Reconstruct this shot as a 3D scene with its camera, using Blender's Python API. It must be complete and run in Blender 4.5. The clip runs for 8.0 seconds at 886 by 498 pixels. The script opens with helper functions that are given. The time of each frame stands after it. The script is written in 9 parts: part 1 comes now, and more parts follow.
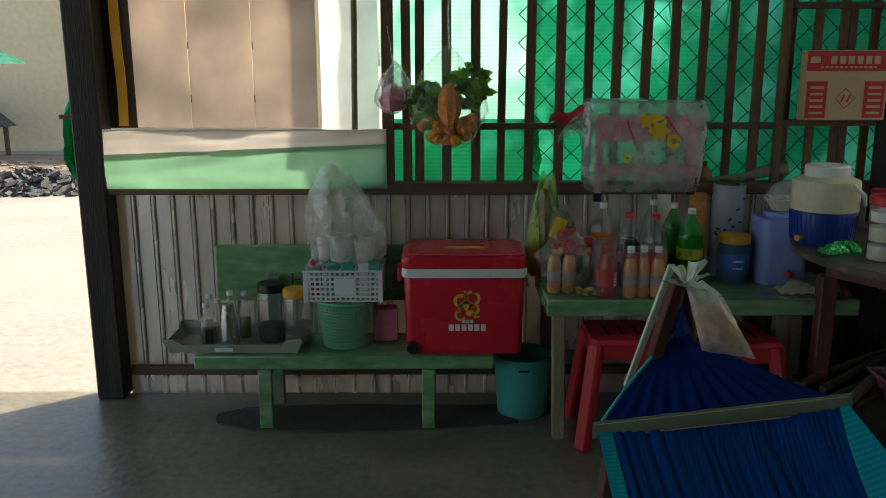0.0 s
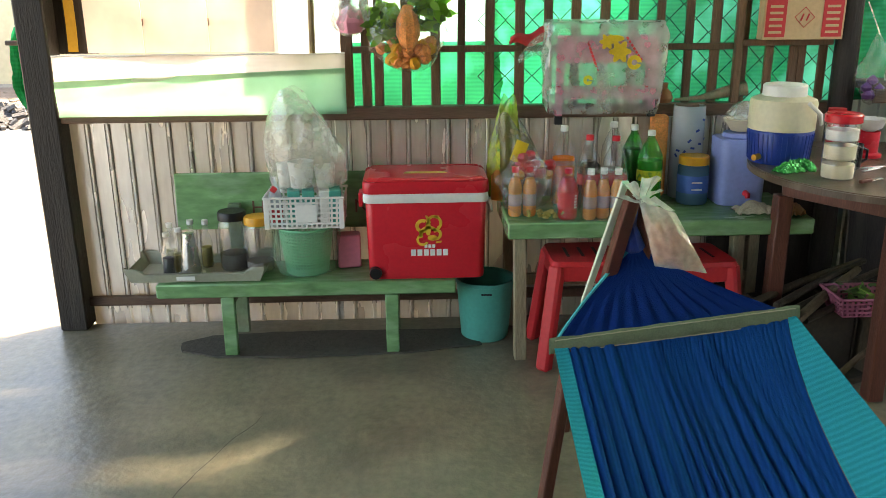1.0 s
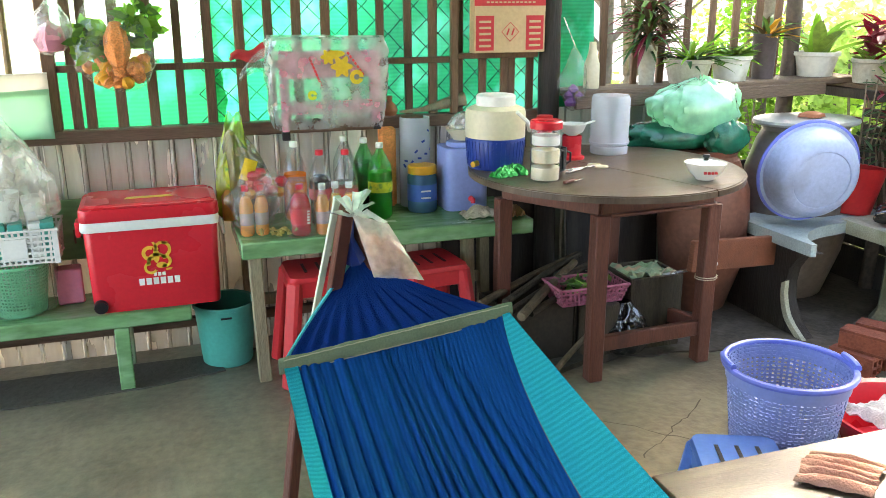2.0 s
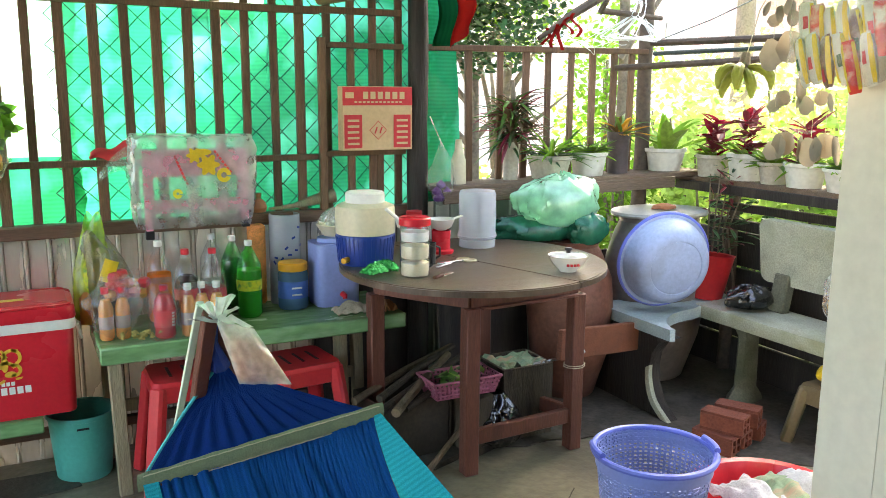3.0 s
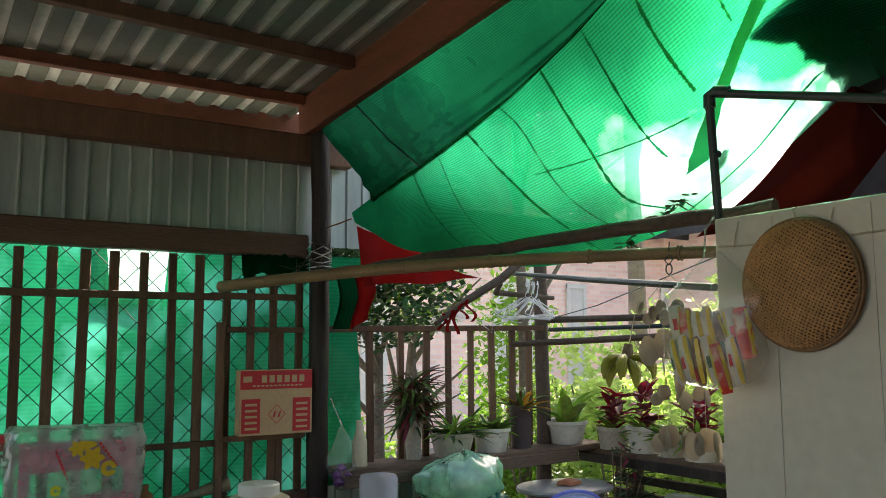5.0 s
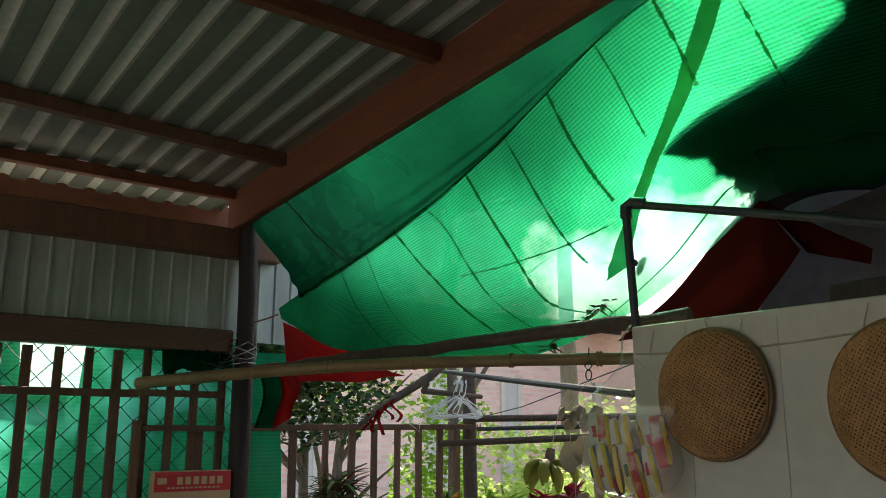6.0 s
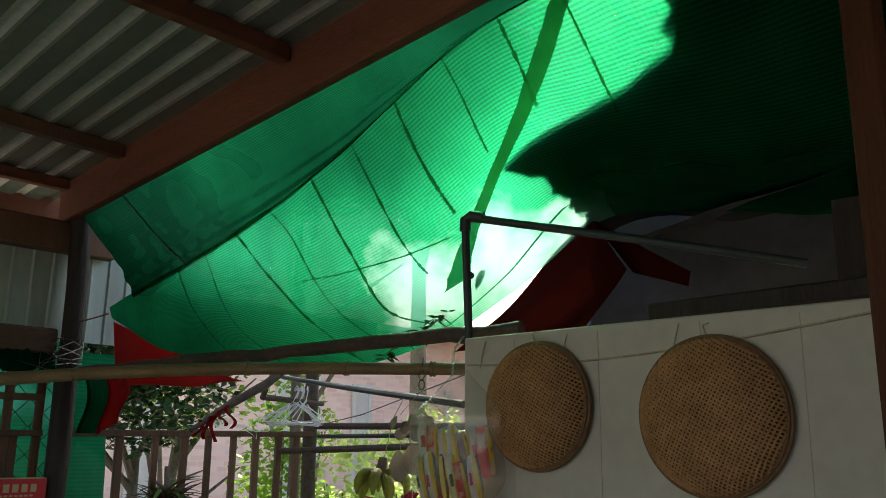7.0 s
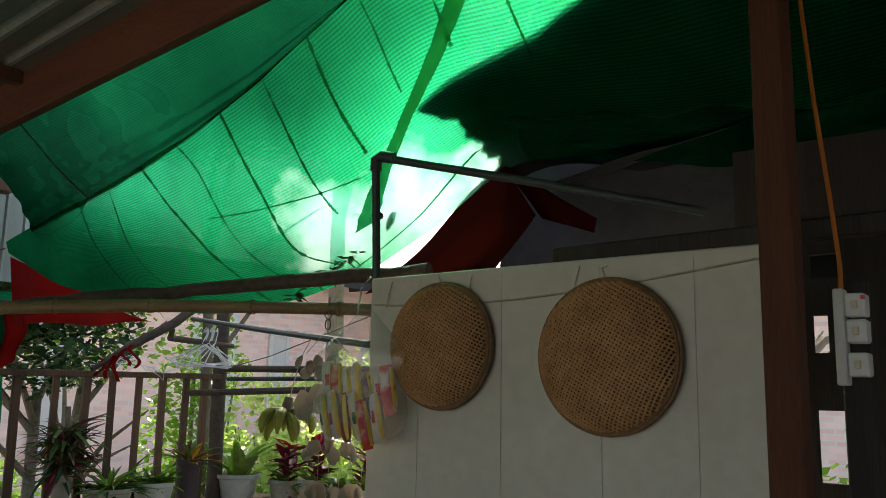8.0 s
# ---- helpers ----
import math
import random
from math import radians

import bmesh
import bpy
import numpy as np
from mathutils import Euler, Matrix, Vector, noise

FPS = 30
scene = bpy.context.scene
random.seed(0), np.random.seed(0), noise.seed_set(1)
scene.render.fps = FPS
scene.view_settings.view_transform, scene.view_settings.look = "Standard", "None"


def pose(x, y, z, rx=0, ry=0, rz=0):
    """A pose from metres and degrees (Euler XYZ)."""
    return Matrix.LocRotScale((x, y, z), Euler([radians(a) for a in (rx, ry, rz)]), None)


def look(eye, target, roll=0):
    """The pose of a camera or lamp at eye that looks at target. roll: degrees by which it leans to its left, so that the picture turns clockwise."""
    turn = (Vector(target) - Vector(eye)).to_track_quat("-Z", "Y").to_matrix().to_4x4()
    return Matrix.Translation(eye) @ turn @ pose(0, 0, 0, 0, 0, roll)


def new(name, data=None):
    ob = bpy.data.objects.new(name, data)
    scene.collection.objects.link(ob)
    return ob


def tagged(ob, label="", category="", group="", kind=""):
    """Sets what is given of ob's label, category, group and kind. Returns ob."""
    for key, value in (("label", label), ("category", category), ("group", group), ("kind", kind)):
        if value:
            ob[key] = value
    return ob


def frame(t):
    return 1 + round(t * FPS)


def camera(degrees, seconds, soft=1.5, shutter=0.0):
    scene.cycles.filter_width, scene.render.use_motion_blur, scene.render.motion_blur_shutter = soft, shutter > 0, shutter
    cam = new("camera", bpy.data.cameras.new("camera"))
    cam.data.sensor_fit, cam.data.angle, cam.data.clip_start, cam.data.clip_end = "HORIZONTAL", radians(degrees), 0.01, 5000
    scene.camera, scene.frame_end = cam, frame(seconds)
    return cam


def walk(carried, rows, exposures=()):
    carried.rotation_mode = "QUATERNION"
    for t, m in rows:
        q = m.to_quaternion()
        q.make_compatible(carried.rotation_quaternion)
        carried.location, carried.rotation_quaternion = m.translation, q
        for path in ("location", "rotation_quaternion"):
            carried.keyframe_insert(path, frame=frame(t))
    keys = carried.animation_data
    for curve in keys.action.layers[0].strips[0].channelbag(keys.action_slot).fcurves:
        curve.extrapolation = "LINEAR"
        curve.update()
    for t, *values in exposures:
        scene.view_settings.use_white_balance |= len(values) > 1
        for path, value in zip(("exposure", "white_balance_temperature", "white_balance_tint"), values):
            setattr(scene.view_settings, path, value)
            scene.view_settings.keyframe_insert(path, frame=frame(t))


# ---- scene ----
EXPOSURES = [(0.0, 1.32, 7000, 8), (0.5, 2.6, 7800, 11), (1.0, 3.2, 8000, 13), (1.5, 3.7, 7800, 13), (2.2, 3.95, 7300, 12), (3.5, 3.3, 7500, 14), (4.0, 2.8, 7500, 15), (4.5, 2.2, 7200, 15), (6.0, 1.38, 7100, 15), (7.0, 1.2, 7000, 15), (8.0, 1.25, 7000, 14)]
cam = camera(55.69, 8.0, soft=0.9)
PATH = [
    (0.0, 0.004, -0.002, 1.519, 77.30, 0.09, -0.00),
    (0.5, 0.022, -0.009, 1.493, 73.10, 0.00, -0.25),
    (1.0, 0.042, -0.012, 1.488, 72.70, 0.42, -2.14),
    (1.5, 0.106, -0.013, 1.487, 72.50, 0.08, -10.74),
    (2.0, 0.164, -0.023, 1.496, 73.48, 0.16, -18.58),
    (2.2, 0.173, -0.027, 1.501, 73.89, -0.19, -22.01),
    (3.3, 0.191, -0.034, 1.543, 80.87, -0.08, -27.08),
    (3.5, 0.191, -0.034, 1.548, 81.32, -0.28, -26.96),
    (4.0, 0.216, -0.048, 1.591, 85.63, -0.24, -29.46),
    (4.5, 0.231, -0.061, 1.646, 92.59, -0.18, -32.10),
    (4.7, 0.234, -0.066, 1.656, 94.25, 0.09, -32.48),
    (5.8, 0.259, -0.100, 1.704, 101.74, -0.51, -35.06),
    (6.0, 0.269, -0.111, 1.709, 102.53, -0.08, -37.11),
    (6.5, 0.302, -0.131, 1.716, 103.59, -0.17, -42.37),
    (7.0, 0.326, -0.147, 1.715, 103.05, -0.63, -46.91),
    (7.5, 0.350, -0.152, 1.702, 102.02, -1.15, -50.55),
    (8.0, 0.366, -0.170, 1.687, 99.82, -1.18, -52.33),
]
walk(cam, [(t, pose(x, y, z, rx, ry, rz)) for t, x, y, z, rx, ry, rz in PATH], EXPOSURES)
# ---- daylight ----
world = bpy.data.worlds.new("sky")
scene.world = world
world.use_nodes = True
wn = world.node_tree.nodes
sky = wn.new("ShaderNodeTexSky")
sky.sky_type = "NISHITA"
sky.sun_disc = False
SUN_EL, SUN_AZ = radians(43), radians(54)          # azimuth from +y towards +x
sky.sun_elevation, sky.sun_rotation = SUN_EL, SUN_AZ
sky.dust_density, sky.air_density = 3.0, 1.0
wn["Background"].inputs["Strength"].default_value = 0.15
world.node_tree.links.new(sky.outputs[0], wn["Background"].inputs["Color"])
sun_dir = Vector((math.sin(SUN_AZ) * math.cos(SUN_EL), math.cos(SUN_AZ) * math.cos(SUN_EL), math.sin(SUN_EL)))
sun_data = bpy.data.lights.new("sun", "SUN")
sun_data.energy, sun_data.angle, sun_data.color = 4.5, radians(3), (1.0, 0.93, 0.82)
sun_lamp = new("sun", sun_data)
sun_lamp.matrix_world = look(sun_dir * 20, (0, 0, 0))


# ---- materials ----
def mat(name, color, rough=0.6, metal=0.0, vary=0.18, scale=6.0, fine=60.0, bump=0.15, stain=None, stain_amt=0.5,
        stain_scale=2.5, spec=0.3, trans=0.0, random_tint=0.0, stretch=None, coat=0.0):
    """A surface with two scales of tone, optional stains of their own colour, and fine relief."""
    m = bpy.data.materials.new(name)
    m.use_nodes = True
    nt = m.node_tree
    n, ln = nt.nodes, nt.links
    bs = n["Principled BSDF"]
    bs.inputs["Roughness"].default_value = rough
    bs.inputs["Metallic"].default_value = metal
    bs.inputs["Specular IOR Level"].default_value = spec
    bs.inputs["Transmission Weight"].default_value = trans
    bs.inputs["Coat Weight"].default_value = coat
    tc = n.new("ShaderNodeTexCoord")
    mp = n.new("ShaderNodeMapping")
    if stretch:
        mp.inputs["Scale"].default_value = stretch
    ln.new(tc.outputs["Object"], mp.inputs["Vector"])

    def noise_tex(sc, detail=4.0):
        t = n.new("ShaderNodeTexNoise")
        t.inputs["Scale"].default_value, t.inputs["Detail"].default_value = sc, detail
        ln.new(mp.outputs[0], t.inputs["Vector"])
        return t
    big, small = noise_tex(scale), noise_tex(fine, 3.0)
    add = n.new("ShaderNodeMath")
    add.operation = "ADD"
    ln.new(big.outputs["Fac"], add.inputs[0])
    ln.new(small.outputs["Fac"], add.inputs[1])
    rng = n.new("ShaderNodeMapRange")
    rng.inputs["From Min"].default_value, rng.inputs["From Max"].default_value = 0.6, 1.4
    rng.inputs["To Min"].default_value, rng.inputs["To Max"].default_value = 1 - vary, 1 + vary
    ln.new(add.outputs[0], rng.inputs["Value"])
    val = rng.outputs[0]
    if random_tint:
        oi = n.new("ShaderNodeObjectInfo")
        r2 = n.new("ShaderNodeMapRange")
        r2.inputs["To Min"].default_value, r2.inputs["To Max"].default_value = 1 - random_tint, 1 + random_tint
        ln.new(oi.outputs["Random"], r2.inputs["Value"])
        mu = n.new("ShaderNodeMath")
        mu.operation = "MULTIPLY"
        ln.new(val, mu.inputs[0])
        ln.new(r2.outputs[0], mu.inputs[1])
        val = mu.outputs[0]
    sc = n.new("ShaderNodeVectorMath")
    sc.operation = "SCALE"
    sc.inputs[0].default_value = color[:3]
    ln.new(val, sc.inputs["Scale"])
    col = sc.outputs[0]
    if stain:
        st = noise_tex(stain_scale, 6.0)
        cr = n.new("ShaderNodeMapRange")
        cr.inputs["From Min"].default_value, cr.inputs["From Max"].default_value = 0.5, 0.68
        cr.inputs["To Max"].default_value = stain_amt
        ln.new(st.outputs["Fac"], cr.inputs["Value"])
        mx = n.new("ShaderNodeMix")
        mx.data_type = "RGBA"
        ln.new(cr.outputs[0], mx.inputs["Factor"])
        ln.new(col, mx.inputs["A"])
        mx.inputs["B"].default_value = (*stain, 1)
        col = mx.outputs["Result"]
    ln.new(col, bs.inputs["Base Color"])
    rr = n.new("ShaderNodeMapRange")
    rr.inputs["To Min"].default_value, rr.inputs["To Max"].default_value = max(0.02, rough - 0.12), min(1, rough + 0.12)
    ln.new(big.outputs["Fac"], rr.inputs["Value"])
    ln.new(rr.outputs[0], bs.inputs["Roughness"])
    if bump:
        bp = n.new("ShaderNodeBump")
        bp.inputs["Strength"].default_value, bp.inputs["Distance"].default_value = bump, 0.01
        ln.new(add.outputs[0], bp.inputs["Height"])
        ln.new(bp.outputs[0], bs.inputs["Normal"])
    return m


def film_mat(name, color, see=0.5, glow=0.6, gloss=0.25, wrinkle=25.0, lines=0.0, patch=0.0, across="X", rough=0.2, fwd=0.0, pale=None, pale_at=0.52):
    """A thin sheet: part see-through, part translucent, with a wrinkled gloss. lines: woven rows per metre."""
    m = bpy.data.materials.new(name)
    m.use_nodes = True
    nt = m.node_tree
    n, ln = nt.nodes, nt.links
    n.remove(n["Principled BSDF"])
    outp = n["Material Output"]
    tc = n.new("ShaderNodeTexCoord")
    nz = n.new("ShaderNodeTexNoise")
    nz.inputs["Scale"].default_value, nz.inputs["Detail"].default_value = wrinkle, 5.0
    ln.new(tc.outputs["Object"], nz.inputs["Vector"])
    bp = n.new("ShaderNodeBump")
    bp.inputs["Strength"].default_value, bp.inputs["Distance"].default_value = 0.5, 0.01
    ln.new(nz.outputs["Fac"], bp.inputs["Height"])
    dif, trl, glo, tra = (n.new("ShaderNodeBsdf" + k) for k in ("Diffuse", "Translucent", "Glossy", "Transparent"))
    vr = n.new("ShaderNodeMapRange")
    vr.inputs["From Min"].default_value, vr.inputs["From Max"].default_value = 0.3, 0.7
    vr.inputs["To Min"].default_value, vr.inputs["To Max"].default_value = 0.75, 1.2
    ln.new(nz.outputs["Fac"], vr.inputs["Value"])
    sc = n.new("ShaderNodeVectorMath")
    sc.operation = "SCALE"
    sc.inputs[0].default_value = color[:3]
    ln.new(vr.outputs[0], sc.inputs["Scale"])
    tone = sc.outputs[0]
    if pale:                                            # random patches of a second tone
        pn = n.new("ShaderNodeTexNoise")
        pn.inputs["Scale"].default_value, pn.inputs["Detail"].default_value = 2.6, 5.0
        ln.new(tc.outputs["Object"], pn.inputs["Vector"])
        pm = n.new("ShaderNodeMapRange")
        pm.inputs["From Min"].default_value, pm.inputs["From Max"].default_value = pale_at, pale_at + 0.17
        ln.new(pn.outputs["Fac"], pm.inputs["Value"])
        px = n.new("ShaderNodeMix")
        px.data_type = "RGBA"
        ln.new(pm.outputs[0], px.inputs["Factor"])
        ln.new(tone, px.inputs["A"])
        px.inputs["B"].default_value = (*pale, 1)
        tone = px.outputs["Result"]
    for b in (dif, trl):
        ln.new(tone, b.inputs["Color"])
        ln.new(bp.outputs[0], b.inputs["Normal"])
    ln.new(bp.outputs[0], glo.inputs["Normal"])
    through_light = trl.outputs[0]
    if fwd:                                             # threads scatter most light onwards
        rf = n.new("ShaderNodeBsdfRefraction")
        rf.inputs["Roughness"].default_value, rf.inputs["IOR"].default_value = 0.78, 1.45
        ln.new(tone, rf.inputs["Color"])
        mf = n.new("ShaderNodeMixShader")
        mf.inputs[0].default_value = fwd
        ln.new(trl.outputs[0], mf.inputs[1])
        ln.new(rf.outputs[0], mf.inputs[2])
        through_light = mf.outputs[0]
    glo.inputs["Roughness"].default_value = rough
    m1, m2, m3 = (n.new("ShaderNodeMixShader") for _ in range(3))
    m1.inputs[0].default_value = glow
    ln.new(dif.outputs[0], m1.inputs[1])
    ln.new(through_light, m1.inputs[2])
    lw = n.new("ShaderNodeLayerWeight")
    lw.inputs["Blend"].default_value = 0.5
    fr = n.new("ShaderNodeMath")
    fr.operation, fr.inputs[1].default_value = "POWER", 3.5
    ln.new(lw.outputs["Facing"], fr.inputs[0])
    gm = n.new("ShaderNodeMath")
    gm.operation, gm.inputs[1].default_value, gm.use_clamp = "MULTIPLY_ADD", 1.0, True
    gm.inputs[2].default_value = gloss * 0.08
    gm.inputs[1].default_value = gloss
    ln.new(fr.outputs[0], gm.inputs[0])
    m2.inputs[0].default_value = see
    ln.new(m1.outputs[0], m2.inputs[1])
    ln.new(tra.outputs[0], m2.inputs[2])
    fac = None
    if lines:
        wv = n.new("ShaderNodeTexWave")
        wv.bands_direction = across
        wv.inputs["Scale"].default_value = lines * 0.31416
        wv.inputs["Distortion"].default_value, wv.inputs["Detail"].default_value = 1.6, 2.0
        ln.new(tc.outputs["Object"], wv.inputs["Vector"])
        wr = n.new("ShaderNodeMapRange")
        wr.inputs["To Min"].default_value, wr.inputs["To Max"].default_value = see * 0.35, see * 1.65
        ln.new(wv.outputs["Fac"], wr.inputs["Value"])
        fac = wr.outputs[0]
        dk = n.new("ShaderNodeMapRange")
        dk.inputs["To Min"].default_value, dk.inputs["To Max"].default_value = 0.84, 1.07
        ln.new(wv.outputs["Fac"], dk.inputs["Value"])
        mk = n.new("ShaderNodeMath")
        mk.operation = "MULTIPLY"
        ln.new(vr.outputs[0], mk.inputs[0])
        ln.new(dk.outputs[0], mk.inputs[1])
        ln.new(mk.outputs[0], sc.inputs["Scale"])
    if patch:
        pz = n.new("ShaderNodeTexNoise")
        pz.inputs["Scale"].default_value, pz.inputs["Detail"].default_value = 2.2, 4.0
        ln.new(tc.outputs["Object"], pz.inputs["Vector"])
        pr = n.new("ShaderNodeMapRange")
        pr.inputs["From Min"].default_value, pr.inputs["From Max"].default_value = 0.55, 0.72
        pr.inputs["To Max"].default_value = patch
        ln.new(pz.outputs["Fac"], pr.inputs["Value"])
        ad = n.new("ShaderNodeMath")
        ad.use_clamp = True
        ln.new(pr.outputs[0], ad.inputs[0])
        ad.inputs[1].default_value = see
        if fac is not None:
            ln.new(fac, ad.inputs[1])
        fac = ad.outputs[0]
    if fac is not None:
        ln.new(fac, m2.inputs[0])
    ln.new(gm.outputs[0], m3.inputs[0])
    ln.new(m2.outputs[0], m3.inputs[1])
    ln.new(glo.outputs[0], m3.inputs[2])
    ln.new(m3.outputs[0], outp.inputs["Surface"])
    return m


def net_mat(name, color, rows, cols, fwd=0.8, gloss=0.01, holes=0.5, see0=0.004, thin=(), pale=(0.22, 0.80, 0.58), origin=(0, 0, 0)):
    """Knitted shade net: rows and columns of thread, pinholes, and thin spots paled for glare (x, y, z, radius)."""
    m = bpy.data.materials.new(name)
    m.use_nodes = True
    nt = m.node_tree
    n, ln = nt.nodes, nt.links
    n.remove(n["Principled BSDF"])
    tc = n.new("ShaderNodeTexCoord")

    def math_node(op, a, b=None, clamp=False):
        q = n.new("ShaderNodeMath")
        q.operation, q.use_clamp = op, clamp
        for k, w in enumerate((a, b)):
            if isinstance(w, (int, float)):
                q.inputs[k].default_value = w
            elif w is not None:
                ln.new(w, q.inputs[k])
        return q.outputs[0]

    def noise_tex(scale, detail=3.0, vec="Object"):
        t = n.new("ShaderNodeTexNoise")
        t.inputs["Scale"].default_value, t.inputs["Detail"].default_value = scale, detail
        ln.new(tc.outputs[vec], t.inputs["Vector"])
        return t.outputs["Fac"]

    def span(val, f0, f1, t0=0.0, t1=1.0):
        r = n.new("ShaderNodeMapRange")
        for key, w in (("From Min", f0), ("From Max", f1), ("To Min", t0), ("To Max", t1)):
            r.inputs[key].default_value = w
        ln.new(val, r.inputs["Value"])
        return r.outputs[0]
    sep = n.new("ShaderNodeSeparateXYZ")
    ln.new(tc.outputs["UV"], sep.inputs[0])
    slack = math_node("MULTIPLY", noise_tex(7.0), 0.012)
    row = math_node("SINE", math_node("MULTIPLY", math_node("ADD", sep.outputs[1], slack), rows * 6.2832))
    col = math_node("SINE", math_node("MULTIPLY", math_node("ADD", sep.outputs[0], slack), cols * 6.2832))
    knit = math_node("ADD", math_node("MULTIPLY", row, 0.27), math_node("MULTIPLY", col, 0.05))
    tone = math_node("MULTIPLY", math_node("ADD", knit, 1.0), span(noise_tex(2.3, 5.0), 0.3, 0.7, 0.58, 1.30))
    sc = n.new("ShaderNodeVectorMath")
    sc.operation = "SCALE"
    sc.inputs[0].default_value = color
    ln.new(tone, sc.inputs["Scale"])
    col_out = sc.outputs[0]
    see = math_node("ADD", math_node("MULTIPLY", span(noise_tex(130.0, 2.0), 0.72, 0.78), holes), see0)
    # thin spots: more see-through, with sky glare put in as a pale colour
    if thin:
        thin_glare = None
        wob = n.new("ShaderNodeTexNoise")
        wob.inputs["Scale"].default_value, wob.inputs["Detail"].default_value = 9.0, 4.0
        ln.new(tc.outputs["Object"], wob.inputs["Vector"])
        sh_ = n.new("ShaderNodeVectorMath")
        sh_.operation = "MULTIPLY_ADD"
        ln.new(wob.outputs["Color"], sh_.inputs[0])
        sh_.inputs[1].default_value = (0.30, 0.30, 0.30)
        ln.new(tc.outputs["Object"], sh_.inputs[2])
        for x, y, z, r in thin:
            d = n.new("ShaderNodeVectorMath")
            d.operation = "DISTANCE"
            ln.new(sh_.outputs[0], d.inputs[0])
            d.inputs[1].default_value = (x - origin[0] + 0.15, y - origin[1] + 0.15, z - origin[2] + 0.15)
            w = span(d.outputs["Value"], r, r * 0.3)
            thin_glare = w if thin_glare is None else math_node("MAXIMUM", thin_glare, w)
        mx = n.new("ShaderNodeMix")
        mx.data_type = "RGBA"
        ln.new(math_node("MULTIPLY", thin_glare, 0.9), mx.inputs["Factor"])
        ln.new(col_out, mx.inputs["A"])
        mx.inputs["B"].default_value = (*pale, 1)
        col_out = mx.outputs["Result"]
        see = math_node("ADD", see, math_node("MULTIPLY", thin_glare, math_node("ADD", math_node("MULTIPLY", row, 0.06), 0.13)), True)
    bp = n.new("ShaderNodeBump")
    bp.inputs["Strength"].default_value, bp.inputs["Distance"].default_value = 0.35, 0.004
    ln.new(math_node("ADD", row, noise_tex(16.0, 5.0)), bp.inputs["Height"])
    dif, trl, rf, tra, glo = (n.new("ShaderNodeBsdf" + k) for k in ("Diffuse", "Translucent", "Refraction", "Transparent", "Glossy"))
    rf.inputs["Roughness"].default_value, rf.inputs["IOR"].default_value = 0.75, 1.24
    glo.inputs["Roughness"].default_value = 0.32
    for b in (dif, trl, rf):
        ln.new(col_out, b.inputs["Color"])
    for b in (dif, trl, glo):
        ln.new(bp.outputs[0], b.inputs["Normal"])

    def blend(f, a, b):
        q = n.new("ShaderNodeMixShader")
        if isinstance(f, (int, float)):
            q.inputs[0].default_value = f
        else:
            ln.new(f, q.inputs[0])
        ln.new(a, q.inputs[1])
        ln.new(b, q.inputs[2])
        return q.outputs[0]
    onward = blend(fwd, trl.outputs[0], rf.outputs[0])
    cloth = blend(gloss, blend(0.92, dif.outputs[0], onward), glo.outputs[0])
    ln.new(blend(see, cloth, tra.outputs[0]), n["Material Output"].inputs["Surface"])
    return m


def let_through(m, color, share):
    """Lets a share of the light behind a thin sheet come through it."""
    n, ln = m.node_tree.nodes, m.node_tree.links
    trl, mx = n.new("ShaderNodeBsdfTranslucent"), n.new("ShaderNodeMixShader")
    trl.inputs["Color"].default_value = (*color, 1)
    mx.inputs[0].default_value = share
    ln.new(n["Principled BSDF"].outputs[0], mx.inputs[1])
    ln.new(trl.outputs[0], mx.inputs[2])
    ln.new(mx.outputs[0], n["Material Output"].inputs["Surface"])


def stripe_mat(name, ground_color, band_color, bands):
    """Woven cloth with bands that run along its length."""
    m = mat(name, ground_color, 0.95, vary=0.3, scale=10, fine=150, bump=0.4)
    n, ln = m.node_tree.nodes, m.node_tree.links
    tc, sep, wv, ramp, mx = (n.new("ShaderNode" + k) for k in ("TexCoord", "SeparateXYZ", "Math", "MapRange", "Mix"))
    mul = n.new("ShaderNodeMath")
    ln.new(tc.outputs["UV"], sep.inputs[0])
    mul.operation, wv.operation = "MULTIPLY", "COSINE"
    ln.new(sep.outputs[1], mul.inputs[0])
    mul.inputs[1].default_value = bands * 6.2832
    ln.new(mul.outputs[0], wv.inputs[0])
    for key, w in (("From Min", 0.1), ("From Max", 0.4)):
        ramp.inputs[key].default_value = w
    ln.new(wv.outputs[0], ramp.inputs["Value"])
    mx.data_type = "RGBA"
    ln.new(ramp.outputs[0], mx.inputs["Factor"])
    base = n["Principled BSDF"].inputs["Base Color"]
    ln.new(base.links[0].from_socket, mx.inputs["A"])
    mx.inputs["B"].default_value = (*band_color, 1)
    ln.new(mx.outputs["Result"], base)
    return m


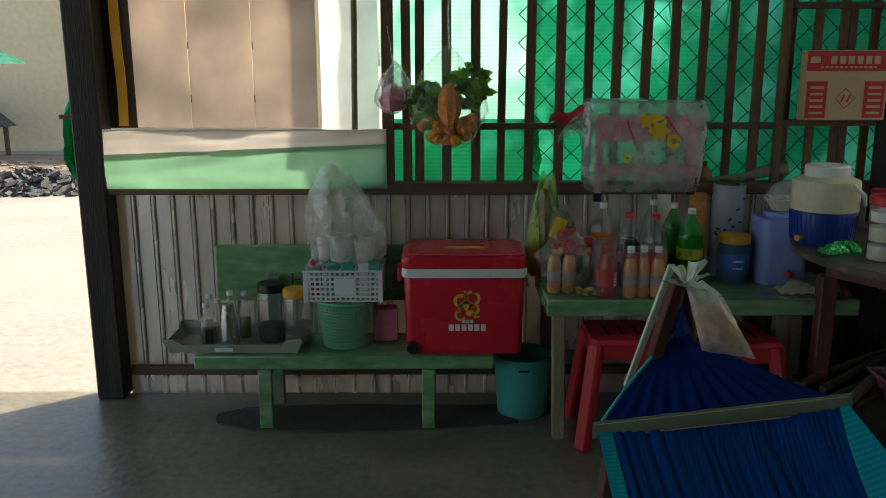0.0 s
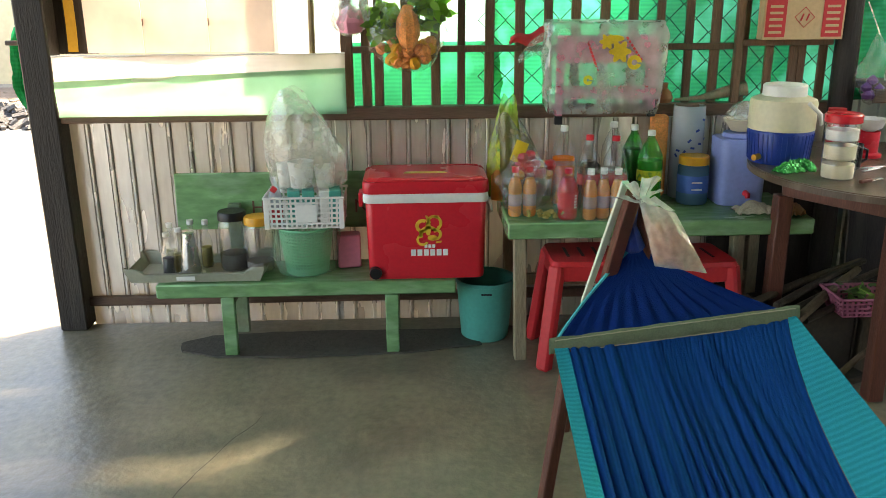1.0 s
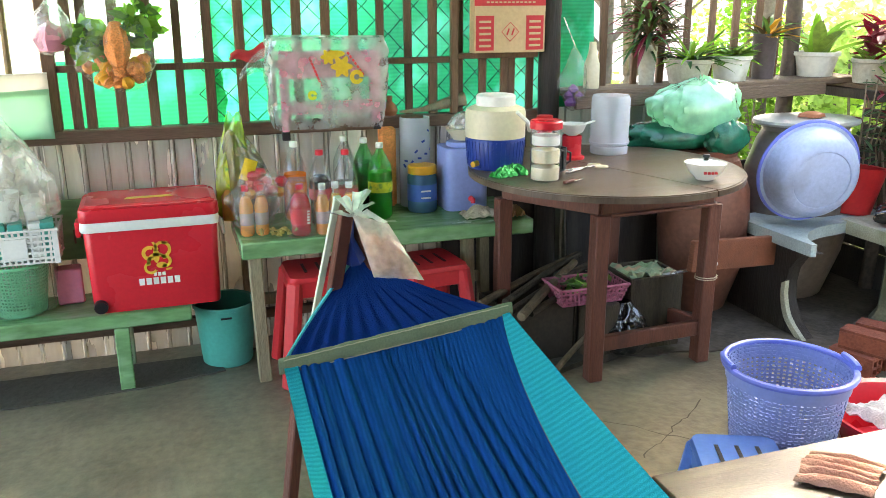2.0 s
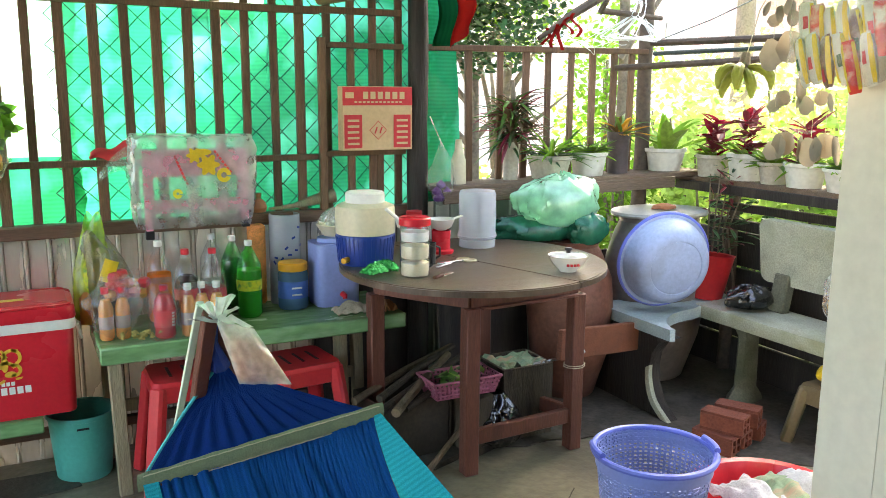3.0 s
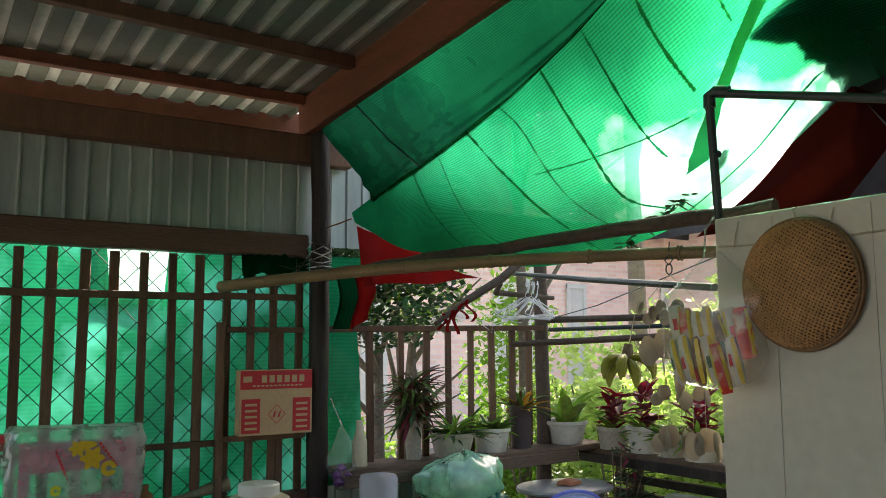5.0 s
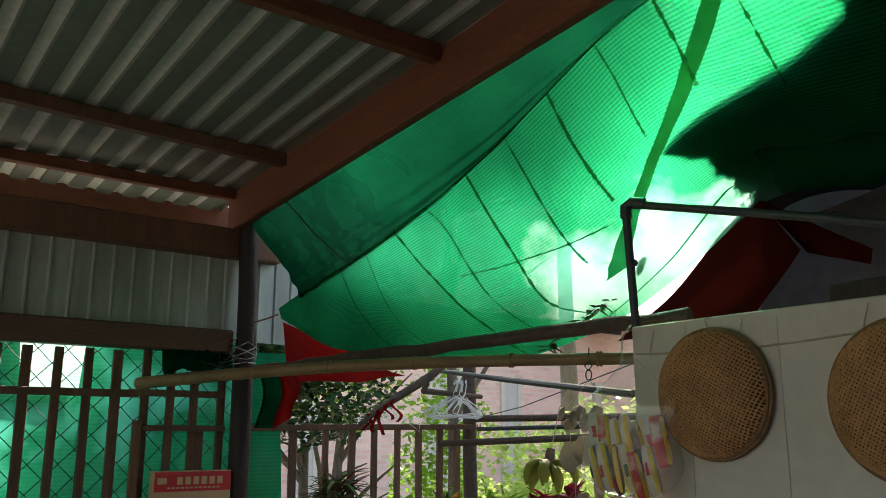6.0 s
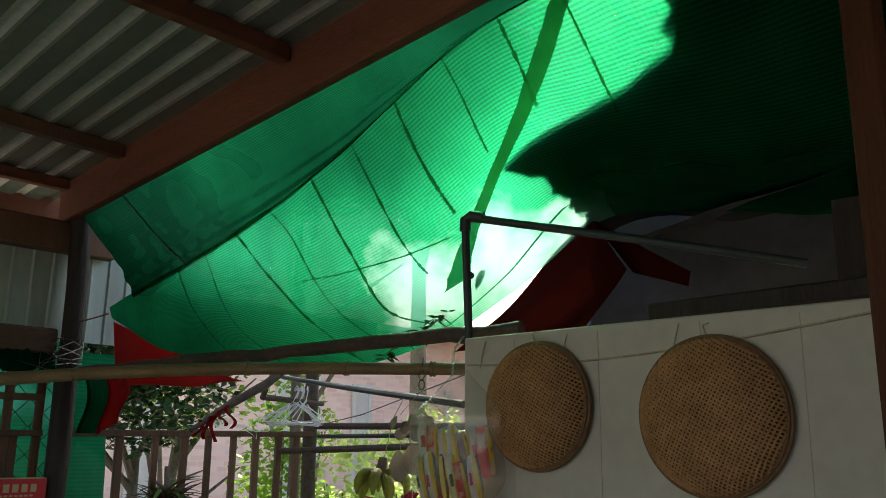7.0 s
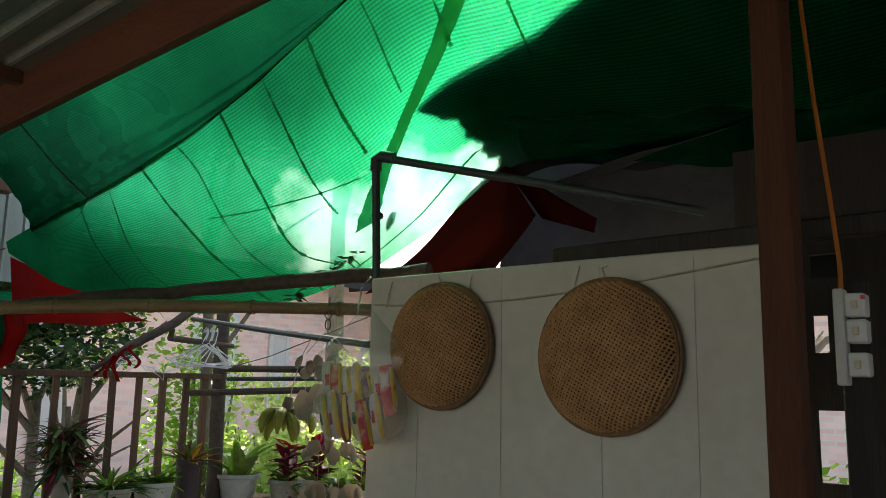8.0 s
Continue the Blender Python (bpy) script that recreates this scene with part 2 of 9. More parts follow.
def brick_mat(name, clay, joint):
    """Far brickwork in running bond on an upright wall."""
    m = mat(name, clay, 0.85, vary=0.2, scale=1, fine=12, bump=0.1)
    n, ln = m.node_tree.nodes, m.node_tree.links
    tc = n.new("ShaderNodeTexCoord")
    sep, com = n.new("ShaderNodeSeparateXYZ"), n.new("ShaderNodeCombineXYZ")
    ln.new(tc.outputs["Object"], sep.inputs[0])
    ad = n.new("ShaderNodeMath")
    ln.new(sep.outputs[0], ad.inputs[0])
    ln.new(sep.outputs[1], ad.inputs[1])
    ln.new(ad.outputs[0], com.inputs[0])
    ln.new(sep.outputs[2], com.inputs[1])
    br = n.new("ShaderNodeTexBrick")
    for key, w in (("Scale", 1.0), ("Brick Width", 0.24), ("Row Height", 0.085), ("Mortar Size", 0.012)):
        br.inputs[key].default_value = w
    br.inputs["Color1"].default_value, br.inputs["Color2"].default_value = (*clay, 1), (clay[0] * 1.25, clay[1] * 1.3, clay[2] * 1.3, 1)
    br.inputs["Mortar"].default_value = (*joint, 1)
    ln.new(com.outputs[0], br.inputs["Vector"])
    ln.new(br.outputs["Color"], n["Principled BSDF"].inputs["Base Color"])
    return m


M = {}
M["concrete"] = mat("concrete", (0.195, 0.168, 0.112), 0.34, vary=0.36, scale=3.2, fine=26, bump=0.35, stain=(0.10, 0.088, 0.063), stain_amt=0.8, stain_scale=1.5, spec=0.5)
M["soil"] = mat("sunlit_soil", (0.25, 0.238, 0.21), 0.9, vary=0.25, scale=0.7, fine=18, bump=0.5, stain=(0.38, 0.34, 0.26), stain_scale=0.4)
# concrete darkened mostly for the shadow under the bench
M["old_patch"] = mat("shaded_concrete", (0.075, 0.068, 0.055), 0.6, vary=0.35, scale=5, fine=50, bump=0.3)
# soil colour darkened further by the shade under the tables
M["shaded_dirt"] = mat("shaded_dirt", (0.060, 0.050, 0.038), 0.85, vary=0.45, scale=4, fine=40, bump=0.5, stain=(0.13, 0.115, 0.09), stain_amt=0.5, stain_scale=5)
M["bag_good_orange"] = mat("orange_packet", (0.62, 0.24, 0.04), 0.4, vary=0.25, scale=20)
M["bag_good_olive"] = mat("olive_packet", (0.22, 0.24, 0.05), 0.5, vary=0.3, scale=20)
M["crack"] = mat("crack_dirt", (0.115, 0.10, 0.08), 0.9)
M["wood"] = mat("brown_wood", (0.17, 0.085, 0.05), 0.55, vary=0.35, scale=4, fine=50, bump=0.3, stretch=(6, 6, 0.6))
M["slat"] = mat("slat_wood", (0.135, 0.075, 0.042), 0.65, vary=0.4, scale=5, fine=50, bump=0.3, stretch=(5, 5, 0.5), random_tint=0.2)
M["beam"] = mat("rail_wood", (0.13, 0.075, 0.05), 0.6, vary=0.35, scale=4, fine=40, bump=0.3, stretch=(0.5, 5, 5))
M["rafter"] = mat("red_brown_timber", (0.18, 0.062, 0.032), 0.7, vary=0.35, scale=3, fine=35, bump=0.3, stretch=(5, 0.5, 5))
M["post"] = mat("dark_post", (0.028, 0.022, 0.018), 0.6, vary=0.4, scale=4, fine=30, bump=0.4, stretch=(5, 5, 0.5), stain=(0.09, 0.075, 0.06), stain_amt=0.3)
M["dark_timber"] = mat("dark_red_timber", (0.105, 0.036, 0.015), 0.7, vary=0.3, scale=3, fine=35, bump=0.3, stretch=(5, 5, 0.5))
M["table"] = mat("dark_tabletop", (0.088, 0.058, 0.039), 0.34, vary=0.35, scale=3, fine=40, bump=0.15, stretch=(1, 7, 1), stain=(0.18, 0.135, 0.095), stain_amt=0.45, stain_scale=3, spec=0.4)
M["redwood"] = mat("reddish_wood", (0.125, 0.042, 0.026), 0.5, vary=0.35, scale=5, fine=50, bump=0.25, stretch=(6, 6, 0.6), stain=(0.03, 0.018, 0.014), stain_amt=0.5)
# wood colour lowered to carry the shade below the round table
M["shaded_wood"] = mat("shaded_firewood", (0.06, 0.046, 0.03), 0.8, vary=0.4, scale=8, fine=50, bump=0.5, stretch=(6, 6, 0.7), stain=(0.012, 0.010, 0.008), stain_amt=0.6)
M["old_stick"] = mat("weathered_firewood", (0.15, 0.11, 0.065), 0.8, vary=0.4, scale=8, fine=50, bump=0.5, stretch=(6, 6, 0.7), stain=(0.04, 0.03, 0.02), stain_amt=0.6)
# cardboard colour lowered for the same shade
M["shaded_card"] = mat("shaded_cardboard", (0.045, 0.033, 0.022), 0.8, vary=0.3, scale=5, fine=60, bump=0.2, stain=(0.015, 0.012, 0.01), stain_amt=0.6)
M["pink_dull"] = mat("dull_pink_plastic", (0.34, 0.10, 0.15), 0.5, vary=0.2)
M["metal_sheet"] = mat("ribbed_wall_sheet", (0.88, 0.85, 0.79), 0.26, metal=0.65, vary=0.14, scale=2, fine=20, bump=0.05, stain=(0.42, 0.36, 0.28), stain_amt=0.4, stain_scale=1.8, stretch=(3, 3, 0.6))
let_through(M["metal_sheet"], (0.84, 0.77, 0.66), 0.11)
M["blue_sheet"] = mat("pale_blue_metal_sheet", (0.42, 0.48, 0.42), 0.45, metal=0.3, vary=0.15, scale=2, fine=20, bump=0.05, stain=(0.14, 0.15, 0.13), stain_amt=0.4, stretch=(3, 3, 0.5))
# dark flats and pale ribs put the light caught in the ribs into colour
M["roof"] = mat("dark_roof_sheet", (0.16, 0.185, 0.150), 0.5, metal=0.1, vary=0.2, scale=2, fine=25, bump=0.05, stain=(0.22, 0.15, 0.10), stain_amt=0.4, stain_scale=1.5)
M["rib_white"] = mat("lit_roof_rib", (0.62, 0.62, 0.55), 0.6, vary=0.2, scale=4, fine=40)
M["green_paint"] = mat("green_marbled_cloth", (0.15, 0.30, 0.13), 0.24, vary=0.4, scale=4, fine=18, bump=0.16, stain=(0.30, 0.45, 0.28), stain_amt=0.55, stain_scale=7, stretch=(0.7, 2, 2.2))
M["green_leg"] = mat("green_worn_leg", (0.17, 0.25, 0.14), 0.6, vary=0.3, scale=6, fine=50, stain=(0.25, 0.2, 0.13), stain_amt=0.7, stain_scale=5)
M["old_wood"] = mat("old_pale_wood", (0.26, 0.21, 0.13), 0.7, vary=0.35, scale=6, fine=50, bump=0.3, stretch=(6, 6, 0.7), stain=(0.14, 0.22, 0.12), stain_amt=0.4)
M["red"] = mat("red_plastic", (0.62, 0.022, 0.035), 0.28, vary=0.08, scale=3, fine=80, bump=0.03, coat=0.1)
M["red_dull"] = mat("red_stool_plastic", (0.50, 0.025, 0.03), 0.4, vary=0.12, scale=4, fine=60, bump=0.04)
M["white"] = mat("white_plastic", (0.72, 0.71, 0.66), 0.4, vary=0.08, scale=5, fine=60, bump=0.03)
M["cream"] = mat("cream_plastic", (0.62, 0.55, 0.38), 0.4, vary=0.1, scale=5, fine=60, bump=0.03, stain=(0.4, 0.33, 0.2), stain_amt=0.3)
M["blue"] = mat("blue_plastic", (0.014, 0.042, 0.23), 0.35, vary=0.1, bump=0.03)
M["lilac"] = mat("lilac_plastic", (0.25, 0.31, 0.60), 0.4, vary=0.1, scale=4, fine=60, bump=0.04)
M["basin_blue"] = mat("pale_blue_plastic", (0.33, 0.40, 0.58), 0.45, vary=0.16, scale=4, fine=60, bump=0.05, stain=(0.24, 0.27, 0.34), stain_amt=0.6, stain_scale=6)
M["lilac_rim"] = mat("blue_rim_plastic", (0.14, 0.18, 0.60), 0.35, vary=0.1, bump=0.03)
M["stool_blue"] = mat("blue_stool_plastic", (0.06, 0.16, 0.50), 0.45, vary=0.1, bump=0.03)
M["teal"] = mat("turquoise_plastic", (0.06, 0.36, 0.29), 0.45, vary=0.12, scale=4, bump=0.05, stain=(0.1, 0.2, 0.17), stain_amt=0.3)
M["basket_green"] = mat("light_green_plastic", (0.16, 0.50, 0.27), 0.4, vary=0.1, bump=0.04)
M["yellow_lid"] = mat("yellow_orange_plastic", (0.70, 0.33, 0.03), 0.4, vary=0.08)
M["gold"] = mat("gold_print", (0.75, 0.42, 0.05), 0.4, vary=0.1)
M["lemon_print"] = mat("lemon_label_print", (0.50, 0.52, 0.03), 0.4, vary=0.2, scale=30, stain=(0.02, 0.22, 0.04), stain_amt=0.9, stain_scale=40)
M["black"] = mat("black_plastic", (0.015, 0.015, 0.016), 0.4, vary=0.2)
M["grey_tray"] = mat("grey_green_tray", (0.36, 0.36, 0.27), 0.45, vary=0.12, bump=0.05, stain=(0.2, 0.2, 0.15), stain_amt=0.3)
M["steel"] = mat("brushed_steel", (0.6, 0.6, 0.58), 0.28, metal=1.0, vary=0.1, bump=0.05)
M["wire"] = mat("dark_wire", (0.012, 0.03, 0.016), 0.7, vary=0.2)
M["silver_wire"] = mat("silver_wire", (0.62, 0.62, 0.62), 0.35, metal=0.8, vary=0.1)
M["pale_wire"] = mat("white_coated_wire", (0.72, 0.73, 0.72), 0.4, vary=0.1)
M["card_red"] = mat("red_print", (0.55, 0.04, 0.045), 0.6, vary=0.12, scale=5, fine=60, bump=0.05)
M["card_pale"] = mat("pale_print", (0.56, 0.39, 0.21), 0.65, vary=0.1)
M["stool_brown"] = mat("dull_brown_plastic", (0.16, 0.115, 0.06), 0.5, vary=0.2, scale=6, fine=60, bump=0.05, stain=(0.07, 0.05, 0.03), stain_amt=0.5)
M["panel"] = mat("cream_board", (0.57, 0.545, 0.44), 0.5, vary=0.10, scale=1.5, fine=25, bump=0.08, stain=(0.38, 0.36, 0.25), stain_amt=0.35, stain_scale=2.0)
# dark tone for the crease shading at the ribs
M["rib_shade"] = mat("rib_grime", (0.17, 0.155, 0.13), 0.8, vary=0.4)
M["seam"] = mat("board_seam", (0.35, 0.31, 0.22), 0.7)
M["wicker"] = mat("bamboo_strip", (0.42, 0.215, 0.08), 0.55, vary=0.35, scale=14, fine=90, bump=0.3, stain=(0.22, 0.10, 0.04), stain_amt=0.5, stain_scale=6)
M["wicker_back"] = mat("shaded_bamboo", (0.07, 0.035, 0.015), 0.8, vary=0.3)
M["wicker_dark"] = mat("bamboo_rim", (0.22, 0.12, 0.055), 0.55, vary=0.3, bump=0.3)
M["bamboo"] = mat("bamboo_pole", (0.23, 0.155, 0.07), 0.5, vary=0.3, scale=5, fine=40, bump=0.2, stretch=(5, 0.5, 5), stain=(0.12, 0.08, 0.05), stain_amt=0.6)
M["log"] = mat("grey_brown_log", (0.085, 0.062, 0.045), 0.75, vary=0.4, scale=6, fine=45, bump=0.5)
M["shelf"] = mat("weathered_shelf_plank", (0.155, 0.105, 0.07), 0.75, vary=0.4, scale=5, fine=45, bump=0.4, stretch=(0.6, 5, 5), stain=(0.09, 0.065, 0.05), stain_amt=0.6)
M["dark_pole"] = mat("dark_metal_tube", (0.05, 0.065, 0.06), 0.45, metal=0.3, vary=0.3)
M["stone"] = mat("terrazzo_stone", (0.40, 0.40, 0.30), 0.6, vary=0.35, scale=8, fine=130, bump=0.3, stain=(0.17, 0.18, 0.09), stain_amt=0.75, stain_scale=4)
# darker copy of the bench stone, with the shade below it painted in
M["stone_shaded"] = mat("shaded_mossy_stone", (0.12, 0.12, 0.085), 0.75, vary=0.4, scale=9, fine=110, bump=0.35, stain=(0.05, 0.06, 0.03), stain_amt=0.8, stain_scale=5)
# pale tone for the added ground slab that reflects sunlight
M["paving"] = mat("pale_bounce_ground", (0.52, 0.48, 0.40), 0.85, vary=0.25, scale=2, fine=30, bump=0.3, stain=(0.30, 0.27, 0.20), stain_amt=0.6, stain_scale=1.2)
M["stone_blue"] = mat("grey_blue_stone", (0.31, 0.37, 0.36), 0.55, vary=0.25, scale=7, fine=110, bump=0.2, stain=(0.18, 0.2, 0.17), stain_amt=0.5, stain_scale=4)
M["jar_clay"] = mat("brown_clay", (0.17, 0.068, 0.042), 0.5, vary=0.35, scale=4, fine=40, bump=0.25, stain=(0.06, 0.03, 0.022), stain_amt=0.6, stain_scale=3)
M["terracotta"] = mat("terracotta", (0.36, 0.13, 0.06), 0.5, vary=0.25, scale=4, fine=40, bump=0.2, stain=(0.2, 0.09, 0.05), stain_amt=0.4)
M["glaze"] = mat("grey_brown_glaze", (0.19, 0.16, 0.14), 0.35, vary=0.25, scale=4, fine=40, bump=0.15, stain=(0.3, 0.27, 0.25), stain_amt=0.4)
M["lid_grey"] = mat("grey_metal_lid", (0.46, 0.45, 0.43), 0.45, metal=0.4, vary=0.15, bump=0.1)
M["brick"] = mat("fired_brick", (0.17, 0.050, 0.03), 0.85, vary=0.3, scale=10, fine=90, bump=0.4, random_tint=0.2)
M["pot_white"] = mat("white_pot", (0.60, 0.585, 0.51), 0.5, vary=0.15, scale=5, fine=40, bump=0.08, stain=(0.26, 0.23, 0.15), stain_amt=0.65, stain_scale=9)
M["pot_dark"] = mat("dark_pot", (0.09, 0.07, 0.07), 0.5, vary=0.25, bump=0.15)
M["pot_clay"] = mat("grey_clay_pot", (0.42, 0.38, 0.30), 0.7, vary=0.25, bump=0.2, stain=(0.2, 0.2, 0.12), stain_amt=0.5)
M["earth"] = mat("potting_soil", (0.06, 0.045, 0.03), 0.95, vary=0.4, fine=80, bump=0.6)
M["ash"] = mat("ash", (0.075, 0.072, 0.07), 0.95, vary=0.6, scale=8, fine=50, bump=0.6)
M["burnt"] = mat("littered_ground", (0.17, 0.135, 0.11), 0.95, vary=0.5, scale=2.5, fine=25, bump=0.5, stain=(0.08, 0.07, 0.065), stain_amt=0.7, stain_scale=1.2)
M["porcelain"] = mat("porcelain", (0.75, 0.72, 0.62), 0.2, vary=0.05, bump=0.02, coat=0.3)
M["cloth_pale"] = mat("beige_cloth", (0.46, 0.40, 0.28), 0.95, vary=0.3, scale=14, fine=150, bump=0.4)
M["cloth_green"] = mat("green_striped_cloth", (0.22, 0.31, 0.20), 0.95, vary=0.3, scale=10, fine=150, bump=0.4, stain=(0.50, 0.27, 0.20), stain_amt=0.85, stain_scale=9, stretch=(0.4, 3, 1))
M["rag"] = stripe_mat("striped_rag", (0.20, 0.25, 0.14), (0.46, 0.23, 0.17), 2.45)
M["cloth_grey"] = mat("grey_cloth", (0.45, 0.45, 0.46), 0.95, vary=0.3, scale=10, fine=150, bump=0.4, stain=(0.2, 0.25, 0.33), stain_amt=0.6, stain_scale=6)
M["hammock_dark"] = mat("navy_woven_nylon", (0.010, 0.03, 0.17), 0.6, vary=0.35, scale=30, fine=260, bump=0.5)
M["hammock_teal"] = mat("turquoise_woven_nylon", (0.03, 0.42, 0.46), 0.6, vary=0.3, scale=40, fine=260, bump=0.5)
M["khaki"] = mat("khaki_webbing", (0.17, 0.21, 0.12), 0.85, vary=0.2, scale=30, fine=220, bump=0.4)
M["stitch"] = mat("pale_stitching", (0.42, 0.38, 0.25), 0.9)
M["pale_stick"] = mat("pale_green_painted_stick", (0.55, 0.62, 0.47), 0.5, vary=0.15)
M["wall_yellow"] = mat("pale_yellow_render", (0.62, 0.52, 0.33), 0.85, vary=0.12, scale=0.8, fine=12, bump=0.1)
M["house_pink"] = brick_mat("pink_brick_facade", (0.88, 0.60, 0.52), (0.90, 0.76, 0.70))
M["window_dark"] = mat("curtained_pane", (0.66, 0.66, 0.63), 0.1, vary=0.1, bump=0.0)
M["leaf"] = mat("mid_green_leaf", (0.09, 0.19, 0.035), 0.45, vary=0.4, scale=7, fine=40, bump=0.1)
M["leaf_dark"] = mat("dark_green_leaf", (0.035, 0.10, 0.03), 0.4, vary=0.4, scale=7, fine=40, bump=0.1)
M["leaf_light"] = mat("yellow_green_leaf", (0.22, 0.34, 0.06), 0.5, vary=0.35, scale=5, fine=40, bump=0.1)
M["leaf_red"] = mat("deep_red_leaf", (0.19, 0.022, 0.04), 0.45, vary=0.35, scale=9, fine=40, bump=0.1)
M["leaf_bronze"] = mat("bronze_leaf", (0.13, 0.085, 0.04), 0.45, vary=0.4, scale=9, fine=40, bump=0.1)
M["bark"] = mat("bark", (0.20, 0.16, 0.12), 0.9, vary=0.4, scale=8, fine=50, bump=0.6)
M["banana"] = mat("unripe_banana_skin", (0.24, 0.26, 0.035), 0.5, vary=0.25, scale=9, fine=60, bump=0.1, stain=(0.06, 0.05, 0.02), stain_amt=0.7, stain_scale=14)
M["shell"] = mat("capiz_shell", (0.55, 0.48, 0.36), 0.5, vary=0.2, scale=12, fine=70, bump=0.2)
M["wrap_yellow"] = mat("yellow_wrapper", (0.70, 0.47, 0.03), 0.35, vary=0.15)
M["wrap_mix"] = mat("printed_wrapper", (0.62, 0.05, 0.03), 0.35, vary=0.2, stain=(0.62, 0.56, 0.40), stain_amt=0.95, stain_scale=22)
M["wrap_brown"] = mat("brown_printed_wrapper", (0.16, 0.07, 0.035), 0.35, vary=0.3, stain=(0.55, 0.45, 0.30), stain_amt=0.7, stain_scale=25)
M["wrap_white"] = mat("white_wrapper", (0.60, 0.56, 0.44), 0.35, vary=0.2)
M["foil_green"] = mat("green_foil", (0.02, 0.30, 0.07), 0.2, metal=0.7, vary=0.3, scale=25, fine=80, bump=0.8)
M["onion"] = mat("purple_onion_skin", (0.13, 0.05, 0.17), 0.35, vary=0.25, scale=20)
M["pink"] = mat("pink_plastic", (0.72, 0.27, 0.36), 0.45, vary=0.1)
M["orange_food"] = mat("orange_chilli_salt", (0.80, 0.29, 0.09), 0.8, vary=0.4, scale=30, fine=150, bump=0.5)
M["sawdust"] = mat("woody_herbs", (0.34, 0.28, 0.08), 0.9, vary=0.5, scale=20, fine=90, bump=0.6)
M["tarp"] = mat("dark_tarpaulin", (0.02, 0.022, 0.024), 0.7, vary=0.35, scale=3, fine=20, bump=0.3, spec=0.2)
M["tarp_grey"] = mat("grey_tarpaulin", (0.05, 0.052, 0.055), 0.6, vary=0.3, scale=3, fine=20, bump=0.3, spec=0.3)
M["strap"] = mat("yellow_strap", (0.55, 0.30, 0.03), 0.7, vary=0.15)
M["orange_cable"] = mat("orange_cable", (0.55, 0.16, 0.02), 0.6, vary=0.1)
M["mortar_wall"] = mat("block_wall", (0.22, 0.20, 0.17), 0.85, vary=0.2, scale=1.2, fine=18, bump=0.2)

F = {}
F["net"] = film_mat("green_shade_net", (0.0012, 0.19, 0.083), see=0.01, glow=0.9, gloss=0.02, wrinkle=3.5, lines=55, across="Z", fwd=0.35, pale=(0.06, 0.46, 0.33), pale_at=0.50)
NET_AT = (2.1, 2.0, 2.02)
# the four-number spots are thin knit plus painted glare
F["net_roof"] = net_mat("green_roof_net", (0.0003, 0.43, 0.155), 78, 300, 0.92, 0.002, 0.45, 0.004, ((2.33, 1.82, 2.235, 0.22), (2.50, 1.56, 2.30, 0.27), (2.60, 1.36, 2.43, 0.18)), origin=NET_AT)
F["net_band"] = net_mat("folded_green_net", (0.0015, 0.20, 0.075), 30, 4, 0.8, 0.004, 0.3, 0.004)
F["net_upper"] = net_mat("darker_green_net", (0.0004, 0.056, 0.023), 46, 420, 0.5, 0.008, 0.10, 0.0005)
# near-white film for the added strip, in place of the open bright notch
F["net_pane"] = film_mat("pale_pane_net", (0.42, 0.80, 0.66), see=0.0, glow=0.92, gloss=0.02, wrinkle=4, lines=60, across="Z")
F["net_thin"] = film_mat("thin_pale_net", (0.42, 0.80, 0.66), see=0.01, glow=0.92, gloss=0.02, wrinkle=4, lines=60, across="Z", fwd=0.4, pale=(0.10, 0.50, 0.32), pale_at=0.50)
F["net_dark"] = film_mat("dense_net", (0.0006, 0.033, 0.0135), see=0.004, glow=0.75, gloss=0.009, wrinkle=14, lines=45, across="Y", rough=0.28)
F["milky"] = film_mat("milky_sheet", (0.75, 0.74, 0.66), see=0.02, glow=0.75, gloss=0.2, wrinkle=3)
F["milky_rose"] = film_mat("pale_rose_sheet", (0.50, 0.45, 0.39), see=0.02, glow=0.55, gloss=0.2, wrinkle=3)
F["milky_green"] = film_mat("pale_green_sheet", (0.21, 0.43, 0.25), see=0.02, glow=0.55, gloss=0.2, wrinkle=3)
F["bag"] = film_mat("clear_bag", (0.75, 0.75, 0.68), see=0.92, glow=0.4, gloss=0.7, wrinkle=28)
F["card"] = film_mat("thin_card", (0.80, 0.70, 0.61), see=0.0, glow=0.45, gloss=0.03, wrinkle=3)
F["wrap"] = film_mat("shrink_film", (0.8, 0.78, 0.74), see=0.95, glow=0.4, gloss=0.7, wrinkle=42)
F["pouch"] = film_mat("pouch_film", (0.88, 0.90, 0.86), see=0.48, glow=0.6, gloss=1.8, wrinkle=40)
F["bag_white"] = film_mat("cloudy_bag", (0.90, 0.88, 0.78), see=0.70, glow=0.5, gloss=1.3, wrinkle=30)
F["bag_tail"] = film_mat("white_bag_film", (0.86, 0.90, 0.84), see=0.22, glow=0.6, gloss=1.0, wrinkle=40)
F["bag_green"] = film_mat("green_bag", (0.42, 0.90, 0.58), see=0.16, glow=0.55, gloss=1.4, wrinkle=13)
F["bag_darkgreen"] = film_mat("dark_green_bag", (0.010, 0.17, 0.095), see=0.06, glow=0.3, gloss=0.55, wrinkle=26)
F["bag_yellow"] = film_mat("yellow_green_bag", (0.50, 0.62, 0.03), see=0.42, glow=0.6, gloss=0.7, wrinkle=30)
F["bag_olive"] = film_mat("olive_bag", (0.20, 0.17, 0.035), see=0.26, glow=0.4, gloss=0.9, wrinkle=30)
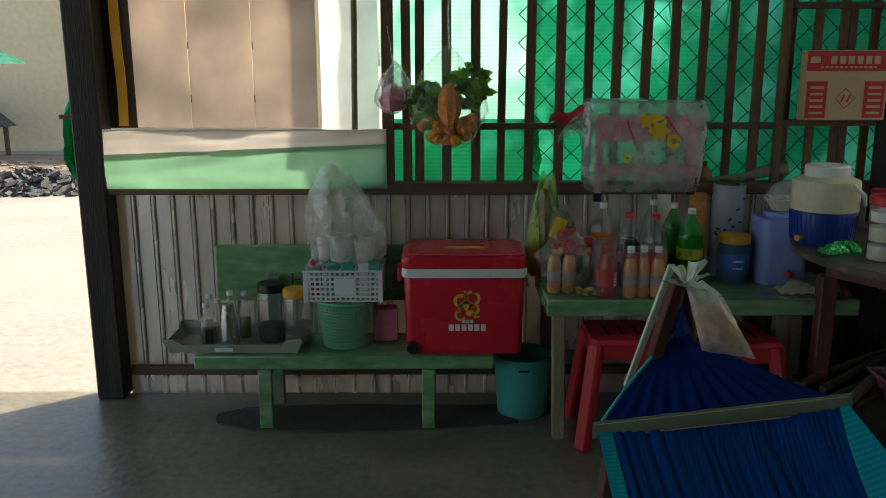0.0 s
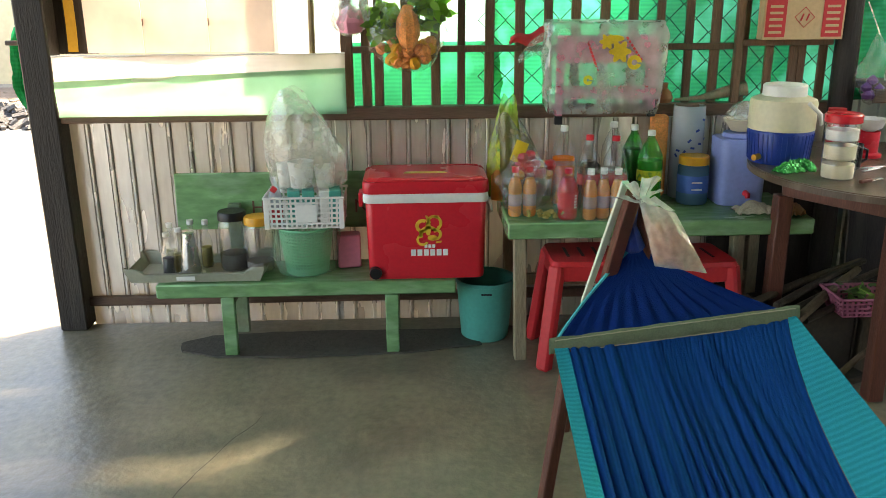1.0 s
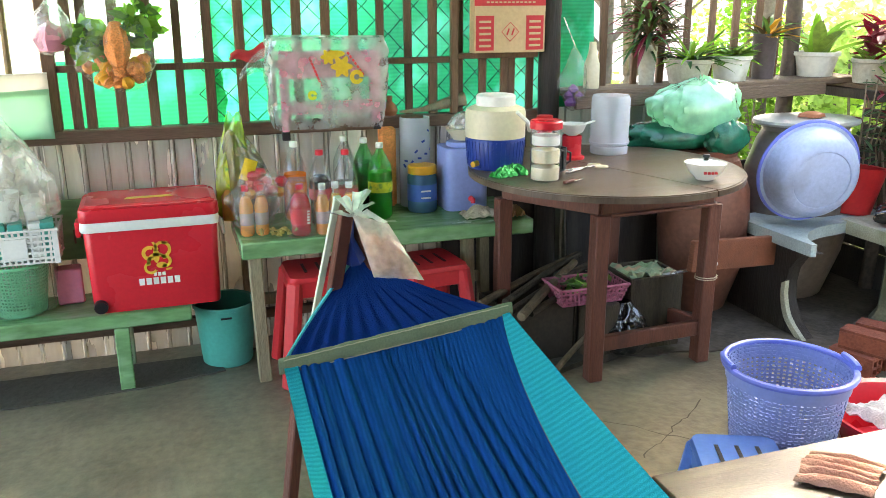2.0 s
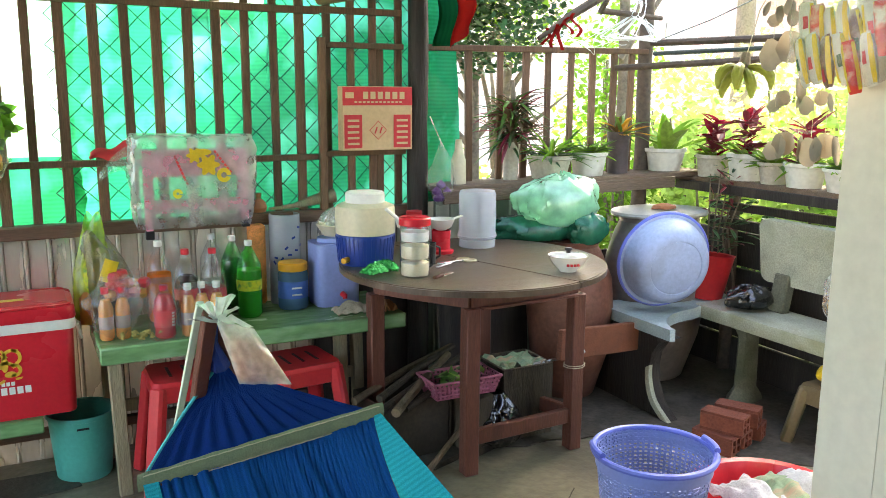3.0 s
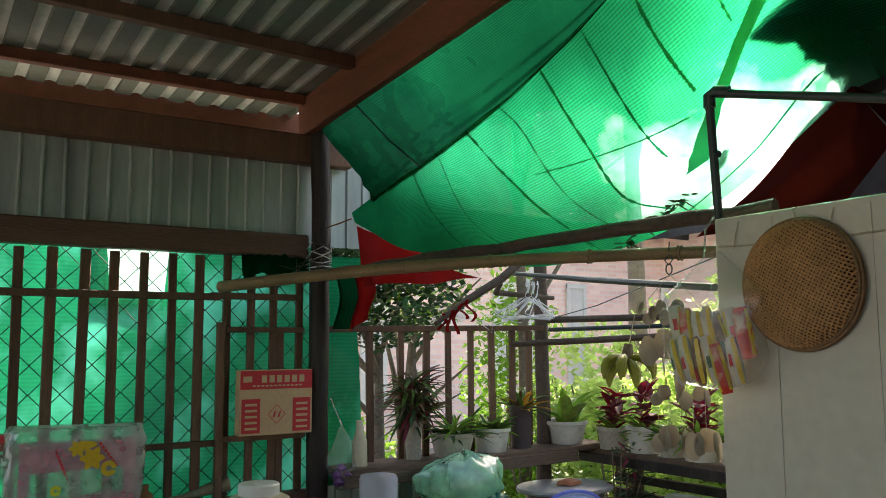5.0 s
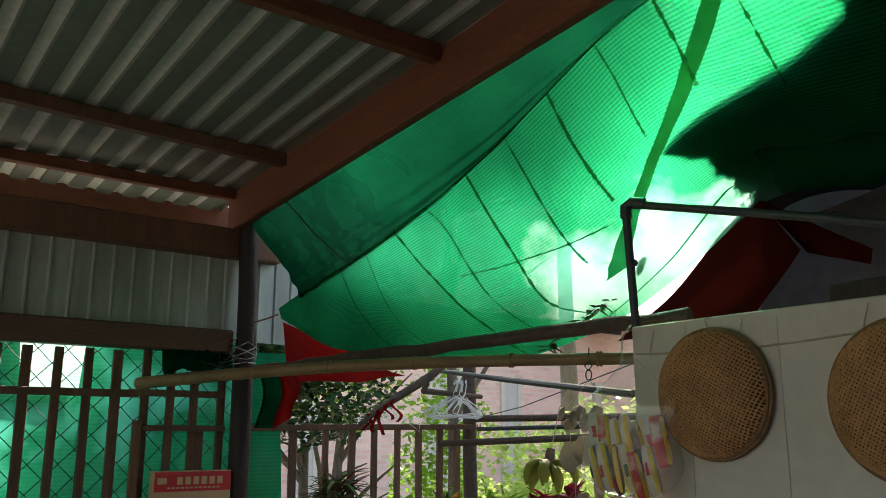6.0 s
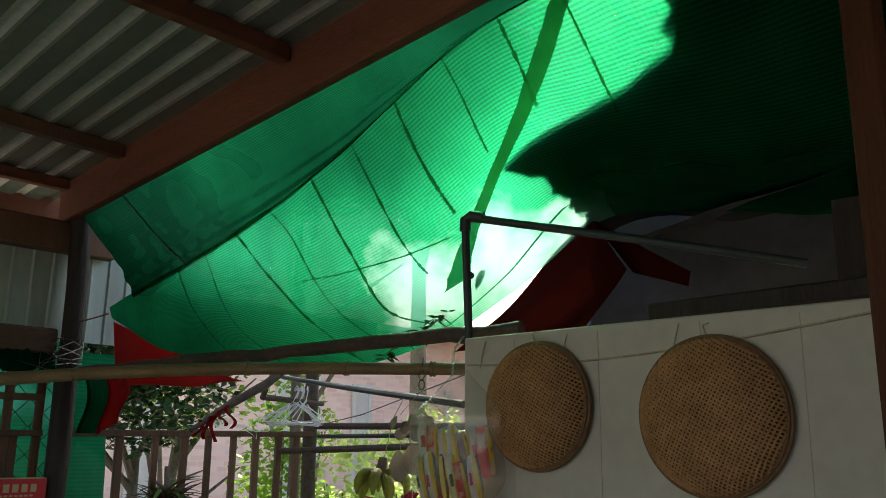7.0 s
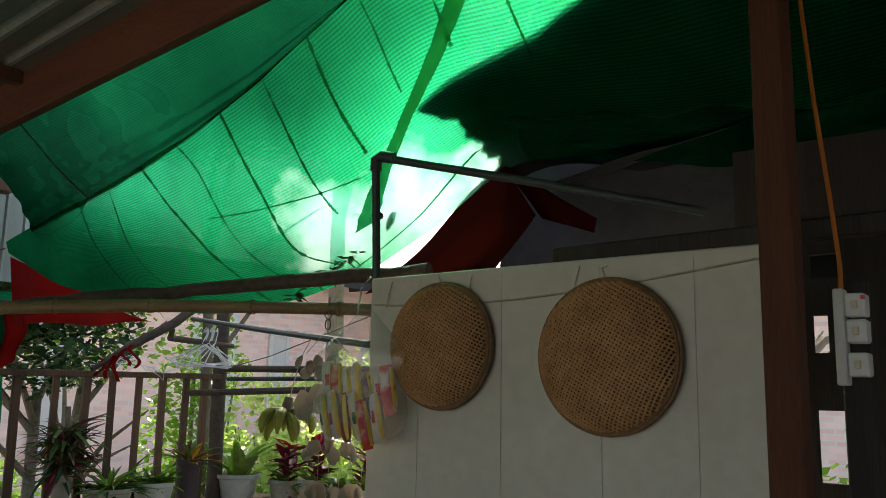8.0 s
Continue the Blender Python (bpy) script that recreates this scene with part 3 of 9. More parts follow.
F["bag_teal"] = film_mat("pale_film", (0.76, 0.80, 0.75), see=0.68, glow=0.45, gloss=1.5, wrinkle=30, rough=0.18)
F["rack_film"] = film_mat("wrapping_film", (0.88, 0.82, 0.80), see=0.66, glow=0.55, gloss=1.4, wrinkle=18, rough=0.14)
F["bag_black"] = film_mat("black_bag", (0.006, 0.006, 0.007), see=0.0, glow=0.1, gloss=1.2, wrinkle=18)
F["red_cloth"] = film_mat("red_canopy_cloth", (0.22, 0.010, 0.008), see=0.0, glow=0.4, gloss=0.02, wrinkle=4)
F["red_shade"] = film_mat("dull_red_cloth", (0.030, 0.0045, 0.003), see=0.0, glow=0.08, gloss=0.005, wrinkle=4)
F["clear"] = film_mat("clear_plastic", (0.8, 0.82, 0.84), see=0.955, glow=0.3, gloss=0.8, wrinkle=2, rough=0.08)
F["glass"] = film_mat("clear_glass", (0.8, 0.82, 0.84), see=0.90, glow=0.3, gloss=1.3, wrinkle=2, rough=0.06)
F["frosted"] = film_mat("frosted_plastic", (0.70, 0.74, 0.80), see=0.45, glow=0.5, gloss=0.4, wrinkle=3)
F["bottle_green"] = film_mat("green_bottle", (0.02, 0.50, 0.06), see=0.42, glow=0.6, gloss=0.5, wrinkle=2, rough=0.1)
F["basket_bag"] = film_mat("green_tinted_bag", (0.30, 0.55, 0.35), see=0.72, glow=0.4, gloss=0.3, wrinkle=16)
F["hammock"] = film_mat("blue_hammock_net", (0.004, 0.078, 0.31), see=0.0, glow=0.3, gloss=0.015, wrinkle=450, rough=0.5, lines=85, across="X")
F["hammock_navy"] = film_mat("navy_hammock_net", (0.006, 0.034, 0.18), see=0.0, glow=0.25, gloss=0.015, wrinkle=450, rough=0.5)
F["hammock_teal"] = film_mat("turquoise_hammock_net", (0.006, 0.47, 0.60), see=0.0, glow=0.4, gloss=0.015, wrinkle=450, rough=0.5, lines=75, across="Y")
F["petal"] = film_mat("translucent_leaf", (0.20, 0.38, 0.05), see=0.0, glow=0.5, gloss=0.1, wrinkle=8)
F["petal_light"] = film_mat("sunlit_yellow_leaf", (0.50, 0.66, 0.20), see=0.0, glow=0.6, gloss=0.1, wrinkle=8)
F["petal_red"] = film_mat("translucent_red_leaf", (0.28, 0.02, 0.04), see=0.0, glow=0.45, gloss=0.1, wrinkle=8)
F["shell"] = film_mat("thin_shell", (0.38, 0.34, 0.27), see=0.0, glow=0.4, gloss=0.2, wrinkle=10)


def liquid(name, color, rough=0.05):
    m = film_mat(name, color, see=0.02, glow=0.4, gloss=0.06, wrinkle=2)
    return m


F["orange_drink"] = liquid("orange_drink", (0.95, 0.22, 0.01))
F["red_drink"] = liquid("red_drink", (0.62, 0.004, 0.012))
F["amber_drink"] = liquid("amber_drink", (0.90, 0.42, 0.11))
F["dark_drink"] = liquid("dark_drink", (0.02, 0.006, 0.004))
F["green_drink"] = liquid("green_drink", (0.02, 0.42, 0.03))
F["clear_drink"] = liquid("pale_drink", (0.55, 0.60, 0.55))
F["blue_jar"] = liquid("blue_jar", (0.10, 0.22, 0.33))


# ---- mesh building ----
class Geo:
    """Collects vertices and faces in world metres."""

    def __init__(self):
        self.v, self.f, self.uv = [], [], []

    def add(self, verts, faces):
        o = len(self.v)
        self.v += [tuple(p) for p in verts]
        self.f += [tuple(i + o for i in q) for q in faces]
        return self

    def box(self, c, s, rot=None, bev=0.0):
        hx, hy, hz = s[0] / 2, s[1] / 2, s[2] / 2
        b = min(bev, hx * 0.45, hy * 0.45, hz * 0.45)
        c = Vector(c)
        pts, faces = [], []
        if b <= 0:
            pts = [Vector((x, y, z)) for x in (-hx, hx) for y in (-hy, hy) for z in (-hz, hz)]
            faces = [(0, 1, 3, 2), (4, 6, 7, 5), (0, 4, 5, 1), (2, 3, 7, 6), (0, 2, 6, 4), (1, 5, 7, 3)]
        else:
            idx = {}
            for sx in (-1, 1):
                for sy in (-1, 1):
                    for sz in (-1, 1):
                        for k in range(3):
                            p = [sx * (hx - b), sy * (hy - b), sz * (hz - b)]
                            p[k] = (sx * hx, sy * hy, sz * hz)[k]
                            idx[sx, sy, sz, k] = len(pts)
                            pts.append(Vector(p))
            for k in range(3):
                a, e = [(1, 2), (2, 0), (0, 1)][k]
                for s0 in (-1, 1):
                    q = []
                    for sa, se in ((-1, -1), (1, -1), (1, 1), (-1, 1)):
                        sg = [0, 0, 0]
                        sg[k], sg[a], sg[e] = s0, sa, se
                        q.append(idx[(*sg, k)])
                    faces.append(q if s0 > 0 else q[::-1])
            for k in range(3):
                a, e = [(1, 2), (2, 0), (0, 1)][k]
                for sa in (-1, 1):
                    for se in (-1, 1):
                        q = []
                        for s0, kk in ((-1, a), (1, a), (1, e), (-1, e)):
                            sg = [0, 0, 0]
                            sg[k], sg[a], sg[e] = s0, sa, se
                            q.append(idx[(*sg, kk)])
                        faces.append(q if sa * se < 0 else q[::-1])
            for sx in (-1, 1):
                for sy in (-1, 1):
                    for sz in (-1, 1):
                        q = [idx[sx, sy, sz, k] for k in range(3)]
                        faces.append(q if sx * sy * sz > 0 else q[::-1])
        if rot is not None:
            m = rot if not isinstance(rot, (int, float)) else Matrix.Rotation(radians(rot), 3, "Z")
            pts = [m @ p for p in pts]
        return self.add([p + c for p in pts], faces)

    def beam(self, p0, p1, w, h, bev=0.004, up=(0, 0, 1)):
        """A rectangular bar from p0 to p1: w across, h along up."""
        p0, p1 = Vector(p0), Vector(p1)
        d = p1 - p0
        z = d.normalized()
        x = Vector(up).cross(z)
        if x.length < 1e-4:
            x = Vector((1, 0, 0))
        x.normalize()
        y = z.cross(x)
        m = Matrix((x, y, z)).transposed()
        return self.box((p0 + p1) / 2, (w, h, d.length), m, bev)

    def tube(self, pts, r, n=8, caps=True):
        pts = [Vector(p) for p in pts]
        rs = r if isinstance(r, (list, tuple)) else [r] * len(pts)
        verts, faces = [], []
        last = None
        for i, p in enumerate(pts):
            d = (pts[min(i + 1, len(pts) - 1)] - pts[max(i - 1, 0)])
            d = d.normalized() if d.length > 1e-9 else Vector((0, 0, 1))
            if last is None:
                a = d.cross(Vector((0, 0, 1)))
                if a.length < 1e-3:
                    a = d.cross(Vector((1, 0, 0)))
            else:
                a = last - d * last.dot(d)
            a.normalize()
            last = a
            b = d.cross(a)
            for k in range(n):
                t = 2 * math.pi * k / n
                verts.append(p + (a * math.cos(t) + b * math.sin(t)) * rs[i])
        for i in range(len(pts) - 1):
            for k in range(n):
                k2 = (k + 1) % n
                faces.append((i * n + k, i * n + k2, (i + 1) * n + k2, (i + 1) * n + k))
        if caps:
            faces.append(tuple(range(n))[::-1])
            faces.append(tuple((len(pts) - 1) * n + k for k in range(n)))
        return self.add(verts, faces)

    def lathe(self, prof, c, n=24, rot=None, sx=1.0, sy=1.0, wob=0.0):
        """Turns (radius, height) pairs round the upright axis through c."""
        verts, faces, rows = [], [], []
        for r, z in prof:
            if r <= 1e-6:
                rows.append([len(verts)])
                verts.append(Vector((0, 0, z)))
            else:
                row = []
                for k in range(n):
                    t = 2 * math.pi * k / n
                    q = 1 + wob * noise.noise((math.cos(t) * 2, math.sin(t) * 2, z * 9 + c[0] * 3))
                    row.append(len(verts))
                    verts.append(Vector((r * q * math.cos(t) * sx, r * q * math.sin(t) * sy, z)))
                rows.append(row)
        for a, b in zip(rows, rows[1:]):
            if len(a) == 1 and len(b) == 1:
                continue
            for k in range(n):
                k2 = (k + 1) % n
                if len(a) == 1:
                    faces.append((a[0], b[k2], b[k]))
                elif len(b) == 1:
                    faces.append((a[k], a[k2], b[0]))
                else:
                    faces.append((a[k], a[k2], b[k2], b[k]))
        if rot is not None:
            verts = [rot @ p for p in verts]
        return self.add([p + Vector(c) for p in verts], faces)

    def grid(self, fn, nu, nv, flip=False):
        verts = [fn(i / nu, j / nv) for j in range(nv + 1) for i in range(nu + 1)]
        faces = []
        for j in range(nv):
            for i in range(nu):
                a = j * (nu + 1) + i
                q = (a, a + 1, a + nu + 2, a + nu + 1)
                faces.append(q[::-1] if flip else q)
        self.uv += [(i / nu, j / nv) for j in range(nv + 1) for i in range(nu + 1)]
        return self.add(verts, faces)

    def slab(self, poly, lo, hi, axis="z"):
        """A flat outline given thickness; axis is the way of the thickness."""
        def put(p, t):
            return (p[0], p[1], t) if axis == "z" else ((p[0], t, p[1]) if axis == "y" else (t, p[0], p[1]))
        n = len(poly)
        verts = [put(p, lo) for p in poly] + [put(p, hi) for p in poly]
        faces = [tuple(range(n))[::-1], tuple(range(n, 2 * n))]
        faces += [(i, (i + 1) % n, n + (i + 1) % n, n + i) for i in range(n)]
        return self.add(verts, faces)

    def mesh(self, name, material, origin=(0, 0, 0), smooth=38, solid=0.0):
        me = bpy.data.meshes.new(name)
        o = Vector(origin)
        me.from_pydata([Vector(p) - o for p in self.v], [], self.f)
        me.materials.append(material)
        bm = bmesh.new()
        bm.from_mesh(me)
        bmesh.ops.recalc_face_normals(bm, faces=bm.faces)
        if solid:
            bmesh.ops.solidify(bm, geom=bm.faces[:], thickness=solid)
        bm.to_mesh(me)
        bm.free()
        if not solid and len(self.uv) == len(self.v):
            layer = me.uv_layers.new(name="weave")
            for lp_ in me.loops:
                layer.data[lp_.index].uv = self.uv[lp_.vertex_index]
        me.shade_smooth()
        me.set_sharp_from_angle(angle=radians(smooth))
        return me


ORIGIN = {}


def thing(name, at, label, category, group="", kind=""):
    ob = new(name)
    ob.empty_display_size = 0.05
    ob.location = at
    ORIGIN[ob.name] = Vector(at)
    return tagged(ob, label, category, group, kind)


def part(name, geo, material, parent, label="", smooth=38, solid=0.0, kind=""):
    """Links what geo holds as one mesh under a thing or under a part of it."""
    o = ORIGIN[parent.name]
    ob = new(name, geo.mesh(name, material, o, smooth, solid))
    ob.parent = parent
    ORIGIN[ob.name] = o
    return tagged(ob, label, kind=kind)


def single(name, geo, material, label, category, group="", kind="", smooth=38, solid=0.0, at=None):
    """A thing that is one mesh."""
    if at is None:
        lo = [min(p[k] for p in geo.v) for k in range(3)]
        hi = [max(p[k] for p in geo.v) for k in range(3)]
        at = ((lo[0] + hi[0]) / 2, (lo[1] + hi[1]) / 2, lo[2])
    ob = new(name, geo.mesh(name, material, at, smooth, solid))
    ob.location = at
    ORIGIN[ob.name] = Vector(at)
    return tagged(ob, label, category, group, kind)


def lerp(a, b, t):
    return Vector(a) + (Vector(b) - Vector(a)) * t


def along(pts, t):
    t = max(0.0, min(1.0, t)) * (len(pts) - 1)
    i = min(int(t), len(pts) - 2)
    f = t - i
    a, b = Vector(pts[i]), Vector(pts[i + 1])
    p0 = Vector(pts[max(i - 1, 0)])
    p3 = Vector(pts[min(i + 2, len(pts) - 1)])
    return 0.5 * ((2 * a) + (b - p0) * f + (2 * p0 - 5 * a + 4 * b - p3) * f * f + (3 * a - p0 - 3 * b + p3) * f ** 3)


rnd = random.Random(7)
# ---- the large structure ----
WALL = 3.65


def roof_z(y):
    return 2.82 + 0.07 * (3.62 - y)


g = Geo()
g.grid(lambda u, v: (-220 + 440 * u, -220 + 440 * v, -0.04), 8, 8)
single("ground", g, M["soil"], "pale sunlit earth round the shed", "ground", kind="structure", at=(0, 0, -0.04))

g = Geo().grid(lambda u, v: (-3.2 + 6.95 * u, -3.2 + 6.88 * v,
                             0.006 * noise.noise((u * 9, v * 9, 0)) * (1 if 0.02 < v < 0.97 else 0)), 70, 70)
g.box((0.275, 3.70, -0.05), (6.95, 0.04, 0.085))
floor = single("floor", g, M["concrete"], "worn grey-brown concrete floor with cracks and stains", "floor", kind="structure", at=(0, 0, 0))


def crack_line(pts, w):
    out = Geo()
    left, right = [], []
    for i, p in enumerate(pts):
        q = pts[min(i + 1, len(pts) - 1)]
        o = pts[max(i - 1, 0)]
        d = Vector((q[0] - o[0], q[1] - o[1], 0)).normalized()
        s = Vector((-d.y, d.x, 0)) * w * rnd.uniform(0.4, 1.2) * 0.5
        left.append((p[0] + s.x, p[1] + s.y, 0.0085))
        right.append((p[0] - s.x, p[1] - s.y, 0.0085))
    for i in range(len(pts) - 1):
        out.add([left[i], left[i + 1], right[i + 1], right[i]], [(0, 1, 2, 3)])
    return out


def wander(p, q, n, amp):
    return [(p[0] + (q[0] - p[0]) * i / n + rnd.uniform(-amp, amp), p[1] + (q[1] - p[1]) * i / n + rnd.uniform(-amp, amp)) for i in range(n + 1)]


for a, b in (((-0.52, 2.75), (-0.85, 1.9)), ((0.05, 2.15), (-0.35, 1.85)), ((1.55, 2.5), (2.1, 1.9)), ((1.6, 2.15), (2.05, 2.45))):
    part("crack", crack_line(wander(a, b, 16, 0.012), 0.005), M["crack"], floor)


def ribbed(x0, x1, z0, z1, y, pitch, depth, rib, seed=0):
    """An upright sheet with narrow ribs that stand towards the room."""
    xs = []
    x = x0
    while x < x1:
        xs += [(x, 0), (min(x + pitch - 3 * rib, x1), 0), (min(x + pitch - 2 * rib, x1), depth), (min(x + pitch - rib, x1), depth)]
        x += pitch
    xs.append((x1, 0))
    out = Geo()
    n = len(xs)
    rows = 6
    verts = []
    for j in range(rows + 1):
        z = z0 + (z1 - z0) * j / rows
        for i, (xx, d) in enumerate(xs):
            verts.append((xx, y - d + 0.004 * noise.noise((xx * 2, z * 3, seed)), z))
    out.add(verts, [(j * n + i, j * n + i + 1, (j + 1) * n + i + 1, (j + 1) * n + i) for j in range(rows) for i in range(n - 1)])
    return out


# outline of the bench's painted shadow, with a stain's ragged edge
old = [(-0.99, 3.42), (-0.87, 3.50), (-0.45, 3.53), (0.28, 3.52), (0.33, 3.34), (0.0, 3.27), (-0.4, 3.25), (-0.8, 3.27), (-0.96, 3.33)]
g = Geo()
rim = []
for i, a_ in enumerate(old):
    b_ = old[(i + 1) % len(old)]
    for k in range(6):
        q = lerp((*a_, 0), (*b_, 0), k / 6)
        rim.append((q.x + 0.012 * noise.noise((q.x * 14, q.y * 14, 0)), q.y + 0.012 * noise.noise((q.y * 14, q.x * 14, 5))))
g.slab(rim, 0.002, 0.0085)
part("old_patch", g, M["old_patch"], floor, "dark patch for the bench's shadow and a stain")

# dark soil and the shade of the tables in one painted patch
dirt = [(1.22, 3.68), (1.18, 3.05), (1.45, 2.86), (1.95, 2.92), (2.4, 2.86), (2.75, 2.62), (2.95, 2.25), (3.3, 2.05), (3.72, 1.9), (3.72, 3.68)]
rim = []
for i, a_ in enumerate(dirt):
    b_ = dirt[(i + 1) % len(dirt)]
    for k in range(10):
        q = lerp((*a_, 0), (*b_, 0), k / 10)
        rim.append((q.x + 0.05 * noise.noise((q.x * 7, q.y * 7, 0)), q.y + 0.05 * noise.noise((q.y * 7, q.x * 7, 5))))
part("dirt_patch", Geo().slab(rim, 0.002, 0.0095), M["shaded_dirt"], floor, "dark dirt with the tables' shade painted in")

# lower wall of ribbed sheets, three overlapping lengths
for k, (a, b) in enumerate(((-1.46, -0.3), (-0.32, 0.8), (0.78, 1.93))):
    single("metal_wall_sheet", ribbed(a, b, -0.03, 0.985, 3.705 - 0.004 * (k % 2), 0.088, 0.012, 0.006, k), M["metal_sheet"],
           "off-white ribbed wall sheet below the waist rail", "wall sheet", "lower wall sheets", "structure", smooth=20, solid=0.0015)
single("metal_wall_sheet", ribbed(1.97, 2.95, 0.0, 1.045, 3.70, 0.088, 0.012, 0.006, 5), M["blue_sheet"],
       "grey ribbed metal sheet below the plant shelf", "wall sheet", "", "structure", smooth=20, solid=0.0015)
single("metal_wall_sheet", ribbed(-2.9, 2.24, 2.15, 2.60, 3.72, 0.088, 0.012, 0.006, 8), M["blue_sheet"],
       "dull pale blue ribbed sheet above the lattice", "wall sheet", "", "structure", smooth=20, solid=0.0015)

# thin dark strips imitate shading at both feet of each rib
for a, b in ((-1.46, -0.3), (-0.32, 0.8), (0.78, 1.93)):
    g = Geo()
    x = a
    while x + 0.1 < b:
        for dx in (0.088 - 0.0195, 0.0895):
            g.box((x + dx, 3.6985, 0.5), (0.0035, 0.004, 0.86))
        x += 0.088
    single("rib_grime", g, M["rib_shade"], "dark lines painted in for the shading of the ribs", "grime", kind="stuff")

# door post, rails and beams of the wall
single("door_post", Geo().box((-1.52, 3.66, 1.4), (0.125, 0.12, 2.8), bev=0.008), M["post"], "dark square wooden post beside the open doorway", "post", kind="structure")
single("waist_rail", Geo().box((0.22, 3.655, 0.972), (3.36, 0.07, 0.055), bev=0.006), M["beam"], "dark brown wooden rail along the wall", "rail", kind="structure")
single("low_rail", Geo().box((0.22, 3.675, 0.118), (3.36, 0.035, 0.042), bev=0.004), M["beam"], "low brown wooden rail along the wall", "rail", kind="structure")
single("lattice_beam", Geo().box((0.2, 3.66, 2.135), (3.32, 0.08, 0.11), bev=0.008), M["beam"], "brown wooden beam above the lattice", "beam", kind="structure")
single("eave_beam", Geo().box((-0.42, 3.66, 2.61), (5.02, 0.08, 0.14), bev=0.008), M["wood"], "brown wooden eave beam", "beam", kind="structure")


def log_post(x, y, z0, z1, r, seed):
    pts = [(x + 0.012 * noise.noise((z * 2, seed, 0)), y + 0.01 * noise.noise((seed, z * 2, 0)), z) for z in [z0 + (z1 - z0) * i / 14 for i in range(15)]]
    return Geo().tube(pts, [r * (1.08 - 0.2 * i / 14) * (1 + 0.08 * noise.noise((i * 0.6, seed, 2))) for i in range(15)], 12)


corner = thing("corner_post", (1.905, 3.6, 0), "dark rough round timber corner post", "post", kind="structure")
part("trunk", log_post(1.905, 3.6, 0, 2.76, 0.05, 3), M["post"], corner)
part("wire_tie", Geo().tube([(1.905 + 0.062 * math.cos(t * 0.9), 3.6 + 0.062 * math.sin(t * 0.9), 2.02 + 0.003 * t + 0.012 * math.sin(t * 3.1)) for t in range(40)], 0.0025, 5), M["silver_wire"], corner)

# lattice of upright slats
lattice = thing("lattice_screen", (0.6, WALL, 1.0), "brown wooden slat lattice with two cross rails", "lattice", kind="structure")
part("stile", Geo().box((-0.232, 3.645, 1.54), (0.05, 0.045, 1.08), bev=0.004), M["slat"], lattice)
SLATS = [-0.154, -0.096, 0.019, 0.143, 0.258, 0.378, 0.505, 0.625, 0.745, 0.87, 0.99, 1.11, 1.235, 1.352]
for x in SLATS:
    w = 0.037 + rnd.uniform(-0.004, 0.005)
    part("slat", Geo().box((x, 3.662, 1.535), (w, 0.018, 1.075 + rnd.uniform(-0.01, 0.012)), Matrix.Rotation(radians(rnd.uniform(-0.5, 0.5)), 3, "Y"), 0.003), M["slat"], lattice)
part("cross_rail", Geo().box((0.6, 3.642, 1.240), (1.68, 0.02, 0.028), bev=0.003), M["slat"], lattice)
part("cross_rail", Geo().box((0.6, 3.642, 1.884), (1.68, 0.02, 0.032), bev=0.003), M["slat"], lattice)
leaf_frame = thing("lattice_leaf", (1.64, 3.62, 1.0), "brown wooden lattice leaf beside the corner post", "lattice", kind="structure")
part("stile", Geo().box((1.442, 3.625, 1.385), (0.034, 0.03, 0.77), bev=0.003), M["slat"], leaf_frame)
part("cross_rail", Geo().box((1.65, 3.625, 1.738), (0.38, 0.028, 0.026), bev=0.003), M["slat"], leaf_frame)
part("cross_rail", Geo().box((1.65, 3.622, 1.255), (0.40, 0.028, 0.026), bev=0.003), M["slat"], leaf_frame)
part("cross_rail", Geo().box((1.62, 3.645, 1.890), (0.44, 0.02, 0.03), bev=0.003), M["slat"], leaf_frame)
for x, top in ((1.478, 2.08), (1.592, 2.08), (1.70, 2.08), (1.735, 1.74), (1.83, 2.08)):
    part("slat", Geo().box((x, 3.660, (1.0 + top) / 2), (0.036, 0.018, top - 1.0), bev=0.003), M["slat"], leaf_frame)

# chain-link wire behind the slats
g = Geo()
P = 0.118
k = 0
x = 0.36
while x < 1.93:
    pts = []
    nz = int(1.08 / (P / 2)) + 1
    for i in range(nz + 1):
        pts.append((x + (P / 2 if (i + k) % 2 else 0) - P / 4 + rnd.uniform(-0.003, 0.003), 3.698 + 0.003 * ((i + k) % 2), 1.0 + i * P / 2))
    g.tube(pts, 0.0028, 4, False)
    x += P / 2
    k += 1
single("chain_link_wire", g, M["wire"], "dark green chain-link wire behind the slats", "wire mesh", kind="stuff")


# green shade net hung outside the lattice
def drape(x0, x1, z0, z1, y, amp, seed):
    def fn(u, v):
        x, z = x0 + (x1 - x0) * u, z0 + (z1 - z0) * v
        return (x + 0.02 * noise.noise((v * 5, seed, 1)), y + amp * noise.noise((u * 5 * (x1 - x0), v * 2, seed)) + amp * 0.5 * noise.noise((u * 14, v * 9, seed)), z)
    return fn


def notched(u, v):
    x, y, z = drape(0.395, 1.97, 0.9, 2.22, 3.80, 0.03, 2)(u, v)
    top = 1.90 if 0.99 < 0.395 + 1.575 * u < 1.24 else 2.22
    return (x, y, 0.9 + (top + 0.02 * noise.noise((u * 30, 0, 0)) - 0.9) * v)


single("shade_net", Geo().grid(notched, 60, 30), F["net"], "bright green woven shade net behind the lattice", "shade net", kind="structure")
# near-white sheet carried across the open bright gap too, to stop sunbeams
single("shade_net", Geo().grid(drape(-0.27, 0.47, 0.9, 2.24, 3.83, 0.02, 4), 16, 20), F["net_thin"], "thin pale green net behind the lattice", "shade net", kind="structure")
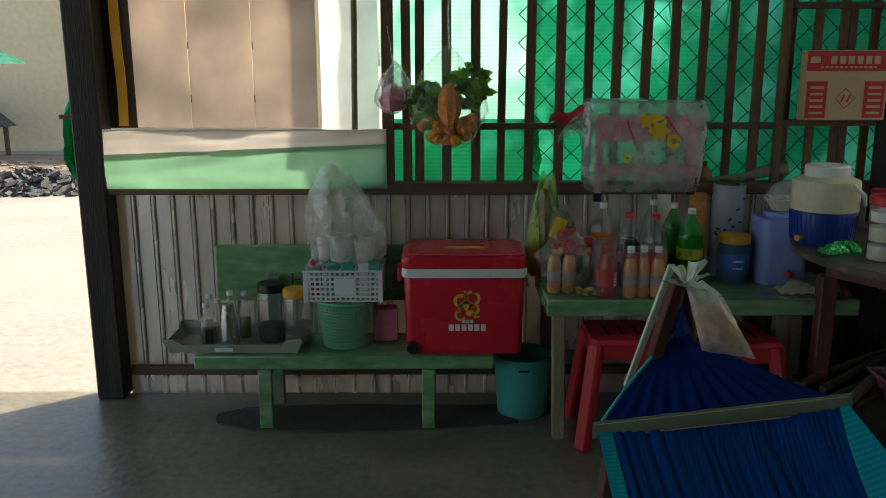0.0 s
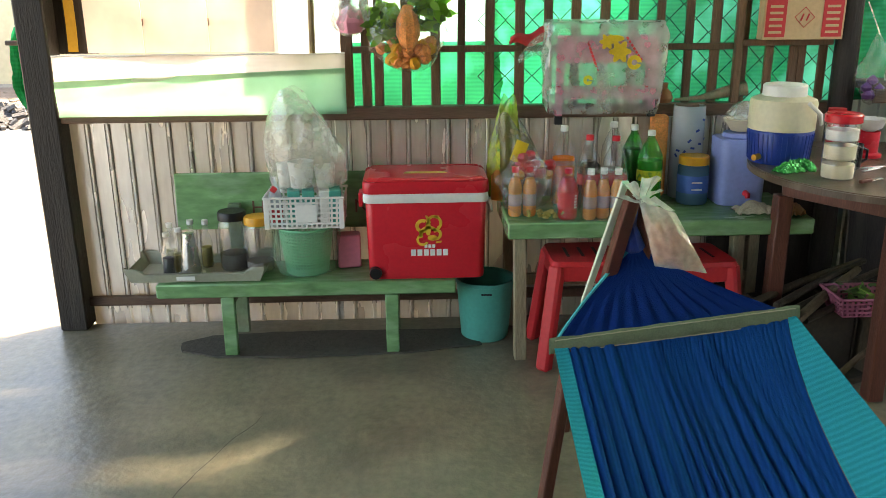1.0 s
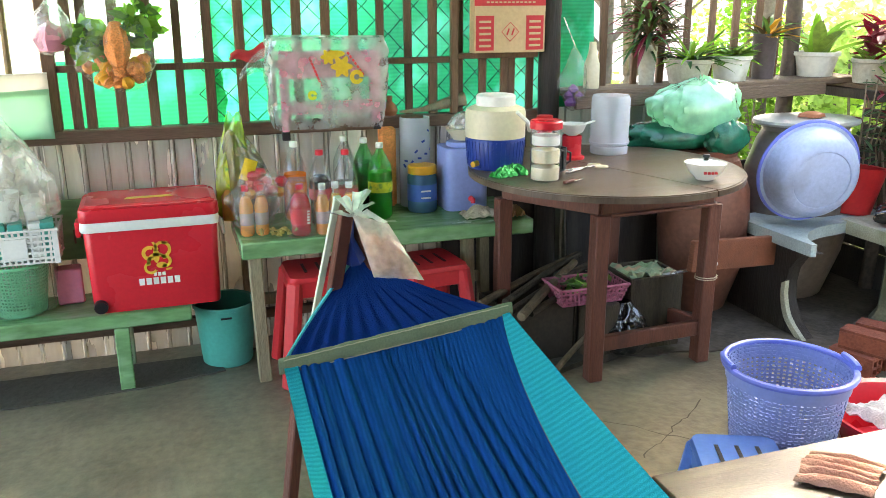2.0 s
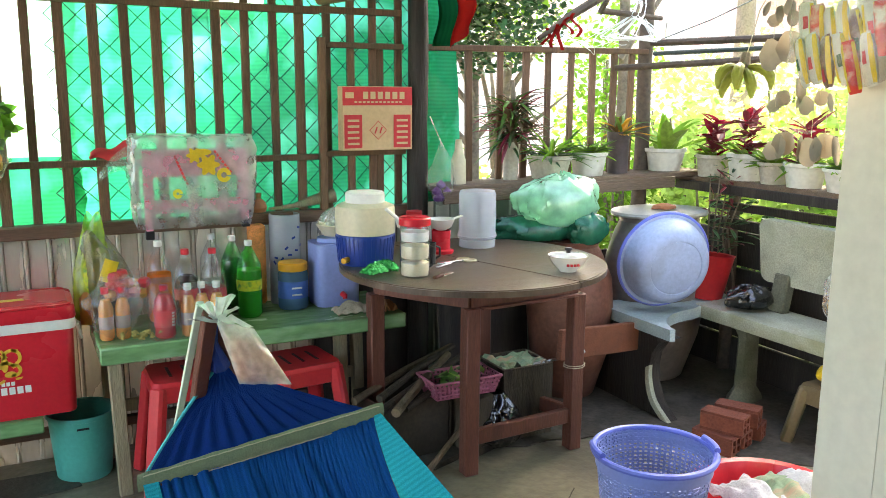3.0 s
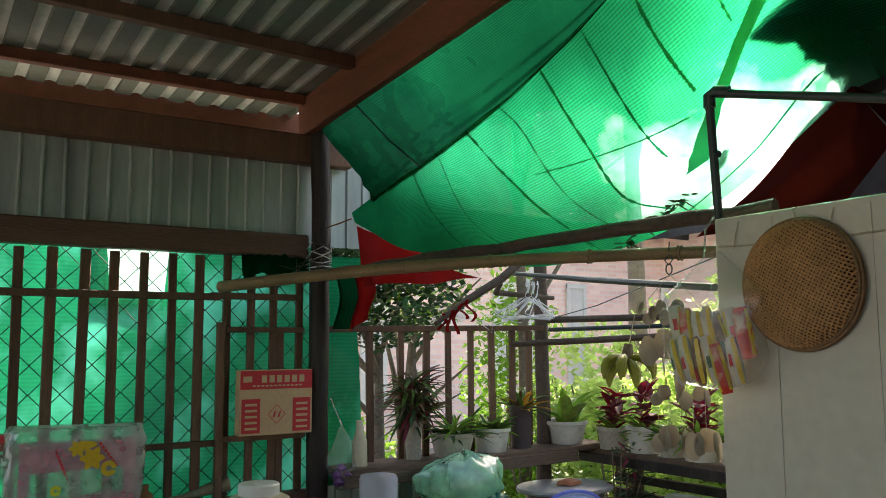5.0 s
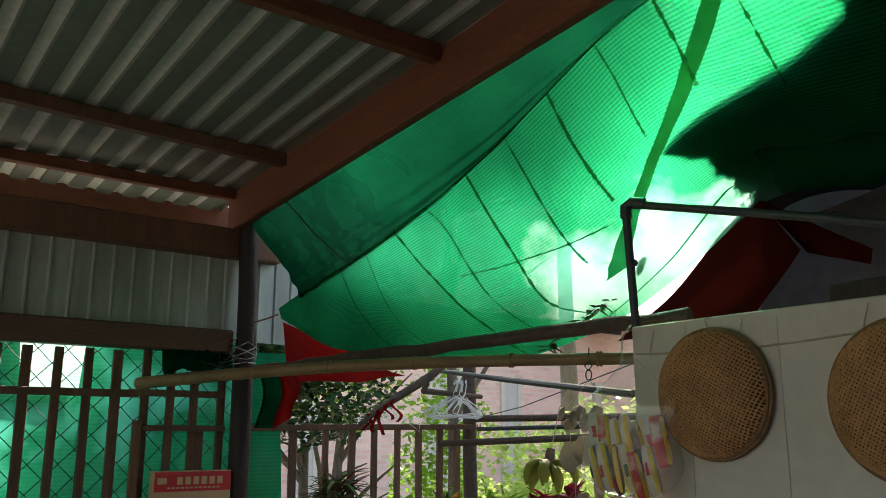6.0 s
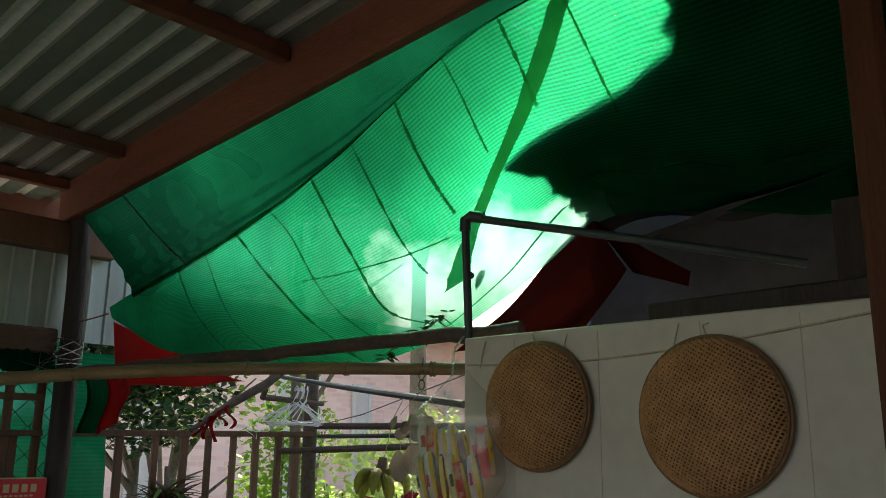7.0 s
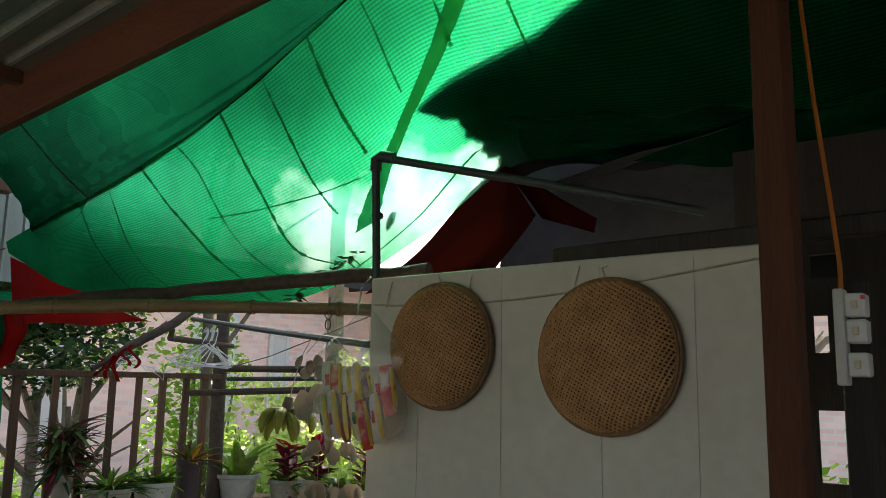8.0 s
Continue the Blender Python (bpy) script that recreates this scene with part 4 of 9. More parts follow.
single("shade_net", Geo().grid(drape(-0.26, 0.44, 0.9, 1.262, 3.79, 0.012, 11), 20, 12), F["net"], "green net along the foot of the lattice", "shade net", kind="structure")
# added strip closes the notch against a sun patch on the floor
single("shade_net", Geo().grid(drape(0.96, 1.27, 1.86, 2.24, 3.86, 0.01, 8), 8, 8), F["net_pane"], "pale strip added behind the notch to stop the sun", "shade net", kind="structure")
single("shade_net", Geo().grid(drape(1.96, 2.16, 1.0, 2.1, 3.68, 0.03, 6), 8, 24), F["net"], "green net strip hung beside the corner post", "shade net", kind="structure")

# boards and sheets that close the opening left of the lattice
single("dark_board", Geo().box((-1.38, 3.72, 1.66), (0.17, 0.012, 0.86)), M["post"], "dark board behind the yellow strap", "board", kind="structure")
single("yellow_strap", Geo().grid(lambda u, v: (-1.41 + 0.042 * u + 0.004 * math.sin(v * 9), 3.688 + 0.004 * math.sin(u * 3), 1.24 + 0.86 * v), 3, 20), M["strap"],
       "yellow woven strap hanging against a dark board", "strap", solid=0.003)
card = thing("card_screen", (-0.915, 3.62, 1.235), "off-white folded card sheet closing the opening", "card sheet", kind="structure")
for a, b, lean in ((-1.303, -1.07, 0.0), (-1.066, -0.80, 0.006), (-0.796, -0.53, -0.004)):
    part("card_panel", Geo().grid(lambda u, v, a=a, b=b, lean=lean: (a + (b - a) * u, 3.622 + lean * math.sin(u * 3.1) + 0.004 * noise.noise((u * 3, v * 4, a)),
         1.238 + 0.86 * v + 0.006 * noise.noise((u * 4 + a, 0, 1)) * (1 - v)), 8, 14), F["card"], card, solid=0.004)
for i in range(6):
    part("staple", Geo().box((-1.066 + 0.27 * (i % 2), 3.616, 1.36 + 0.22 * (i // 2)), (0.004, 0.004, 0.03)), M["wood"], card)
single("milky_sheet", Geo().grid(lambda u, v: (-0.525 + 0.25 * u, 3.70 + 0.01 * noise.noise((u * 3, v * 5, 2)), 1.22 + 0.88 * v), 8, 20), F["milky"],
       "milky plastic sheet in the gap beside the card", "plastic sheet", kind="structure")
single("thin_pole", Geo().tube([(-0.385, 3.68, 1.0), (-0.375, 3.68, 1.6), (-0.37, 3.68, 2.1)], 0.013, 8), M["bamboo"], "thin bamboo pole behind the milky sheet", "pole", kind="structure")
sheet_low = thing("pale_green_sheet", (-0.855, 3.6, 1.0), "pale green translucent plastic sheet above the waist rail", "plastic sheet", kind="structure")
part("sheet", Geo().grid(lambda u, v: (-1.452 + 1.214 * u, 3.603 + 0.012 * noise.noise((u * 4, v * 3, 3)) - 0.012 * math.sin(v * 1.9), 0.975 + (0.150 + 0.045 * u) * v), 40, 8), F["milky_green"], sheet_low)
part("upper_sheet", Geo().grid(lambda u, v: (-1.452 + 1.214 * u, 3.597 + 0.010 * noise.noise((u * 4, v * 3, 5)) + 0.004 * v, 1.105 + 0.045 * u + (0.123 - 0.045 * u) * v), 40, 8), F["milky_rose"], sheet_low, "rose-white upper half of the sheet")
part("top_lip", Geo().tube([(-1.452 + 1.214 * i / 20, 3.603, 1.228 + 0.002 * math.sin(i)) for i in range(21)], 0.0035, 6), M["white"], sheet_low)

# railing with the plant shelf
railing = thing("plant_railing", (2.65, 3.65, 0), "brown wooden railing above a plank shelf for pots", "railing", kind="structure")
part("top_rail", Geo().beam((1.95, 3.65, 1.742), (3.33, 3.65, 1.757), 0.035, 0.03), M["slat"], railing)
for x in (2.208, 2.385, 2.535, 2.673, 2.816, 2.955, 3.094, 3.212):
    part("baluster", Geo().box((x, 3.655, 1.41), (0.034 + rnd.uniform(-0.005, 0.005), 0.02, 0.66), Matrix.Rotation(radians(rnd.uniform(-0.8, 0.8)), 3, "Y"), 0.003), M["slat"], railing)
part("shelf_plank", Geo().beam((1.98, 3.60, 1.075), (3.63, 3.60, 1.098), 0.24, 0.035, 0.006), M["shelf"], railing)
part("front_board", Geo().beam((1.98, 3.475, 1.04), (3.40, 3.475, 1.06), 0.02, 0.06), M["shelf"], railing)
mid = thing("railing_post", (3.32, 3.66, 0), "grey-brown round railing post", "post", kind="structure")
part("trunk", log_post(3.32, 3.67, 0, 2.12, 0.042, 9), M["log"], mid)
side = thing("side_railing", (3.66, 2.6, 0), "dark plank shelf and pole rails along the yard side", "railing", kind="structure")
part("shelf_plank", Geo().beam((3.66, 3.72, 1.068), (3.66, 1.4, 1.075), 0.24, 0.035, 0.006), M["shelf"], side)
part("shelf_edge", Geo().beam((3.53, 3.60, 1.035), (3.53, 1.4, 1.04), 0.025, 0.05), M["post"], side)
part("pole_rail", Geo().tube([(3.30, 3.6, 1.80), (3.5, 2.9, 1.80), (3.62, 1.4, 1.80)], 0.018, 8), M["log"], side)
part("pole_rail", Geo().tube([(3.32, 3.6, 1.745), (3.5, 2.9, 1.755), (3.62, 1.4, 1.76)], 0.012, 8), M["dark_pole"], side)
part("pole_rail", Geo().tube([(3.08, 3.62, 1.665), (3.45, 2.9, 1.70), (3.62, 1.4, 1.72)], 0.017, 8), M["log"], side)
part("low_board", Geo().beam((3.66, 3.45, 0.93), (3.66, 1.4, 0.95), 0.03, 0.045), M["post"], side)
part("low_board", Geo().beam((3.66, 3.45, 0.84), (3.66, 1.4, 0.82), 0.03, 0.06), M["post"], side)
# added boards keep light off the floor and bench underside
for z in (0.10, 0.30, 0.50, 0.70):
    part("back_board", Geo().beam((3.70, 3.62, z), (3.70, 1.35, z), 0.02, 0.19 + 0.015 * noise.noise((z * 9, 0, 0)), 0.003), M["post"], side, "dark board added below the shelf to hold back light")
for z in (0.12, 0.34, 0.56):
    part("back_board", Geo().beam((2.95, 3.71, z), (3.70, 3.71, z), 0.02, 0.21, 0.003), M["post"], side, "dark board added below the shelf to hold back light")
for y in (3.3, 2.3, 1.5):
    part("side_post", log_post(3.68, y, 0, 1.07 if y > 2 else 1.9, 0.035, y), M["log"], side)

# cream board partition with its post
panel = thing("board_partition", (2.16, 0.93, 0), "cream painted board partition with vertical seams", "partition", kind="structure")
part("board", Geo().box((2.175, 0.925, 1.008), (0.03, 1.125, 2.016), bev=0.004), M["panel"], panel)
for y in (1.30, 1.03, 0.75, 0.52):
    part("seam", Geo().box((2.1585, y, 1.0), (0.002, 0.002, 2.0)), M["panel"], panel)
part("top_cord", Geo().tube([(2.154, 0.37 + 1.1 * i / 14, 1.985 - 0.06 * math.sin(i / 14 * 2.2)) for i in range(15)], 0.003, 5), M["cloth_pale"], panel, "thin pale cord strung along the top")
for y in (1.40, 1.12, 0.80):
    part("cord_loop", Geo().tube([(2.153, y, 2.0), (2.152, y + 0.012, 1.96), (2.153, y + 0.02, 1.925)], 0.0018, 5), M["cloth_pale"], panel)
single("partition_post", Geo().box((2.17, 0.335, 1.55), (0.075, 0.07, 3.1), bev=0.006), M["dark_timber"], "red-brown squared timber post at the end of the partition", "post", kind="structure")

# roof
RX0, RX1 = -3.1, 1.90
RIB = 0.125
g = Geo()
cols = []
x = RX0
while x < RX1:
    cols += [(x, 0.0), (x + 0.066, 0.0), (x + 0.078, 0.022), (x + 0.113, 0.022)]
    x += RIB
cols.append((RX1, 0.0))
ys = [3.98 - 7.3 * j / 14 for j in range(15)]
n = len(cols)
g.add([(cx, y, roof_z(y) + 0.055 + d) for y in ys for cx, d in cols], [(j * n + i, j * n + i + 1, (j + 1) * n + i + 1, (j + 1) * n + i) for j in range(14) for i in range(n - 1)])
roof = single("roof_sheet", g, M["roof"], "dark metal roof sheet with ribs coloured as if lit", "roof", kind="structure", smooth=15, solid=0.001)
# pale strips stand in for light inside the ribs
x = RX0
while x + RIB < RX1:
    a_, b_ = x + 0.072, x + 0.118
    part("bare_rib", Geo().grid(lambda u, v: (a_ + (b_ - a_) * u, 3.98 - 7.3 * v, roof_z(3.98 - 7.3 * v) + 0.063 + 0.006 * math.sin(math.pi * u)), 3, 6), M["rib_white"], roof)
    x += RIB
for y, h, mt, skew in ((3.63, 0.05, "rafter", 0.0), (3.10, 0.055, "wood", 0.3), (1.98, 0.06, "rafter", 0.0), (0.9, 0.06, "rafter", 0.0), (-0.2, 0.06, "rafter", 0.0), (-1.4, 0.06, "rafter", 0.0), (-2.6, 0.06, "rafter", 0.0)):
    z = roof_z(y) + 0.052 - h / 2
    single("purlin", Geo().beam((RX0, y - skew, z + 0.07 * skew), (RX1 - 0.075, y, z), 0.05, h, 0.004), M[mt], "red-brown timber purlin under the roof sheet", "purlin", "purlins", "structure")
for x in (1.85, -0.6, -3.0):
    single("rafter", Geo().beam((x, 3.70, roof_z(3.7) - 0.046), (x, -3.2, roof_z(-3.2) - 0.046), 0.046, 0.19, 0.006), M["rafter"], "red-brown timber rafter", "rafter", "rafters", "structure")
single("fascia", Geo().beam((-3.1, 3.99, 2.825), (2.02, 3.99, 2.825), 0.012, 0.12), M["rafter"], "thin timber fascia at the eave", "fascia", kind="structure")

# unseen walls added behind the camera to cut daylight; the doorway's far side
single("wall_back", Geo().box((-0.5, -3.25, 1.65), (5.2, 0.12, 3.3)), M["mortar_wall"], "unseen block wall added at the back", "wall", kind="structure")
single("wall_side", Geo().box((-3.2, -2.7, 1.6), (0.12, 1.2, 3.2)), M["mortar_wall"], "unseen block wall added along the side", "wall", kind="structure")
single("wall_right", Geo().box((2.06, -1.75, 1.65), (0.1, 2.9, 3.3)), M["mortar_wall"], "unseen block wall added on the yard side behind the seats", "wall", kind="structure")
for x, y in ((-3.15, 3.66), (-3.15, -3.2), (1.87, -3.2), (-0.6, -3.2)):
    single("roof_post", Geo().box((x, y, 1.45), (0.1, 0.1, 2.9), bev=0.006), M["post"], "dark square roof post", "post", "roof posts", "structure")
single("wall_door_head", Geo().box((-2.35, 3.70, 2.42), (1.55, 0.05, 0.55)), M["blue_sheet"], "sheeting over the doorway", "wall", kind="structure")
# ---- the bench and what stands on it ----
bench = thing("low_bench", (-0.41, 3.43, 0), "low wooden bench wrapped in green marbled plastic", "bench")
part("seat", Geo().box((-0.41, 3.435, 0.296), (1.24, 0.31, 0.06), bev=0.006), M["green_paint"], bench)
part("backrest", Geo().box((-0.41, 3.605, 0.60), (1.18, 0.022, 0.25), Matrix.Rotation(radians(-3), 3, "X"), 0.006), M["green_paint"], bench)
for x in (-0.74, -0.058):
    for y, top in ((3.295, 0.266), (3.56, 0.60)):
        part("leg", Geo().box((x, y, top / 2), (0.055, 0.035, top), bev=0.004), M["green_leg"] if y > 3.4 else M["green_paint"], bench)
for x in (-0.74, -0.058):
    part("stretcher", Geo().beam((x, 3.31, 0.235), (x, 3.55, 0.235), 0.03, 0.05), M["green_leg"], bench)


def lettering(name, body, size, at, rot, material, parent, depth=0.001):
    cu = bpy.data.curves.new(name, "FONT")
    cu.body, cu.size, cu.extrude, cu.align_x = body, size, depth, "CENTER"
    ob = new(name, cu)
    m = pose(*at, *rot)
    me = bpy.data.meshes.new_from_object(ob.evaluated_get(bpy.context.evaluated_depsgraph_get()))
    bpy.data.objects.remove(ob)
    o = ORIGIN[parent.name]
    me.transform(Matrix.Translation(-o) @ m)
    me.materials.clear()
    me.materials.append(material)
    ob = new(name, me)
    ob.parent = parent
    ORIGIN[ob.name] = o
    return ob


lettering("painted_letter", "H", 0.085, (-0.642, 3.585, 0.545), (87, 0, 0), M["wood"], bench)
lettering("painted_letter", "N", 0.085, (-0.19, 3.585, 0.545), (87, 0, 0), M["wood"], bench)

# cool box
cx, cy, cz = 0.09, 3.445, 0.327


def taper_box(x0, x1, y0, y1, z0, z1, k, r, n=5):
    """An upright box with rounded corners that narrows by k towards its foot."""
    out = Geo()
    rows = []
    for z, s in ((z0, k), (z0 + 0.006, k + 0.012), (z1 - 0.004, 1.0), (z1, 0.99)):
        row = []
        mx, my, hx, hy = (x0 + x1) / 2, (y0 + y1) / 2, (x1 - x0) / 2 * s, (y1 - y0) / 2 * s
        for qx, qy, a0 in ((1, 1, 0), (-1, 1, 90), (-1, -1, 180), (1, -1, 270)):
            for i in range(n + 1):
                t = radians(a0 + 90 * i / n)
                row.append((mx + qx * (hx - r) + r * math.cos(t), my + qy * (hy - r) + r * math.sin(t), z))
        rows.append(row)
    m = len(rows[0])
    out.add([p for row in rows for p in row], [(j * m + i, j * m + (i + 1) % m, (j + 1) * m + (i + 1) % m, (j + 1) * m + i) for j in range(3) for i in range(m)]
            + [tuple(range(m))[::-1], tuple(3 * m + i for i in range(m))])
    return out


cooler = thing("cool_box", (cx, cy, cz), "glossy red plastic cool box with white band on bench", "cool box")
part("body", taper_box(-0.158, 0.338, 3.30, 3.60, cz, 0.668, 0.955, 0.03), M["red"], cooler)
band = part("band", taper_box(-0.166, 0.346, 3.292, 3.608, 0.655, 0.694, 0.995, 0.032), M["white"], cooler, "white plastic band")
part("lid", taper_box(-0.166, 0.346, 3.290, 3.61, 0.694, 0.742, 1.0, 0.035), M["red"], cooler)
part("lid_top", taper_box(-0.145, 0.325, 3.312, 3.588, 0.742, 0.755, 1.04, 0.03), M["red"], cooler)
part("hinge_tab", Geo().box((-0.178, 3.40, 0.655), (0.018, 0.08, 0.06), bev=0.004), M["red"], cooler)
part("grip", Geo().tube([(0.352, 3.34, 0.66), (0.364, 3.36, 0.60), (0.364, 3.53, 0.60), (0.352, 3.55, 0.66)], 0.007, 7), M["white"], cooler, "white folding handle")
part("drain_bung", Geo().tube([(-0.122, 3.312, 0.358), (-0.122, 3.286, 0.356)], [0.027, 0.025], 16), M["black"], cooler, "black drain bung")


def face_plate(poly, y=3.298, t=0.002):
    return Geo().slab(poly, y - t, y, "y")


def blob(x, z, rx, rz, n=14, a0=0, a1=360):
    return [(x + rx * math.cos(radians(a0 + (a1 - a0) * i / n)), z + rz * math.sin(radians(a0 + (a1 - a0) * i / n))) for i in range(n)]


def swirl(cx_, cz_, r, w, a0, a1, n=12):
    return [(cx_ + (r + w) * math.cos(radians(a0 + (a1 - a0) * i / n)), cz_ + (r + w) * math.sin(radians(a0 + (a1 - a0) * i / n))) for i in range(n + 1)] + \
           [(cx_ + r * math.cos(radians(a1 - (a1 - a0) * i / n)), cz_ + r * math.sin(radians(a1 - (a1 - a0) * i / n))) for i in range(n + 1)]


FY = 3.3005
for poly in (swirl(0.122, 0.568, 0.022, 0.012, -60, 190), swirl(0.075, 0.556, 0.016, 0.014, 60, 300), swirl(0.100, 0.518, 0.026, 0.013, 20, 200),
             swirl(0.075, 0.497, 0.016, 0.010, 100, 330), swirl(0.128, 0.520, 0.014, 0.012, -120, 120), blob(0.098, 0.545, 0.012, 0.03), blob(0.115, 0.505, 0.02, 0.012),
             [(0.085, 0.60), (0.095, 0.60), (0.11, 0.57), (0.10, 0.568)], [(0.122, 0.602), (0.145, 0.598), (0.14, 0.588), (0.122, 0.592)], [(0.13, 0.49), (0.155, 0.492), (0.15, 0.484), (0.13, 0.482)]):
    part("emblem", face_plate(poly, FY), M["gold"], cooler)
for i in range(3):
    part("print_bar", face_plate([(0.082 + 0.016 * i, 0.462), (0.094 + 0.016 * i, 0.462), (0.094 + 0.016 * i, 0.476), (0.082 + 0.016 * i, 0.476)], FY + 0.0012), M["white"], cooler)
for i in range(6):
    x = 0.026 + 0.0265 * i
    part("print_bar", face_plate([(x, 0.428), (x + 0.020, 0.428), (x + 0.020, 0.455), (x, 0.455)], FY + 0.0024), M["white"], cooler)
part("lid_print", Geo().slab([(0.0, 3.40), (0.18, 3.40), (0.17, 3.43), (0.01, 3.43)], 0.7555, 0.7568), M["gold"], cooler)

# tray with glasses and jars
tray = thing("serving_tray", (-0.87, 3.47, 0.327), "grey-green plastic tray with scooped sides on the bench", "tray")
tx0, tx1, ty0, ty1, tz = -1.155, -0.585, 3.30, 3.57, 0.328


def tray_rim(u):
    per = [(tx0, ty0), (tx1, ty0), (tx1, ty1), (tx0, ty1), (tx0, ty0)]
    k = min(int(u * 4), 3)
    f = u * 4 - k
    p = lerp((*per[k], 0), (*per[k + 1], 0), f)
    dip = 0.022 if 0.14 < f < 0.86 else 0.0
    edge = min(f, 1 - f)
    if 0.10 < edge < 0.14 + 1e-6:
        dip = 0.022 * (edge - 0.10) / 0.04
    return p.x, p.y, 0.062 - dip


part("base", Geo().box(((tx0 + tx1) / 2, (ty0 + ty1) / 2, tz + 0.004), (tx1 - tx0 - 0.05, ty1 - ty0 - 0.05, 0.007), bev=0.002), M["grey_tray"], tray)


def tray_wall(u, v):
    x, y, h = tray_rim(min(u, 0.99999))
    mx, my = (tx0 + tx1) / 2, (ty0 + ty1) / 2
    s = 0.92 + 0.08 * min(v * 1.5, 1)
    return (mx + (x - mx) * s, my + (y - my) * s, tz + 0.003 + h * min(v * 1.3, 1) - (0.010 if v > 0.9 else 0))


part("wall", Geo().grid(tray_wall, 112, 6), M["grey_tray"], tray, solid=0.004)
part("sticker", Geo().box((-0.905, 3.293, 0.350), (0.075, 0.003, 0.016)), M["white"], tray, "pale worn sticker")
TZ = 0.3355


def glass_jar(x, y, r, h, lid_mat, fill_mat, fill, label, lid_label):
    j = thing("storage_jar", (x, y, TZ), label, "jar", "jars on the tray")
    part("glass", Geo().lathe([(0, 0.002), (r * 0.9, 0.0), (r, 0.012), (r, h * 0.78), (r * 0.86, h * 0.86), (r * 0.84, h * 0.9)], (x, y, TZ), 24), F["glass"], j)
    part("content", Geo().lathe([(0, 0.006), (r * 0.88, 0.006), (r * 0.93, 0.02), (r * 0.93, fill), (0, fill + 0.004)], (x, y, TZ), 20, wob=0.05), M[fill_mat], j)
    part("lid", Geo().lathe([(0, h), (r * 0.9, h), (r * 0.97, h - 0.006), (r * 0.97, h * 0.86), (r * 0.9, h * 0.855)], (x, y, TZ), 28), M[lid_mat], j, lid_label)
    return j


glass_jar(-0.735, 3.47, 0.062, 0.255, "black", "earth", 0.07, "glass jar of dark coffee powder with a black lid", "black lid")
glass_jar(-0.62, 3.435, 0.06, 0.24, "yellow_lid", "bark", 0.045, "glass jar with an orange-yellow screw lid", "orange-yellow lid")
for x, y, h in ((-0.995, 3.38, 0.19), (-1.0, 3.46, 0.21), (-0.92, 3.49, 0.215), (-0.955, 3.42, 0.20), (-0.86, 3.50, 0.21)):
    b = thing("sauce_bottle", (x, y, TZ), "small clear bottle with a pale cap and dark sauce", "bottle", "bottles on the tray")
    part("glass", Geo().lathe([(0, 0.001), (0.024, 0), (0.026, 0.01), (0.026, h * 0.55), (0.012, h * 0.75), (0.011, h * 0.92)], (x, y, TZ), 16), F["glass"], b)
    part("content", Geo().lathe([(0, 0.004), (0.023, 0.005), (0.023, h * 0.42), (0, h * 0.43)], (x, y, TZ), 12), M["black"] if y < 3.4 else M["sawdust"], b)
    part("cap", Geo().lathe([(0.013, h * 0.9), (0.014, h * 0.91), (0.014, h - 0.002), (0, h)], (x, y, TZ), 14), M["white"], b)
st = thing("cup_stack", (-0.895, 3.355, TZ), "stack of ribbed steel cups upside down on a saucer", "cup stack")
part("saucer", Geo().lathe([(0, 0.002), (0.035, 0.0), (0.06, 0.014), (0.058, 0.017), (0.034, 0.005), (0, 0.006)], (-0.895, 3.355, TZ), 24), M["porcelain"], st)
for i in range(4):
    z0 = 0.012 + 0.012 * i
    part("cup", Geo().lathe([(0.044 - 0.003 * i, z0), (0.045 - 0.003 * i, z0 + 0.004), (0.026 - 0.001 * i, z0 + 0.145), (0, z0 + 0.147)], (-0.895, 3.355, TZ), 22), M["steel"], st)

# basket, crate and bag on the bench


def mesh_wall(fn, nu, nv, w=0.35, h=0.35, rows=None):
    """A pierced wall: strips along and across a surface fn(u, v)."""
    out = Geo()
    for j in range(nv + 1):
        v0, v1 = max(j - h / 2, 0) / nv, min(j + h / 2, nv) / nv
        for i in range(nu):
            out.add([fn(i / nu, v0), fn((i + 1) / nu, v0), fn((i + 1) / nu, v1), fn(i / nu, v1)], [(0, 1, 2, 3)])
    for i in range(nu):
        u0, u1 = (i - w / 2) / nu, (i + w / 2) / nu
        for j in range(nv):
            v0, v1 = (j + h / 2) / nv, (j + 1 - h / 2) / nv
            out.add([fn(u0, v0), fn(u1, v0), fn(u1, v1), fn(u0, v1)], [(0, 1, 2, 3)])
    return out


def round_wall(x, y, z, r0, r1, h):
    def fn(u, v):
        t = 2 * math.pi * u
        r = r0 + (r1 - r0) * v
        return (x + r * math.cos(t), y + r * math.sin(t), z + h * v)
    return fn


bx, by = -0.42, 3.44
bk = thing("green_basket", (bx, by, 0.327), "light green pierced plastic basket in a clear bag", "basket")
part("wall", mesh_wall(round_wall(bx, by, 0.328, 0.088, 0.115, 0.20), 46, 14, 0.42, 0.45), M["basket_green"], bk, solid=0.002)
part("base", Geo().lathe([(0, 0.002), (0.089, 0.002), (0.089, 0.03), (0.086, 0.03), (0.085, 0.006), (0, 0.006)], (bx, by, 0.327), 30), M["basket_green"], bk)
part("rim", Geo().tube([(bx + 0.117 * math.cos(t * math.pi / 20), by + 0.117 * math.sin(t * math.pi / 20), 0.53) for t in range(41)], 0.006, 7, False), M["basket_green"], bk)
